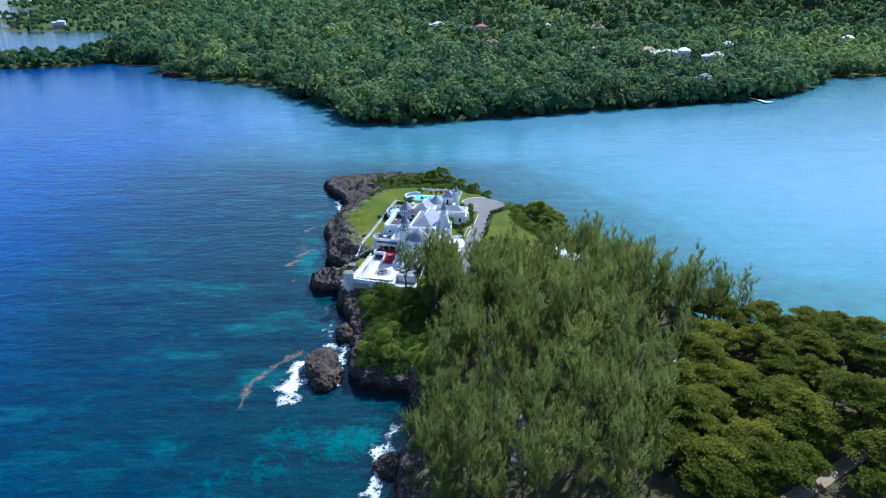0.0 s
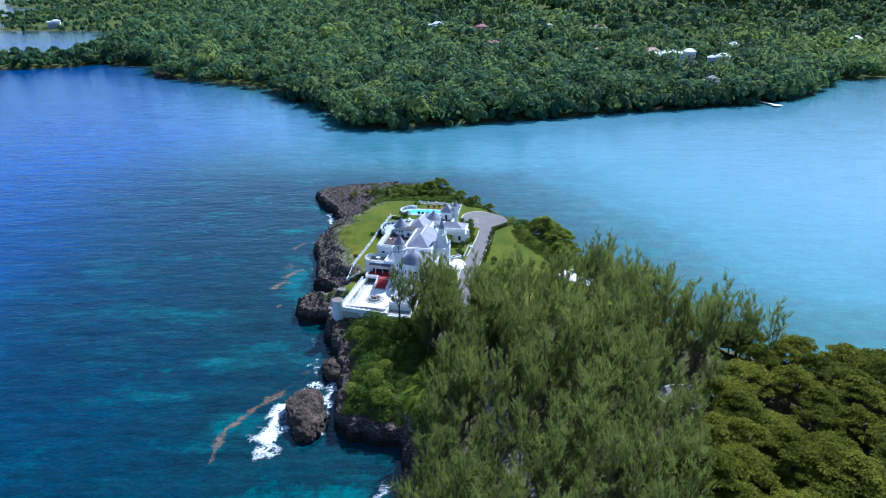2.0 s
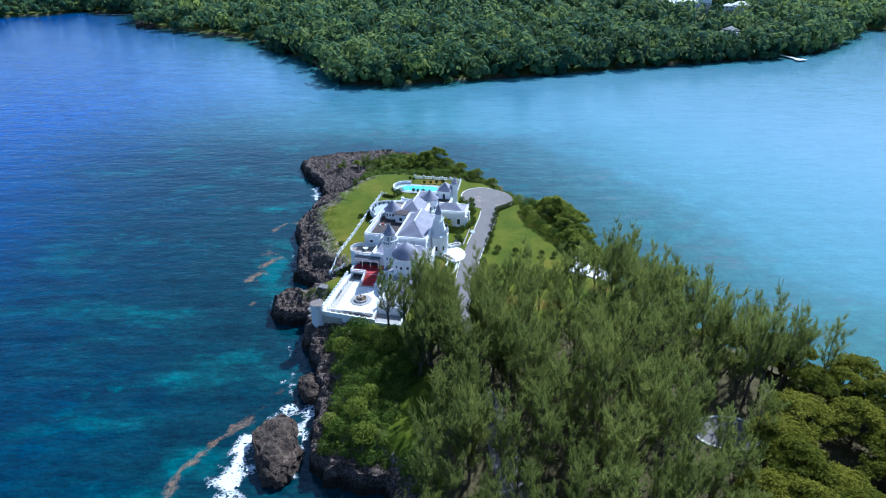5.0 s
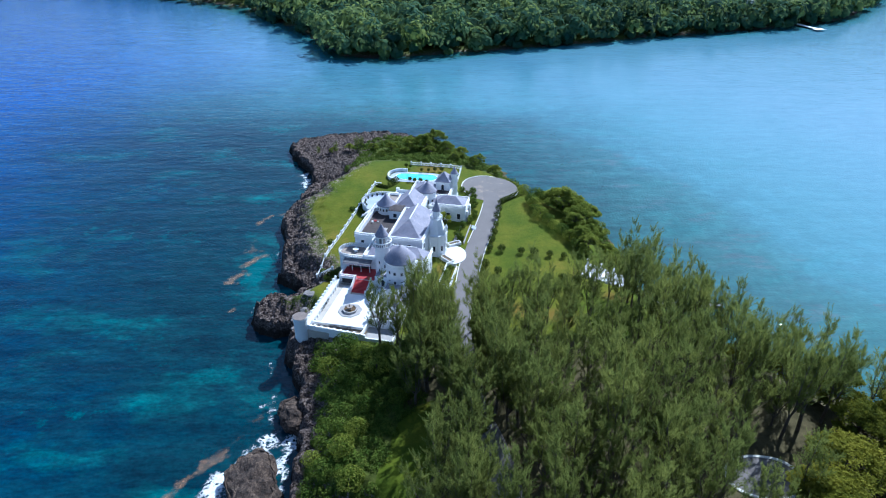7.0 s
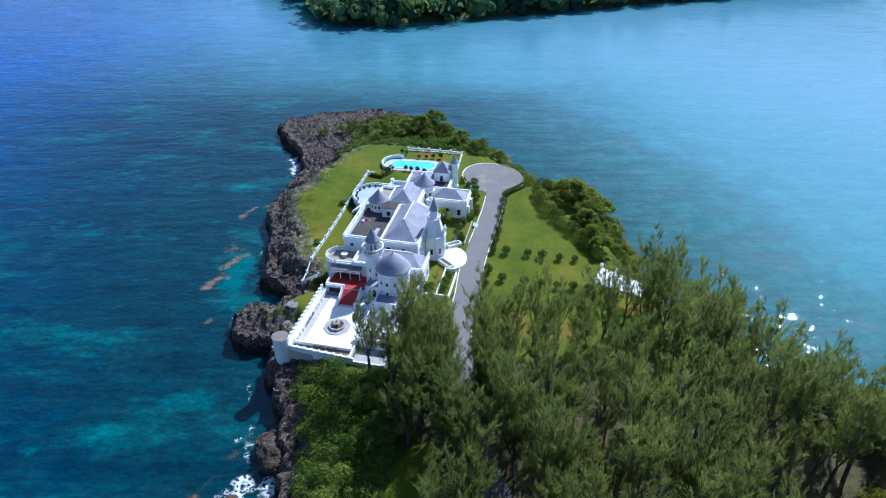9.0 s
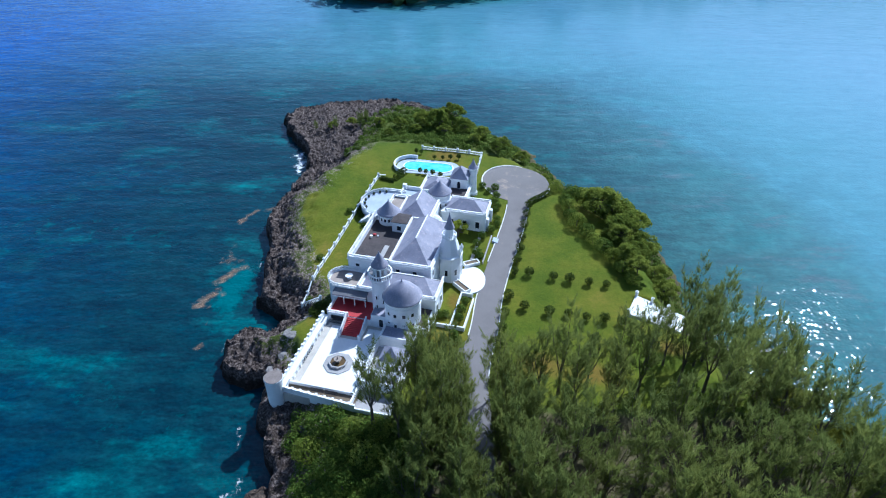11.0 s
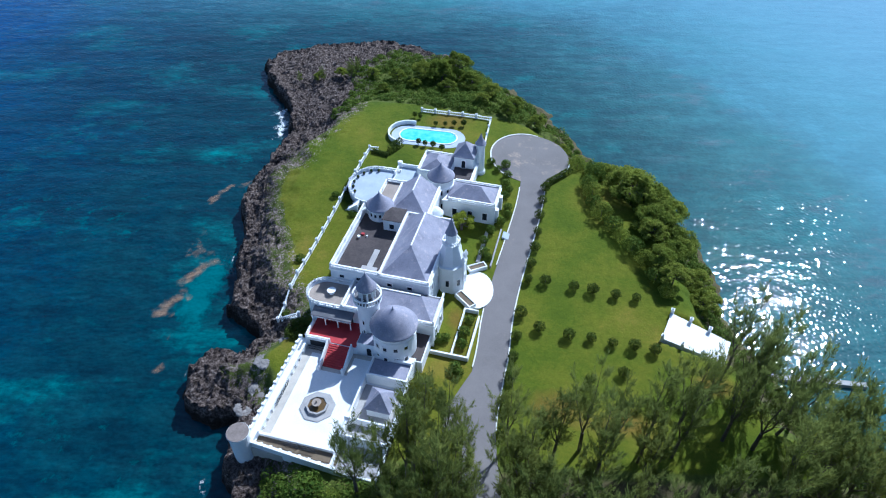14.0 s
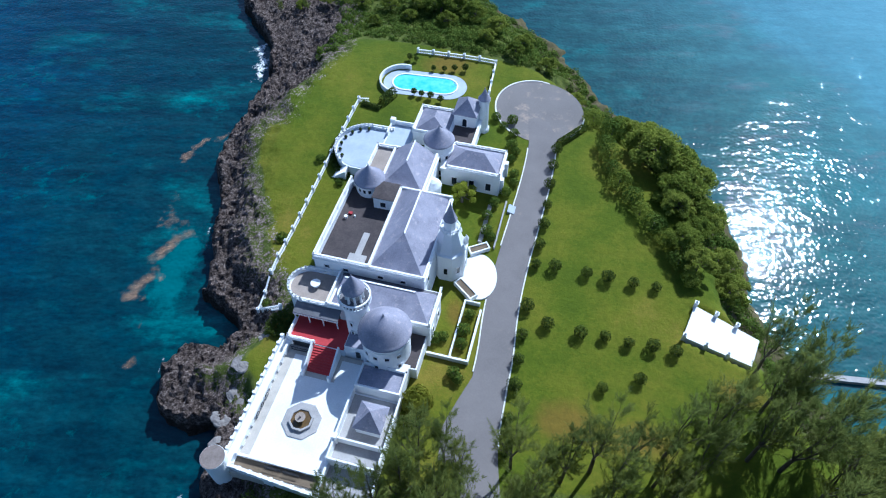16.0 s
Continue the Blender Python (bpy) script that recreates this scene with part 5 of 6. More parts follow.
def shrub_meshes(seed, radius, height, n=520, size=0.10, stem=0.0):
    """A clipped or rounded shrub: a short stem and two shells of leaves."""
    rng = np.random.RandomState(seed)
    wood = Shape().tube((0, 0, -0.15), (0, 0, stem + height * 0.5), 0.07, 0.04, 6)
    d = unit(rng.normal(size=(n, 3)))
    lump = 1 + 0.12 * np.sin(d[:, :1] * 5 + seed) * np.cos(d[:, 1:2] * 4)
    shell = np.where(rng.rand(n, 1) < 0.3, 0.75, rng.uniform(0.92, 1.06, (n, 1))) * lump
    c = np.array([0, 0, stem + height / 2]) + d * shell * np.array([radius, radius, height / 2])
    v, f = leaves(c, unit(d + rng.normal(0, 0.4, (n, 3))), size, rng, 1.3)
    return wood.mesh("stem"), arrays("foliage", v, f)


def plant(name, meshes, crown_mat, label, category, at, group="", parts=("trunk", "crown")):
    ob = thing(name, label, category, at, group)
    part(parts[0], meshes[0], BARK, ob)
    part(parts[1], meshes[1], crown_mat, ob)
    return ob


def on_land(x, y, turn=0.0, size=1.0, drop=0.0):
    return pose(x, y, ground_at(x, y) - drop, 0, 0, turn) @ Matrix.Diagonal((size, size, size, 1))


def put_copies(protos, spots):
    """Copies of plants at (x, y, turn, size)."""
    for i, (x, y, turn, size) in enumerate(spots):
        ob = protos[i % len(protos)]
        made = copy_thing(ob, on_land(x, y, turn))
        made.scale = (size, size, size)


def in_wood(x, y):
    """Where the casuarinas stand."""
    if x < -3.5 + 2 * math.sin(y * 0.3) or x > 88 - 0.1 * y:
        return False
    if abs(x - 6) < 2.2 and y > 156:
        return False
    if glade_field(np.array([x]), np.array([y]))[0] > 0.3 or math.hypot((x - 54.5) / 1.35, y - 140.5) < 6.4 or (46 < x < 60 and 128 < y < 137):
        return False
    if 136 < y < 156 and abs(x - (10.2 - 0.24 * (y - 148))) < 2.6:
        return False
    edge = 170 + (6 if x > 14 else 0) + (10 if x > 44 else 0)
    if y > edge + 2 * math.sin(x * 0.7):
        return False
    return True


def scatter(n, box, accept, apart, inland, rng, tries=9000):
    """Places at least so far apart and so far inland."""
    xs, ys = rng.uniform(box[0], box[1], tries), rng.uniform(box[2], box[3], tries)
    far = shore_distance(xs, ys, SHORE) > inland
    spots = []
    for x, y in zip(xs[far], ys[far]):
        if accept(x, y) and all((x - a) ** 2 + (y - b) ** 2 > apart * apart for a, b in spots):
            spots.append((x, y))
            if len(spots) >= n:
                break
    return spots


def make_woods():
    rng = np.random.RandomState(5)
    kinds = [casuarina_meshes(1, 14.5, 3.8, 4), casuarina_meshes(2, 16.5, 3.2, 3), casuarina_meshes(3, 13.0, 4.2, 5, 45), casuarina_meshes(4, 15.5, 3.3, 4, 38, 28, 0.028), casuarina_meshes(6, 16.5, 3.0, 3, 38, 28, 0.028)]
    label = "tall feathery green casuarina tree in the wood"
    protos = [plant("casuarina_tree", k, NEEDLES, label, "tree", on_land(20 + 9 * i, 150 - 4 * i, 50 * i), "casuarina wood") for i, k in enumerate(kinds)]
    spots = scatter(150, (-8, 82, 84, 192), lambda x, y: in_wood(x, y) and x < 30 + 0.42 * (y - 84) + 4, 4.3, 5, rng)
    put_copies(protos[:4], [(x, y, rng.uniform(0, 360), rng.uniform(0.72, 1.22) * (1.12 if x > 14 and y < 166 else 1.0)) for x, y in spots])
    tall = [(47.0, 190.5, 1.1), (65, 151, 1.35), (76, 158.5, 1.1), (70, 153, 1.15), (61, 149, 1.2), (49.5, 195.0, 1.08), (45.4, 197.2, 1.0), (53.5, 188.8, 1.12), (58.2, 184.6, 1.05)]
    put_copies([protos[4]], [(x, y, 63.0 * i, s) for i, (x, y, s) in enumerate(tall)])
    edge = [(44.5, 191), (55, 184), (74, 158), (79, 155), (-2.6, 180.5), (0.9, 181.5), (0.4, 176.0), (-3.6, 176.5), (-7.6, 175.0), (-4.4, 175.5), (-10.8, 172.6), (-6.5, 171.0), (-1.5, 171), (1.8, 172.5), (2.9, 178.5), (9.6, 181.5), (2.7, 168), (12.5, 178.5), (16, 180), (20, 181.5), (25, 183), (30, 184), (35, 186), (39.5, 189), (11.5, 174), (22, 178), (28, 180), (33, 181), (41, 184), (45, 189), (10.4, 160), (3.2, 156), (10.2, 167), (10.4, 174.5), (0.6, 165.5)]
    put_copies([protos[3], protos[4]], [(x, y, 77.0 * i, 1.0 + 0.12 * math.sin(i * 2.1)) for i, (x, y) in enumerate(edge)])
    put_copies([protos[0], protos[2]], [(x, y, 101.0 * i, 1.15) for i, (x, y) in enumerate([(9.9, 164), (10.4, 170.5), (4.6, 152), (11.6, 156), (-3, 166), (12.9, 168), (-1, 161), (6.4, 147), (5.8, 141), (7.4, 134), (6, 128), (3.0, 160), (13.6, 151)])])
    put_copies([protos[0]], [(-37.5, 292, 10, 0.34), (-30, 294, 80, 0.38), (-28.5, 296.5, 150, 0.36), (-44, 293, 200, 0.26)])
    # broad-leaved trees
    broad = [broadleaf_meshes(11, 9.5, 5.2, 34, 190, 0.19, 0.26), broadleaf_meshes(12, 8.0, 4.8, 30, 200, 0.19, 0.3), broadleaf_meshes(13, 11.0, 5.6, 36, 190, 0.20, 0.24)]
    bl = "spreading green broad-leaved tree with a layered crown"
    protos = [plant("broadleaf_tree", k, LEAVES, bl, "tree", on_land(64 + 11 * i, 118 + 7 * i, 40 * i), "broad-leaved trees") for i, k in enumerate(broad)]

    def accept(x, y):
        return x > 36 + 0.42 * (y - 84) and abs((x - 84) * 0.8 - (y - 102)) > 7
    spots = [(60, 93), (66, 103), (71, 107), (58, 99), (74, 103.5), (84, 109.5), (88, 101), (95, 104.5), (80, 95), (104, 118), (92, 113), (70, 112), (48, 96), (51, 104), (46, 108), (54, 111), (49, 118), (57, 118), (44, 100), (53, 90), (47, 88), (62.0, 183, 0.62), (64, 176, 0.66), (65, 170.5, 0.7), (67.5, 164.5, 0.72), (73, 162, 0.75), (60, 187, 0.5)] + scatter(60, (48, 150, 84, 172), accept, 5.6, 3, rng)
    put_copies(protos, [(p[0], p[1], rng.uniform(0, 360), p[2] if len(p) > 2 else rng.uniform(0.8, 1.25)) for p in spots])
    shore = [(36.5, 246.5, 1.12), (41, 242, 1.1), (37, 240, 1.05), (42.5, 236, 1.0), (40.5, 231, 0.95), (44, 227.5, 0.8), (33, 251.5, 0.62), (38.5, 227, 0.55), (38.5, 219.5, 0.56), (40.2, 215.0, 0.54), (41.5, 223, 0.5), (46, 219, 0.66), (46.8, 214, 0.6)]
    lab2 = "dense green tree on the shore of the lawn"
    protos2 = [plant("shore_tree", broadleaf_meshes(14 + i, 9.0, 5.0, 28, 280, 0.19, 0.7), SHORE_LEAVES, lab2, "tree", on_land(*shore[i][:2], 60 * i), "trees on the east shore") for i in range(2)]
    put_copies(protos2, [(x, y, 53.0 * i, s) for i, (x, y, s) in enumerate(shore[2:])])
    tip = [(-5, 290, 0.82), (-1, 293, 0.85), (-10, 292, 0.62), (3, 286, 0.58), (8, 280, 0.5), (14, 274, 0.46), (19, 268, 0.44), (24.5, 260, 0.4), (-17, 292, 0.42), (-24, 294, 0.36), (-33, 295, 0.34), (-3, 283, 0.45), (-39, 294, 0.3), (12, 270.5, 0.38), (26.5, 255, 0.36), (6, 275, 0.36), (-12, 286, 0.36), (-20, 285, 0.3)]
    put_copies(protos2, [(x, y, 71.0 * i, s) for i, (x, y, s) in enumerate(tip)])


def make_scrub():
    """Low growth on the seaward slopes, too dense to count."""
    rng = np.random.RandomState(9)
    cs, ns = [], []

    def clump(x, y, g, r, h, n):
        d = unit(rng.normal(size=(n, 3)))
        d[:, 2] = np.abs(d[:, 2])
        cs.append(np.array([x, y, g - 0.2]) + d * rng.uniform(0.7, 1.1, (n, 1)) * np.array([r, r, h]))
        ns.append(unit(d + np.array([0, 0, 0.3]) + rng.normal(0, 0.4, (n, 3))))
    areas = [(620, (-27, -1, 133, 178), 1.2, 1.5), (760, (-50, 8, 271, 318), 1.15, 1.3), (620, (-8, 36, 254, 310), 1.2, 1.5), (420, (24, 60, 196, 262), 1.1, 1.4), (60, (-14, 2, 96, 134), 1.4, 1.6), (50, (36, 66, 176, 198), 1.3, 1.5)]
    for n, box, r, h in areas:
        xs, ys = rng.uniform(box[0], box[1], n * 5), rng.uniform(box[2], box[3], n * 5)
        z, rock, lawn, wood = land_fields(xs, ys)
        d = shore_distance(xs, ys, SHORE)
        u, v = castle_uv(xs, ys)
        ok = (d > np.where(xs > 0, 0.6, 2.0)) & (rock < 0.75) & (lawn < 0.3) & (z > np.where(xs > -8, 0.7, 2.5)) & ~((u > -3) & (u < 20) & (v > -32.3) & (v < 65)) & (np.hypot(xs - 16.6, ys - 253) > 10.5)
        if box[0] > 20:
            ok &= (d < 17)
        ok &= ~((np.abs(xs - 43) < 6.5) & (np.abs(ys - 203.5) < 5))
        for x, y, g in list(zip(xs[ok], ys[ok], z[ok]))[:n]:
            s = rng.uniform(0.5, 1.25)
            clump(x, y, g, r * s, h * s * rng.uniform(0.6, 1.1), 110)
    v, f = leaves(np.concatenate(cs), np.concatenate(ns), 0.15, rng, 1.4)
    ob = part("scrub", arrays("scrub", v, f), SCRUB, None, "low tangled green scrub on the slopes")
    tagged(ob, category="scrub", kind="stuff")


CLEAR = [(244, 750, 24), (298, 747, 14), (212, 972, 20), (50, 985, 15), (-12, 1058, 16), (55, 833, 12), (174, 795, 8), (350, 846, 11), (236, 606, 6), (146, 985, 9), (-80, 995, 8), (-174, 935, 7), (-331, 1300, 10), (-855, 1530, 14), (552, 937, 12)]


def make_far_woods():
    """The woods across the bay, each crown a clump of leaf masses."""
    rng = np.random.RandomState(17)
    cs, ns, size, tones = [], [], [], []
    spans = [(2600, (-420, 480, 455, 640), 5.6, 84, 1.5), (3200, (-640, 640, 560, 900), 7.4, 58, 2.2), (3800, (-1000, 1000, 850, 1500), 10.0, 38, 3.6), (2600, (-1500, 1500, 1450, 2600), 12.0, 24, 4.4), (1600, (-2600, 2300, 2550, 4200), 19.0, 18, 8.0)]
    for n, box, r, k, leaf in spans:
        x, y = rng.uniform(box[0], box[1], n * 3), rng.uniform(box[2], box[3], n * 3)
        z, d = far_height(x, y)
        ok = (d > -1.0) & (np.abs(x) < 0.78 * y + 60)
        for hx, hy, hr in CLEAR:
            ok &= (np.abs(x - hx) > hr + 0.6 * r) | (y < hy - 2.8 * hr - 2 * r) | (y > hy + 0.6 * hr)
        x, y, z = x[ok][:n], y[ok][:n], z[ok][:n]
        m = len(x)
        rr = r * np.clip(np.exp(rng.normal(-0.06, 0.38, m)), 0.4, 2.1)
        rr *= np.where((x < -430) & (y < 1000) | (x < -560) & (y > 1400), 0.5, 1.0)
        # wide spread of crown tones, standing in for sunlit and shaded crowns
        tone = np.clip(rng.normal(0.40, 0.20, m) + 0.24 * rough_field(x, y, 120, 33, 3) + 0.3 * step(360, 430, x) * step(1000, 850, y), 0, 1)
        tones.append(np.repeat(tone, k * 4))
        tall = rr * rng.uniform(0.85, 1.5, m)
        # each crown is a heap of rounded leaf masses
        lobes = unit(rng.normal(size=(m, 5, 3)))
        lobes[:, :, 2] = np.abs(lobes[:, :, 2]) * 0.8
        heart = np.take_along_axis(lobes, rng.randint(0, 5, (m, k))[:, :, None].repeat(3, 2), 1) * 0.42
        dirs = unit(rng.normal(size=(m, k, 3)))
        dirs[:, :, 2] = np.abs(dirs[:, :, 2]) * 1.15 - 0.25
        shape = heart + dirs * rng.uniform(0.60, 0.68, (m, k, 1))
        c = np.stack([x, y, z + tall * 0.75], -1)[:, None, :] + shape * np.stack([rr, rr, tall], -1)[:, None, :]
        nn = unit(dirs + 0.5 * heart + rng.normal(0, 0.10, (m, k, 3)))
        cs.append(c.reshape(-1, 3))
        ns.append(nn.reshape(-1, 3))
        size.append(np.full(m * k, leaf))
    v, f = leaves(np.concatenate(cs), np.concatenate(ns), np.concatenate(size), rng, 1.2)
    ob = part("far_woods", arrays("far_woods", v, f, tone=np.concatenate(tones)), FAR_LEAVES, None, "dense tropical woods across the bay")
    tagged(ob, category="woods", kind="stuff")


make_woods()
make_scrub()
make_far_woods()

# ---- the grounds ----
LAWN_BUSHES = [(17.3, 214.3), (22.3, 213.2), (25.6, 212.5), (29.5, 211.6), (33.0, 211.0), (15.5, 203.5), (20.3, 202.1), (24.0, 201.7), (27.4, 200.7), (30.9, 200.3), (34.1, 199.5), (22.8, 193.3), (28.3, 194.9)]
DRIVE_BUSHES = [(19.2, 241.5), (18.3, 237.2), (17.4, 232.4), (16.7, 227.6), (15.8, 223.0), (14.9, 218.6), (14.2, 214.6), (12.6, 206.6), (11.6, 201.4), (10.9, 197.2), (10.2, 193.0), (9.3, 188.0), (8.9, 183.5)]
GARDEN_SHRUBS = [(20.2, -5.0), (21.3, -4.4), (24.2, -5.0), (24.0, -2.6), (24.3, 0.4), (24.3, -9.9), (25.1, -10.6), (22.6, 20.5), (23.2, 17.2), (24.2, 16.0), (24.6, 26.6), (25.6, 29.3), (25.2, 31.2), (23.4, 38.5), (24.4, 37.0),
                 (23.2, 41.6), (20.8, 43.2), (19.0, 45.0), (22.2, 45.2), (24.0, 34.8), (23.2, 23.6)]
POOL_SHRUBS = [(1.7, 47.6), (3.3, 47.4), (5.2, 47.2), (7.4, 46.6), (3.4, 56.2), (5.6, 56.6), (7.6, 57.2), (9.8, 57.8), (-2.4, 58.6), (-1.0, 58.4)]


def make_shrubs():
    lab = "round clipped dark green shrub on the lawn"
    first = plant("lawn_shrub", shrub_meshes(31, 1.05, 1.6, 720, 0.10, 0.35), HEDGE, lab, "shrub", on_land(*LAWN_BUSHES[0]), "shrubs on the lawn", ("stem", "foliage"))
    put_copies([first], [(x, y, 37.0 * i, 0.9 + 0.12 * math.sin(i * 1.7)) for i, (x, y) in enumerate(LAWN_BUSHES[1:])])
    first = plant("drive_shrub", shrub_meshes(32, 1.0, 1.9, 720, 0.10, 0.2), HEDGE, "clipped dark green shrub beside the drive", "shrub", on_land(*DRIVE_BUSHES[0]), "shrubs along the drive", ("stem", "foliage"))
    put_copies([first], [(x, y, 61.0 * i, 0.95 + 0.1 * math.sin(i * 2.3)) for i, (x, y) in enumerate(DRIVE_BUSHES[1:])])

    def world_of(u, v):
        p = CASTLE @ Vector((u, v, 0))
        return p.x, p.y
    first = plant("garden_shrub", shrub_meshes(33, 0.95, 1.6, 520, 0.12, 0.1), SCRUB, "leafy green shrub in the castle garden", "shrub", on_land(*world_of(*GARDEN_SHRUBS[0])), "shrubs in the garden", ("stem", "foliage"))
    put_copies([first], [(*world_of(u, v), 47.0 * i, 0.85 + 0.3 * ((i * 7) % 5) / 5) for i, (u, v) in enumerate(GARDEN_SHRUBS[1:])])
    first = plant("pool_shrub", shrub_meshes(34, 0.6, 1.1, 420, 0.10, 0.5), HEDGE, "small clipped shrub beside the pool", "shrub", on_land(*world_of(*POOL_SHRUBS[0])), "shrubs round the pool", ("stem", "foliage"))
    put_copies([first], [(*world_of(u, v), 29.0 * i, 0.95 + 0.15 * math.sin(i * 1.3)) for i, (u, v) in enumerate(POOL_SHRUBS[1:])])
    plant("garden_tree", broadleaf_meshes(21, 4.4, 2.4, 12, 330, 0.12, 0.8), YELLOW_LEAVES, "small yellow-green tree beside the east wing", "tree", on_land(*world_of(17.6, 22.9)))
    plant("garden_palm_clump", shrub_meshes(35, 2.1, 3.6, 900, 0.24, 0.2), LEAVES, "lush green clump with long leaves beside the annex", "plant", on_land(*world_of(20.6, -16.0)), "", ("stem", "foliage"))
    lawn2 = plant("lawn_shrub", shrub_meshes(36, 1.0, 1.1, 520, 0.11, 0.0), SCRUB, "low round shrub beside the sea fence", "shrub", on_land(*world_of(-9.8, 7.5)), "shrubs beside the fence", ("stem", "foliage"))
    put_copies([lawn2], [(*world_of(-9.9, 26.0), 90.0, 0.9), (*world_of(-4.6, 21.6), 30.0, 0.8), (*world_of(-7.4, -4.6), 60.0, 0.8)])
    # the dark hedge at the foot of the round terrace, and a round bed by the red terrace
    arc = [(-2.6 + 5.9 * math.cos(a), 29.6 + 6.3 * math.sin(a)) for a in np.linspace(radians(110), radians(255), 16)]
    foot = plant("foot_shrub", shrub_meshes(37, 0.75, 0.9, 260, 0.11, 0.0), HEDGE, "low dark shrub at the foot of the round terrace", "shrub", on_land(*world_of(*arc[0])), "shrubs at the terrace foot", ("stem", "foliage"))
    put_copies([foot], [(*world_of(u, v), 33.0 * i, 1.0) for i, (u, v) in enumerate(arc[1:])])
    bed = [(-3.4 + 1.5 * math.cos(a), -8.3 + 1.7 * math.sin(a)) for a in np.linspace(0, 2 * math.pi, 9)[:-1]] + [(-3.4, -8.3)]
    put_copies([foot], [(*world_of(u, v), 51.0 * i, 1.1) for i, (u, v) in enumerate(bed)])
    # hedges
    rng = np.random.RandomState(41)
    for name, a, b, w, h, lab in (("hedge", (19.8, 243.6), (24.8, 248.3), 0.7, 1.3, "clipped dark hedge beside the turning place"), ("hedge", world_of(-3.6, 43.0), world_of(-2.2, 46.6), 0.9, 1.9, "clipped green hedge beside the pool"), ("hedge", world_of(-7.4, 42.2), world_of(-3.4, 41.6), 0.6, 0.8, "low hedge in a white planter")):
        a, b = np.array(a), np.array(b)
        n = int(np.linalg.norm(b - a) * 260)
        t = rng.rand(n, 1)
        ax = (b - a) / np.linalg.norm(b - a)
        side = np.array([-ax[1], ax[0]])
        g = ground_at(*((a + b) / 2))
        ang = rng.uniform(0, math.pi, n)
        flat = a + (b - a) * t + side * (np.cos(ang) * w)[:, None]
        c = np.concatenate([flat, (g + np.sin(ang) * h)[:, None]], 1) + rng.normal(0, 0.06, (n, 3))
        nn = unit(np.concatenate([side * np.cos(ang)[:, None], np.sin(ang)[:, None]], 1) + rng.normal(0, 0.4, (n, 3)))
        v, f = leaves(c, nn, 0.12, rng, 1.3)
        mid = (a + b) / 2
        ob = part(name, arrays(name, v - np.array([mid[0], mid[1], g]), f), HEDGE, None, lab, at=pose(mid[0], mid[1], g))
        tagged(ob, category="hedge")


def make_fences():
    """White garden balustrades, each length of posts, rails and balusters."""
    def run(name, pts, label, height=0.85, gap=0.42):
        g = ground_at(*(CASTLE @ Vector((*pts[0], 0))).xy)
        ob = thing(name, label, "fence", at_castle(pts[0][0], pts[0][1], g))
        for (x0, y0), (x1, y1) in zip(pts, pts[1:]):
            d = Vector((x1 - x0, y1 - y0))
            length = d.length
            m = max(1, round(length / 3.1))
            turn = math.degrees(math.atan2(d.y, d.x))
            for i in range(m):
                p = Vector((x0, y0)) + d * (i / m)
                gz = ground_at(*(CASTLE @ Vector((p.x, p.y, 0))).xy) - g
                q = Vector((x0, y0)) + d * ((i + 1) / m)
                gq = ground_at(*(CASTLE @ Vector((q.x, q.y, 0))).xy) - g
                seg = length / m
                pitch = -math.degrees(math.atan2(gq - gz, seg))
                s = Shape()
                s.box(0, seg, -0.11, 0.11, -0.1, 0.14).box(0, seg, -0.12, 0.12, height - 0.14, height)
                k = max(2, int(seg / gap))
                for j in range(k):
                    a = (j + 0.5) * seg / k
                    s.box(a - 0.07, a + 0.07, -0.06, 0.06, 0.14, height - 0.14)
                m4 = pose(p.x - pts[0][0], p.y - pts[0][1], gz, 0, pitch, turn)
                part("rail", s, TRIM, ob, at=m4)
                post = Shape().box(-0.2, 0.2, -0.2, 0.2, -0.3, height + 0.2).prism(rect(-0.26, 0.26, -0.26, 0.26), height + 0.2, height + 0.32).prism(rect(-0.18, 0.18, -0.18, 0.18), height + 0.32, height + 0.55, 0.1)
                part("post", post, TRIM, ob, at=pose(p.x - pts[0][0], p.y - pts[0][1], gz, 0, 0, turn))
    run("fence", [(-4.4, -5.5), (-8.7, -5.5), (-8.3, 42.9), (-6.3, 43.2)], "long white balustrade fence on the sea lawn")
    run("fence", [(-1.5, 61.6), (15.2, 62.4)], "white balustrade fence behind the pool")
    run("fence", [(15.4, 62.0), (16.6, 45.0)], "white balustrade fence from pool to turret")


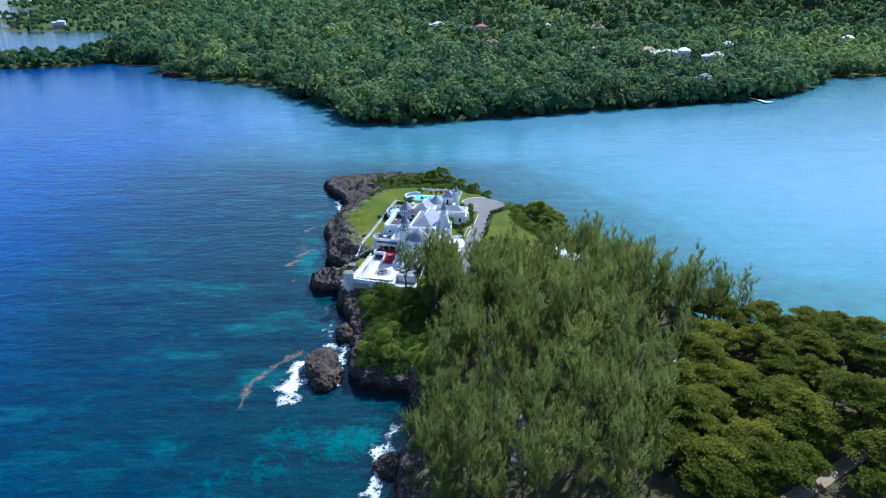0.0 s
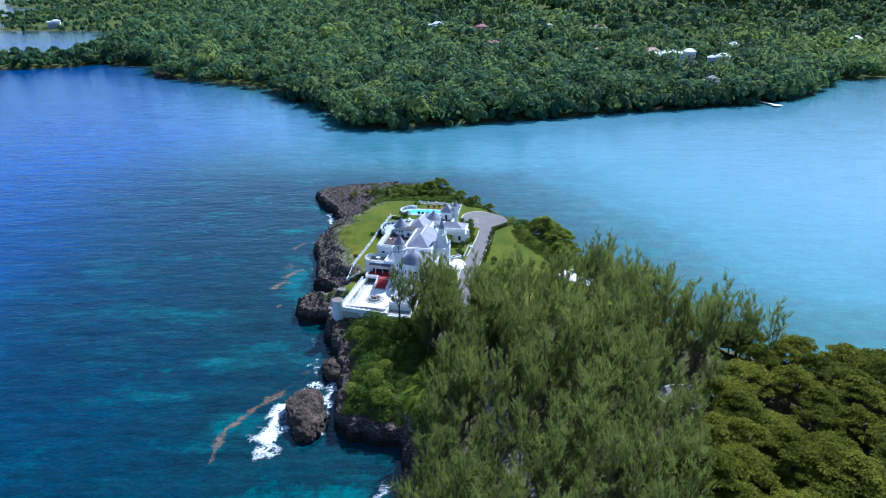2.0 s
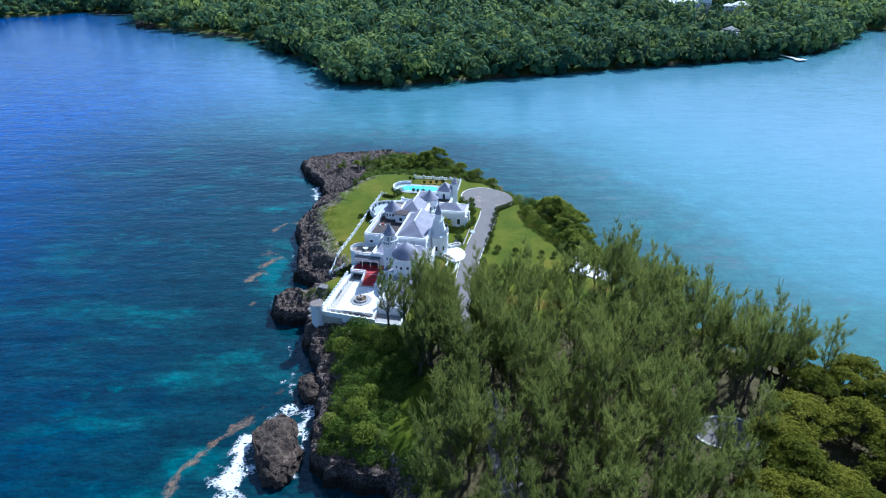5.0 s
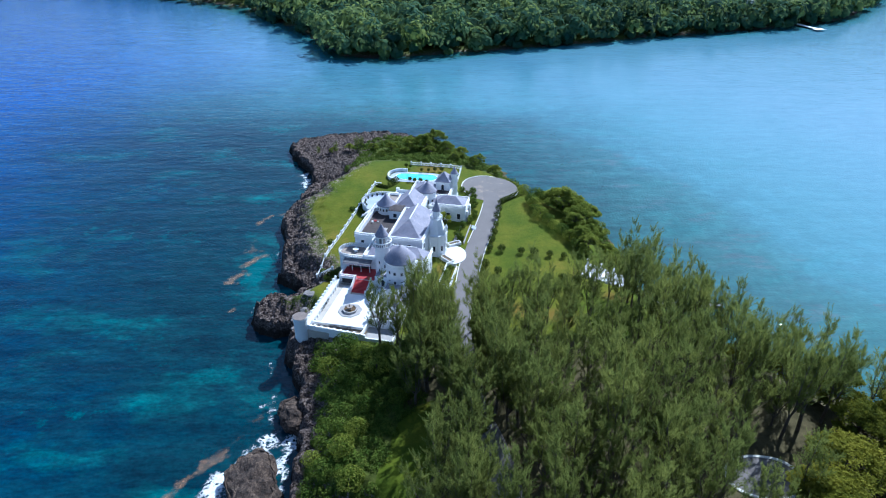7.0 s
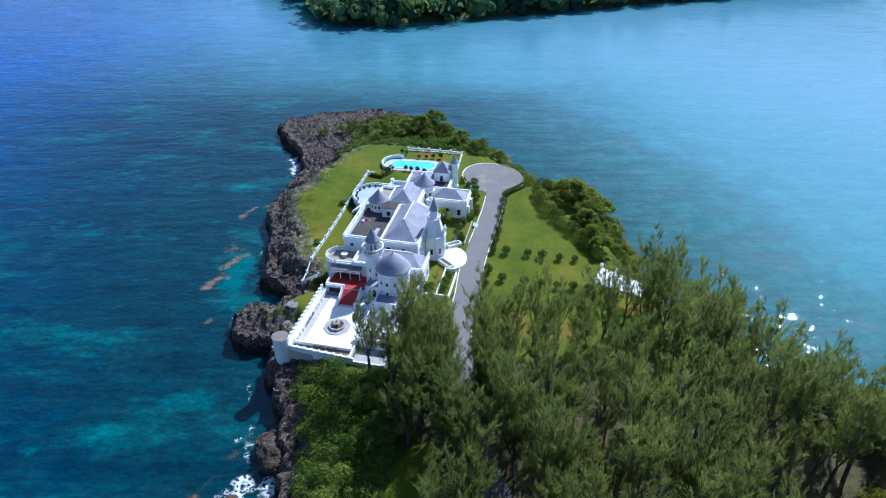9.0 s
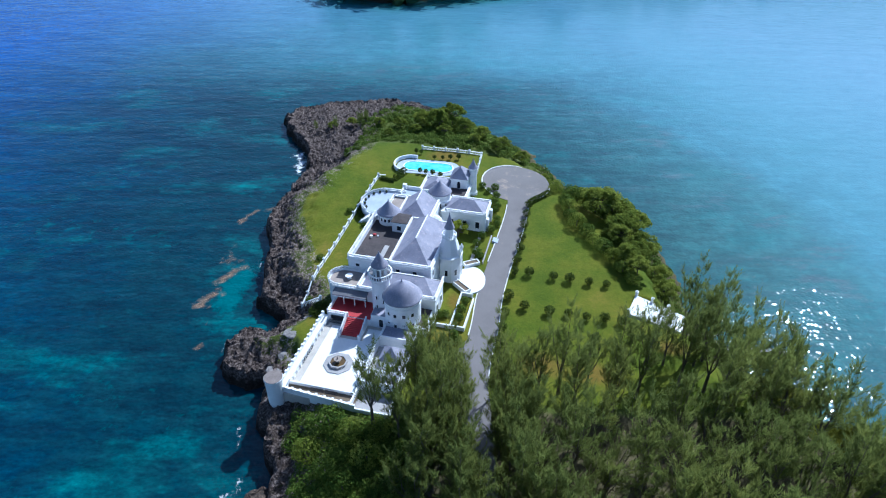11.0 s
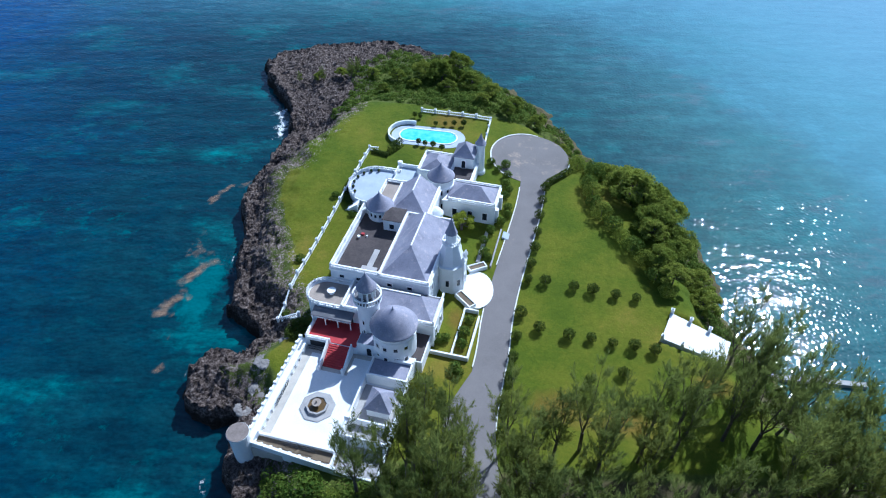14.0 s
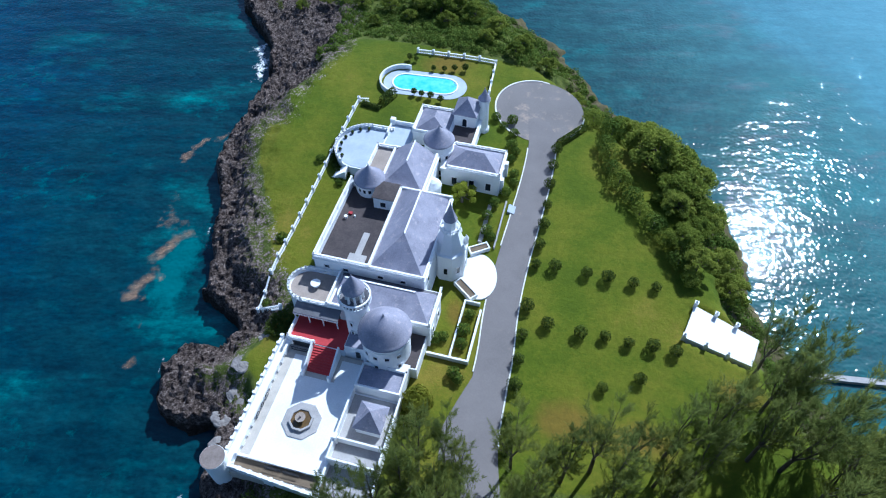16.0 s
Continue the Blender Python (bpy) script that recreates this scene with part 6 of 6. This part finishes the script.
def make_pool():
    u0, v0 = 2.9, 51.4
    g = ground_at(*(CASTLE @ Vector((u0, v0, 0))).xy)
    pool = thing("swimming_pool", "oval turquoise swimming pool with a white rim", "pool", at_castle(u0, v0, g, 4.0))

    def oval(hw, hl, n=12):
        pts = [(hl - hw + hw * math.cos(a), hw * math.sin(a)) for a in np.linspace(-math.pi / 2, math.pi / 2, n)]
        return pts + [(-x, -y) for x, y in pts]
    part("deck", Shape().prism(oval(4.0, 8.6), -0.6, 0.06), BLUE_PAVING, pool, "pale blue-grey pool deck")
    s = Shape()
    a, b = oval(2.75, 6.85), oval(2.45, 6.55)
    n = len(a)
    s.add([(x, y, z) for ring, z in ((a, 0.0), (a, 0.22), (b, 0.22), (b, 0.0)) for x, y in ring], [(k * n + i, k * n + (i + 1) % n, (k + 1) * n + (i + 1) % n, (k + 1) * n + i) for k in range(3) for i in range(n)])
    part("rim", s, TRIM, pool, "white pool rim")
    part("water", Shape().prism(oval(2.46, 6.56), 0.0, 0.13), POOL, pool, "clear turquoise pool water")
    wall = Shape()
    pts = [(0.1 - 5.0 + 4.3 * math.cos(t), 4.5 * math.sin(t)) for t in np.linspace(radians(75), radians(262), 22)]
    for (x0, y0), (x1, y1) in zip(pts, pts[1:]):
        d = Vector((x1 - x0, y1 - y0)).normalized()
        nn = Vector((-d.y, d.x)) * 0.16
        wall.prism([(x0 - nn.x, y0 - nn.y), (x1 - nn.x, y1 - nn.y), (x1 + nn.x, y1 + nn.y), (x0 + nn.x, y0 + nn.y)], -1.2, 1.05)
    part("curved_wall", wall, WHITE, pool, "curved white wall round the pool end")
    part("ladder", Shape().tube((6.2, 0.9, 0), (6.2, 0.9, 0.9), 0.04, 0.04).tube((6.2, 0.9, 0.9), (5.6, 0.9, 0.6), 0.04, 0.04).tube((6.2, 0.4, 0), (6.2, 0.4, 0.9), 0.04, 0.04).tube((6.2, 0.4, 0.9), (5.6, 0.4, 0.6), 0.04, 0.04), TRIM, pool, "white pool ladder")


def make_garden_walls():
    g = float(flat_height(3, 205))
    plaza = thing("forecourt", "rounded bright white forecourt beside the drive", "forecourt", pose(5.0, 212.2, 7.95), kind="structure")
    n = 28
    part("pavement", Shape().prism([(2.95 * math.cos(2 * math.pi * i / n), 4.5 * math.sin(2 * math.pi * i / n)) for i in range(n)], -0.4, 0.09), PAVING, plaza, "bright white paving")
    for (u0, v0, u1, v1) in ((21.4, 12.4, 24.2, 14.4), (20.9, 6.2, 24.2, 3.6)):
        d = math.degrees(math.atan2(v1 - v0, u1 - u0))
        length = math.hypot(u1 - u0, v1 - v0)
        w = thing("planter", "white walled planter with brown earth beside the forecourt", "planter", at_castle(u0, v0, 7.9, d))
        part("wall", Shape().box(0, length, -0.75, -0.55, -0.5, 0.8).box(0, length, 0.55, 0.75, -0.5, 0.8).box(0, 0.2, -0.55, 0.55, -0.5, 0.8).box(length - 0.2, length, -0.55, 0.55, -0.5, 0.8), TRIM, w)
        part("earth", Shape().box(0.2, length - 0.2, -0.55, 0.55, -0.5, 0.62), SOIL, w, "brown earth")
    s = Shape()
    for x0, x1, y0, y1 in ((19.6, 25.9, -7.75, -7.45), (25.6, 25.9, -7.45, 1.6), (22.9, 23.15, -7.45, 2.6), (22.9, 25.4, 2.6, 2.85)):
        s.box(x0, x1, y0, y1, -1.0, 0.75)
    part("garden_wall", s, WHITE, None, "low white garden wall beside the drive", at=at_castle(0, 0, 7.85))["kind"] = "structure"
    steps = thing("garden_steps", "pale stone steps down to the drive", "steps", at_castle(25.6, 23.4, 7.9, 0))
    for i in range(5):
        part("tread", Shape().box(0.1 + 0.42 * i, 0.52 + 0.42 * i, -0.9, 0.9, -0.4, 0.72 - 0.15 * i), BLUE_PAVING, steps)
    part("garden_path", Shape().box(22.2, 22.9, 15.0, 25.4, -0.4, 0.12).box(25.0, 25.25, 14.2, 25.0, -0.4, 0.35), GREY_STONE, None, "narrow stone garden path", at=at_castle(0, 0, 8.2))["kind"] = "structure"


def make_landing():
    """The white landing stage on the east shore."""
    land = thing("landing_terrace", "bright white paved landing terrace with small posts", "terrace", pose(37.2, 205.3, 7.95, 0, 0, -26.0))
    part("paving", Shape().add([(0, -3.3, -1.5), (10.4, -2.6, -2.6), (10.4, 2.4, -2.6), (0, 3.1, -1.5), (0, -3.3, 0.15), (10.4, -2.6, -1.0), (10.4, 2.4, -1.0), (0, 3.1, 0.15)],
                               [(3, 2, 1, 0), (4, 5, 6, 7), (0, 1, 5, 4), (1, 2, 6, 5), (2, 3, 7, 6), (3, 0, 4, 7)]), PAVING, land, "bright white paving")
    for i in range(3):
        for y in (-3.35 + 0.2 * i, 3.15 - 0.2 * i):
            x = 0.1 + 3.3 * i
            z = -0.11 * x + 0.05
            part("post", Shape().box(x - 0.25, x + 0.25, y - 0.25, y + 0.25, z - 0.6, z + 0.95).prism(rect(x - 0.32, x + 0.32, y - 0.32, y + 0.32), z + 0.95, z + 1.05).prism(rect(x - 0.2, x + 0.2, y - 0.2, y + 0.2), z + 1.05, z + 1.35, 0.2), TRIM, land)
    sea_wall = part("sea_wall", Shape().box(-9, 9, -0.5, 0.5, -3, 0.7), GREY_STONE, None, "grey stone sea wall on the shore", at=pose(62.5, 200.6, 0, 0, 0, -4))
    sea_wall["kind"] = "structure"
    part("beach", strip([Vector((50, 203)), Vector((54, 199)), Vector((58, 194)), Vector((63, 188))], -2.0, 2.0, -9, -6.6), SAND, None, "strip of pale sand on the shore")["kind"] = "structure"


def make_tracks():
    """Sandy tracks among the trees."""
    part("sand_track", strip(smooth_line([(52, 84), (65, 92), (75, 98.5), (84, 104), (96, 110), (115, 116)], 8), -1.4, 1.4, -0.5, 0.12), DIRT, None, "brown dirt track beside the trees")["kind"] = "structure"
    ring = [Vector((54.5 + 6.2 * math.cos(a), 140.5 + 4.6 * math.sin(a))) for a in np.linspace(0, 2 * math.pi, 41)]
    s = Shape()
    n = len(ring) - 1
    s.add([(p.x, p.y, ground_at(p.x, p.y) + 0.10) for p in ring[:-1]] + [(54.5, 140.5, ground_at(54.5, 140.5) + 0.12)] + [(p.x, p.y, ground_at(p.x, p.y) - 0.4) for p in ring[:-1]],
          [(i, (i + 1) % n, n) for i in range(n)] + [((i + 1) % n, i, n + 1 + i, n + 1 + (i + 1) % n) for i in range(n)])
    part("road", s, ASPHALT, None, "round grey asphalt place among the trees")["kind"] = "structure"
    part("kerb", strip(ring, -0.35, 0.15, -0.3, 0.22), KERB, None, "white kerb round the place among the trees")["kind"] = "structure"


def boulder(name, label, x, y, z, size, seed, turn=0.0, material=ROCK, rugged=1.0):
    bm = bmesh.new()
    bmesh.ops.create_icosphere(bm, subdivisions=5, radius=1.0)
    for v in bm.verts:
        p = Vector((v.co.x * size[0], v.co.y * size[1], v.co.z * size[2]))
        n = v.co.normalized()
        a = noise.fractal(p * 0.28 + Vector((seed, 0, 0)), 1.0, 2.0, 5) * 1.2 + noise.ridged_multi_fractal(p * 0.6 + Vector((0, seed, 0)), 0.9, 2.1, 5, 1.0, 2.0) * 0.38 - 0.4
        a *= rugged
        flat = 0.82 if v.co.z > 0.55 else 1.0
        v.co = Vector((p.x, p.y, p.z * flat)) + Vector((n.x, n.y, n.z * 0.6)) * a
    me = bpy.data.meshes.new(name)
    bm.to_mesh(me)
    bm.free()
    ob = part(name, me, material, None, label, at=pose(x, y, z, 0, 0, turn))
    return tagged(ob, category="rock")


def make_rocks():
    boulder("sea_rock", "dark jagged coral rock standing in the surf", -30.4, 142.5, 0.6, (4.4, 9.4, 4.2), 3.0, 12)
    boulder("sea_rock", "small dark rock at the foot of the shore", -11.0, 106.5, 0.0, (2.8, 3.6, 2.6), 14.0, 30)
    boulder("sea_rock", "far dark sea stack off the wooded shore", -303, 738, 1.0, (7, 6, 6), 25.0, 0)
    boulder("sea_rock", "far dark sea stack off the wooded shore", -290, 726, 0.5, (4, 4, 4), 29.0, 0)
    boulder("sea_rock", "dark rock below the cliff", -26.5, 160.5, 0.4, (3.0, 4.4, 3.6), 21.0, 15)
    for i, (x, y, a, b) in enumerate(((-27.1, 199.6, 1.4, 1.1), (-29.3, 195.2, 2.2, 1.5), (-30.0, 191.2, 1.7, 2.0), (-31.2, 187.6, 1.3, 1.9), (-30.6, 183.5, 1.2, 1.6))):
        boulder("limestone_slab", "flat pale grey limestone slab in the grass", x, y, ground_at(x, y) - 0.32, (a * 0.9, b * 0.9, 0.42), 31.0 + 3 * i, 20 * i, PALE_STONE, 0.55)


def floating(name, label, category, material, lines, cell, z):
    """One broken layer that floats on the water along short lines: (x0, y0, x1, y1, half width, fullness)."""
    xs = np.arange(min(min(q[0], q[2]) - 2.4 * q[4] for q in lines), max(max(q[0], q[2]) + 2.4 * q[4] for q in lines), cell)
    ys = np.arange(min(min(q[1], q[3]) - 2.4 * q[4] for q in lines), max(max(q[1], q[3]) + 2.4 * q[4] for q in lines), cell)
    gx, gy = (g.ravel() for g in np.meshgrid(xs, ys))
    wx, wy = rough_field(gx, gy, 2.6, 61, 3), rough_field(gx, gy, 2.6, 62, 3)
    amount = np.full(len(gx), -9.0)
    for x0, y0, x1, y1, w, full in lines:
        dx, dy = x1 - x0, y1 - y0
        px, py = gx + wx * w * 1.5, gy + wy * w * 1.5
        t = np.clip(((px - x0) * dx + (py - y0) * dy) / (dx * dx + dy * dy + 1e-6), 0, 1)
        amount = np.maximum(amount, full - 0.6 * np.hypot(px - x0 - t * dx, py - y0 - t * dy) / w)
    f = grid_faces(len(xs), len(ys))
    f = f[(amount[f] > -0.9).any(1)]
    used, f = np.unique(f, return_inverse=True)
    verts = np.stack([gx, gy, np.full(len(gx), z)], -1)[used]
    ob = part(name, arrays(name, verts, f.reshape(-1, 4), amount=amount[used]), material, None, label)
    return tagged(ob, category=category, kind="stuff")


def make_drift():
    floating("seaweed", "brown drifts of floating seaweed", "seaweed", SEAWEED, [(-55.3, 245.6, -51.8, 250.5, 1.3, 0.97), (-51.8, 250.5, -48.9, 252.5, 1.16, 0.77), (-55.6, 237.5, -54.0, 231, 2.32, 0.47), (-54.4, 231.8, -50.9, 226.6, 2.75, 0.6), (-47.6, 225.6, -51, 223.2, 1.3, 0.82), (-51, 223.2, -53.7, 219, 1.3, 0.97), (-52.3, 215.1, -54.6, 211.3, 1.45, 1.04), (-53.7, 219, -52.3, 215.1, 1.7, 0.62), (-55.4, 238, -55.2, 245, 2.4, 0.42), (-51.5, 226, -53.5, 221, 2.6, 0.5), (-53, 232, -55.5, 238, 2.6, 0.5), (-50.5, 208, -51.5, 204, 2.17, 0.45), (-49.9, 199.5, -49.8, 198, 1.01, 0.92), (-47, 127, -48.4, 137, 1.01, 0.92), (-48, 137, -45, 142.5, 1.16, 1.07), (-45, 143, -38, 153, 1.16, 0.92), (-38, 153, -34, 163, 1.74, 0.47), (-36, 160, -38, 182, 2.9, 0.37)], 0.5, 0.03)
    floating("surf_foam", "white surf foam round the rocks", "foam", FOAM, [(-37.8, 136, -36.0, 147, 2.2, 1.25), (-36.5, 129, -38, 138, 2.6, 1.05), (-40, 134, -38.5, 145, 2.0, 0.75), (-36, 148, -31, 155, 1.8, 1.0), (-33, 152, -27, 156, 2.4, 0.9), (-27, 148, -26, 156, 1.4, 1.0), (-25.9, 136, -25.6, 148, 0.7, 1.0), (-13.5, 99, -13, 113, 1.6, 1.15), (-12, 113, -10.5, 121, 1.3, 0.95),
             (-46.0, 272, -47.6, 284, 1.5, 0.95), (-48.5, 274, -50, 283, 1.8, 0.5), (-34.5, 173, -35.2, 179, 1.0, 0.6), (-46.5, 244, -48, 249, 0.6, 0.6), (-31, 157, -34, 168, 2.2, 0.62), (-44.5, 222, -45, 227, 0.5, 0.7), (-45, 196, -44.5, 202, 0.5, 0.6)], 0.5, 0.16)
    floating("surf_foam", "far white line of surf off the wooded coast", "foam", FOAM, [(-395, 838, -352, 832, 2.5, 1.1), (-345, 822, -330, 812, 2.0, 1.0)], 1.5, 0.16)


def make_bushes():
    """Rounded bushes on the slope below the court."""
    lab = "rounded olive-green bush on open ground"
    spots = [(-18, 172.5, 2.6), (-21, 168, 2.2), (-24, 171, 1.8), (-14.5, 170.5, 2.2), (-14, 161, 2.0), (-11, 166, 2.5), (-17, 163.5, 1.9), (-20.5, 145, 1.6), (-18, 141.5, 1.9), (-15, 145, 2.2), (-20, 138.5, 1.7), (-13, 149.5, 2.0), (-16.5, 151, 1.8), (-13, 139, 2.3), (-19, 148.5, 1.5), (-9.5, 171, 1.9), (-12, 155.5, 1.8), (-6.5, 158, 1.7)]
    protos = [plant("bush", shrub_meshes(71 + i, 1.0, 1.5, 900, 0.075), (SCRUB, SHORE_LEAVES)[i], lab, "bush", on_land(spots[i][0], spots[i][1]), "bushes on the slope", ("stem", "foliage")) for i in range(2)]
    for ob, (x, y, s) in zip(protos, spots):
        ob.scale = (s, s, s)
    edge = [(28.2, 243, 1.9), (28.8, 240, 2.1), (28.8, 236.6, 1.7), (29.8, 233.4, 2.2), (31.6, 229.8, 1.9), (32.6, 226.6, 1.7), (34.4, 223.6, 2.0), (36, 220.4, 1.8), (30.5, 248, 2.4), (27, 251, 2.0), (37.4, 216.2, 1.9), (38.6, 212.4, 1.6)]
    put_copies(protos, [(x, y, 67.0 * i, s) for i, (x, y, s) in enumerate(spots[2:] + edge)])


make_bushes()
make_shrubs()
make_fences()
make_pool()
make_garden_walls()
make_landing()
make_rocks()
make_tracks()
make_drift()


# ---- houses and a jetty across the bay ----
def house(x, y, width, depth, height, wall_mat, roof_mat, turn, label, wings=1):
    """A house on the slope: a main block, a lower wing or two, pitched roofs, windows and a veranda on posts."""
    z = float(far_height(np.array([float(x)]), np.array([float(y)]))[0][0])
    h = thing("house", label, "house", pose(x, y, z + 8.0, 0, 0, turn), "houses across the bay")

    def block(cx, cy, w, d, low, top, pitch):
        body = part("wall", Shape().box(cx - w, cx + w, cy - d, cy + d, low, top), wall_mat, h)
        part("roof", Shape().hip(cx - w - 0.9, cx + w + 0.9, cy - d - 0.9, cy + d + 0.9, top, top + d * pitch, d * 0.9, d * 0.9, "x" if w >= d else "y", 0.35), roof_mat, h)
        n = max(2, int(w / 1.9))
        for level in ((1.0, 4.2) if top > 5.8 else (1.0,)):
            for i in range(n):
                x0 = cx - w + (i + 0.5) * 2 * w / n
                part("window", Shape().box(x0 - 0.75, x0 + 0.75, cy - d - 0.12, cy - d + 0.1, level, level + 1.7), TRIM, body)
                part("pane", Shape().box(x0 - 0.6, x0 + 0.6, cy - d - 0.16, cy - d, level + 0.15, level + 1.55), GLASS, body)
    w, d = width * 0.5, depth * 0.5
    main = w * (0.62 if wings else 1.0)
    block(w - main, 0, main, d, -12.0, height, 0.62)
    if wings:
        block(-w + (w - main), -d * 0.25, w - main, d * 0.8, -12.0, height * 0.72, 0.55)
    part("veranda_floor", Shape().box(-w * 0.8, w * 0.9, -d - 3.0, -d - 0.2, -10.0, 0.1), GREY_STONE, h, "grey veranda floor")
    part("veranda_roof", Shape().add([(-w * 0.2, -d - 3.2, 2.9), (w * 0.95, -d - 3.2, 2.9), (w * 0.95, -d - 0.1, 3.6), (-w * 0.2, -d - 0.1, 3.6), (-w * 0.2, -d - 3.2, 2.7), (w * 0.95, -d - 3.2, 2.7), (w * 0.95, -d - 0.1, 3.4), (-w * 0.2, -d - 0.1, 3.4)],
                                     [(0, 1, 2, 3), (7, 6, 5, 4), (0, 4, 5, 1), (1, 5, 6, 2), (2, 6, 7, 3), (3, 7, 4, 0)]), roof_mat, h)
    for i in range(5):
        u = -w * 0.18 + i * w * 0.275
        part("veranda_post", Shape().box(u - 0.15, u + 0.15, -d - 3.1, -d - 2.8, 0.1, 2.75), TRIM, h)


def make_far_houses():
    house(238, 742, 32, 12, 6.2, WALL_BLUE, ROOF_WHITE, -6, "large pale blue house with a white roof among trees")
    house(226, 764, 24, 11, 6.5, WHITE, ROOF_RED, 12, "white house with a dull red roof among trees")
    house(270, 770, 20, 10, 5.5, WHITE, ROOF_WHITE, -10, "white house with a pale roof on the slope")
    house(298, 747, 22, 11, 4.5, WHITE, ROOF_WHITE, -18, "white villa with a pale hipped roof")
    house(212, 972, 32, 12, 5.5, WHITE, ROOF_RED, -5, "white hillside house with a red roof")
    house(50, 985, 24, 11, 5.0, WALL_PINK, ROOF_RED, 4, "pink house on the wooded slope")
    house(-12, 1058, 26, 12, 5.0, WALL_BLUE, ROOF_WHITE, 8, "pale blue house on the wooded slope")
    house(55, 833, 24, 10, 5.0, WALL_BLUE, ROOF_RED, -3, "blue house half hidden by trees")
    house(174, 795, 16, 9, 4.8, WHITE, ROOF_RED, 10, "small white house with a red roof")
    house(350, 846, 20, 11, 6.0, WHITE, ROOF_WHITE, -20, "white house at the edge of the wood")
    house(236, 606, 12, 9, 4.5, WHITE, GREY_STONE, 14, "small beach house with a grey roof")
    house(146, 985, 16, 10, 6.0, WHITE, ROOF_WHITE, 0, "small white house on the slope")
    house(-80, 995, 14, 9, 6.0, WHITE, ROOF_WHITE, 12, "white cottage among trees")
    house(-174, 935, 12, 8, 5.5, WHITE, ROOF_WHITE, -12, "white cottage deep in the wood")
    house(-331, 1300, 18, 10, 6.0, WHITE, ROOF_WHITE, 5, "far white house on the ridge")
    house(-855, 1530, 26, 12, 6.0, WHITE, ROOF_WHITE, 20, "far white house beside the inlet")
    house(552, 937, 22, 12, 5.5, WHITE, ROOF_WHITE, -24, "white house beside the mangroves")
    jetty = thing("jetty", "pale wooden jetty on posts in the bay", "jetty", pose(268, 572, 0, 0, 0, -74))
    part("deck", Shape().box(-9, 16, -1.6, 1.6, 1.0, 1.3).box(16, 21, -4.0, 4.0, 1.0, 1.3), ROOF_WHITE, jetty)
    for i in range(7):
        for y in (-1.2, 1.2):
            part("post", Shape().lathe(-8 + 4 * i, y, [(0.22, -2.0), (0.2, 1.0)], 8), BARK, jetty)


make_far_houses()
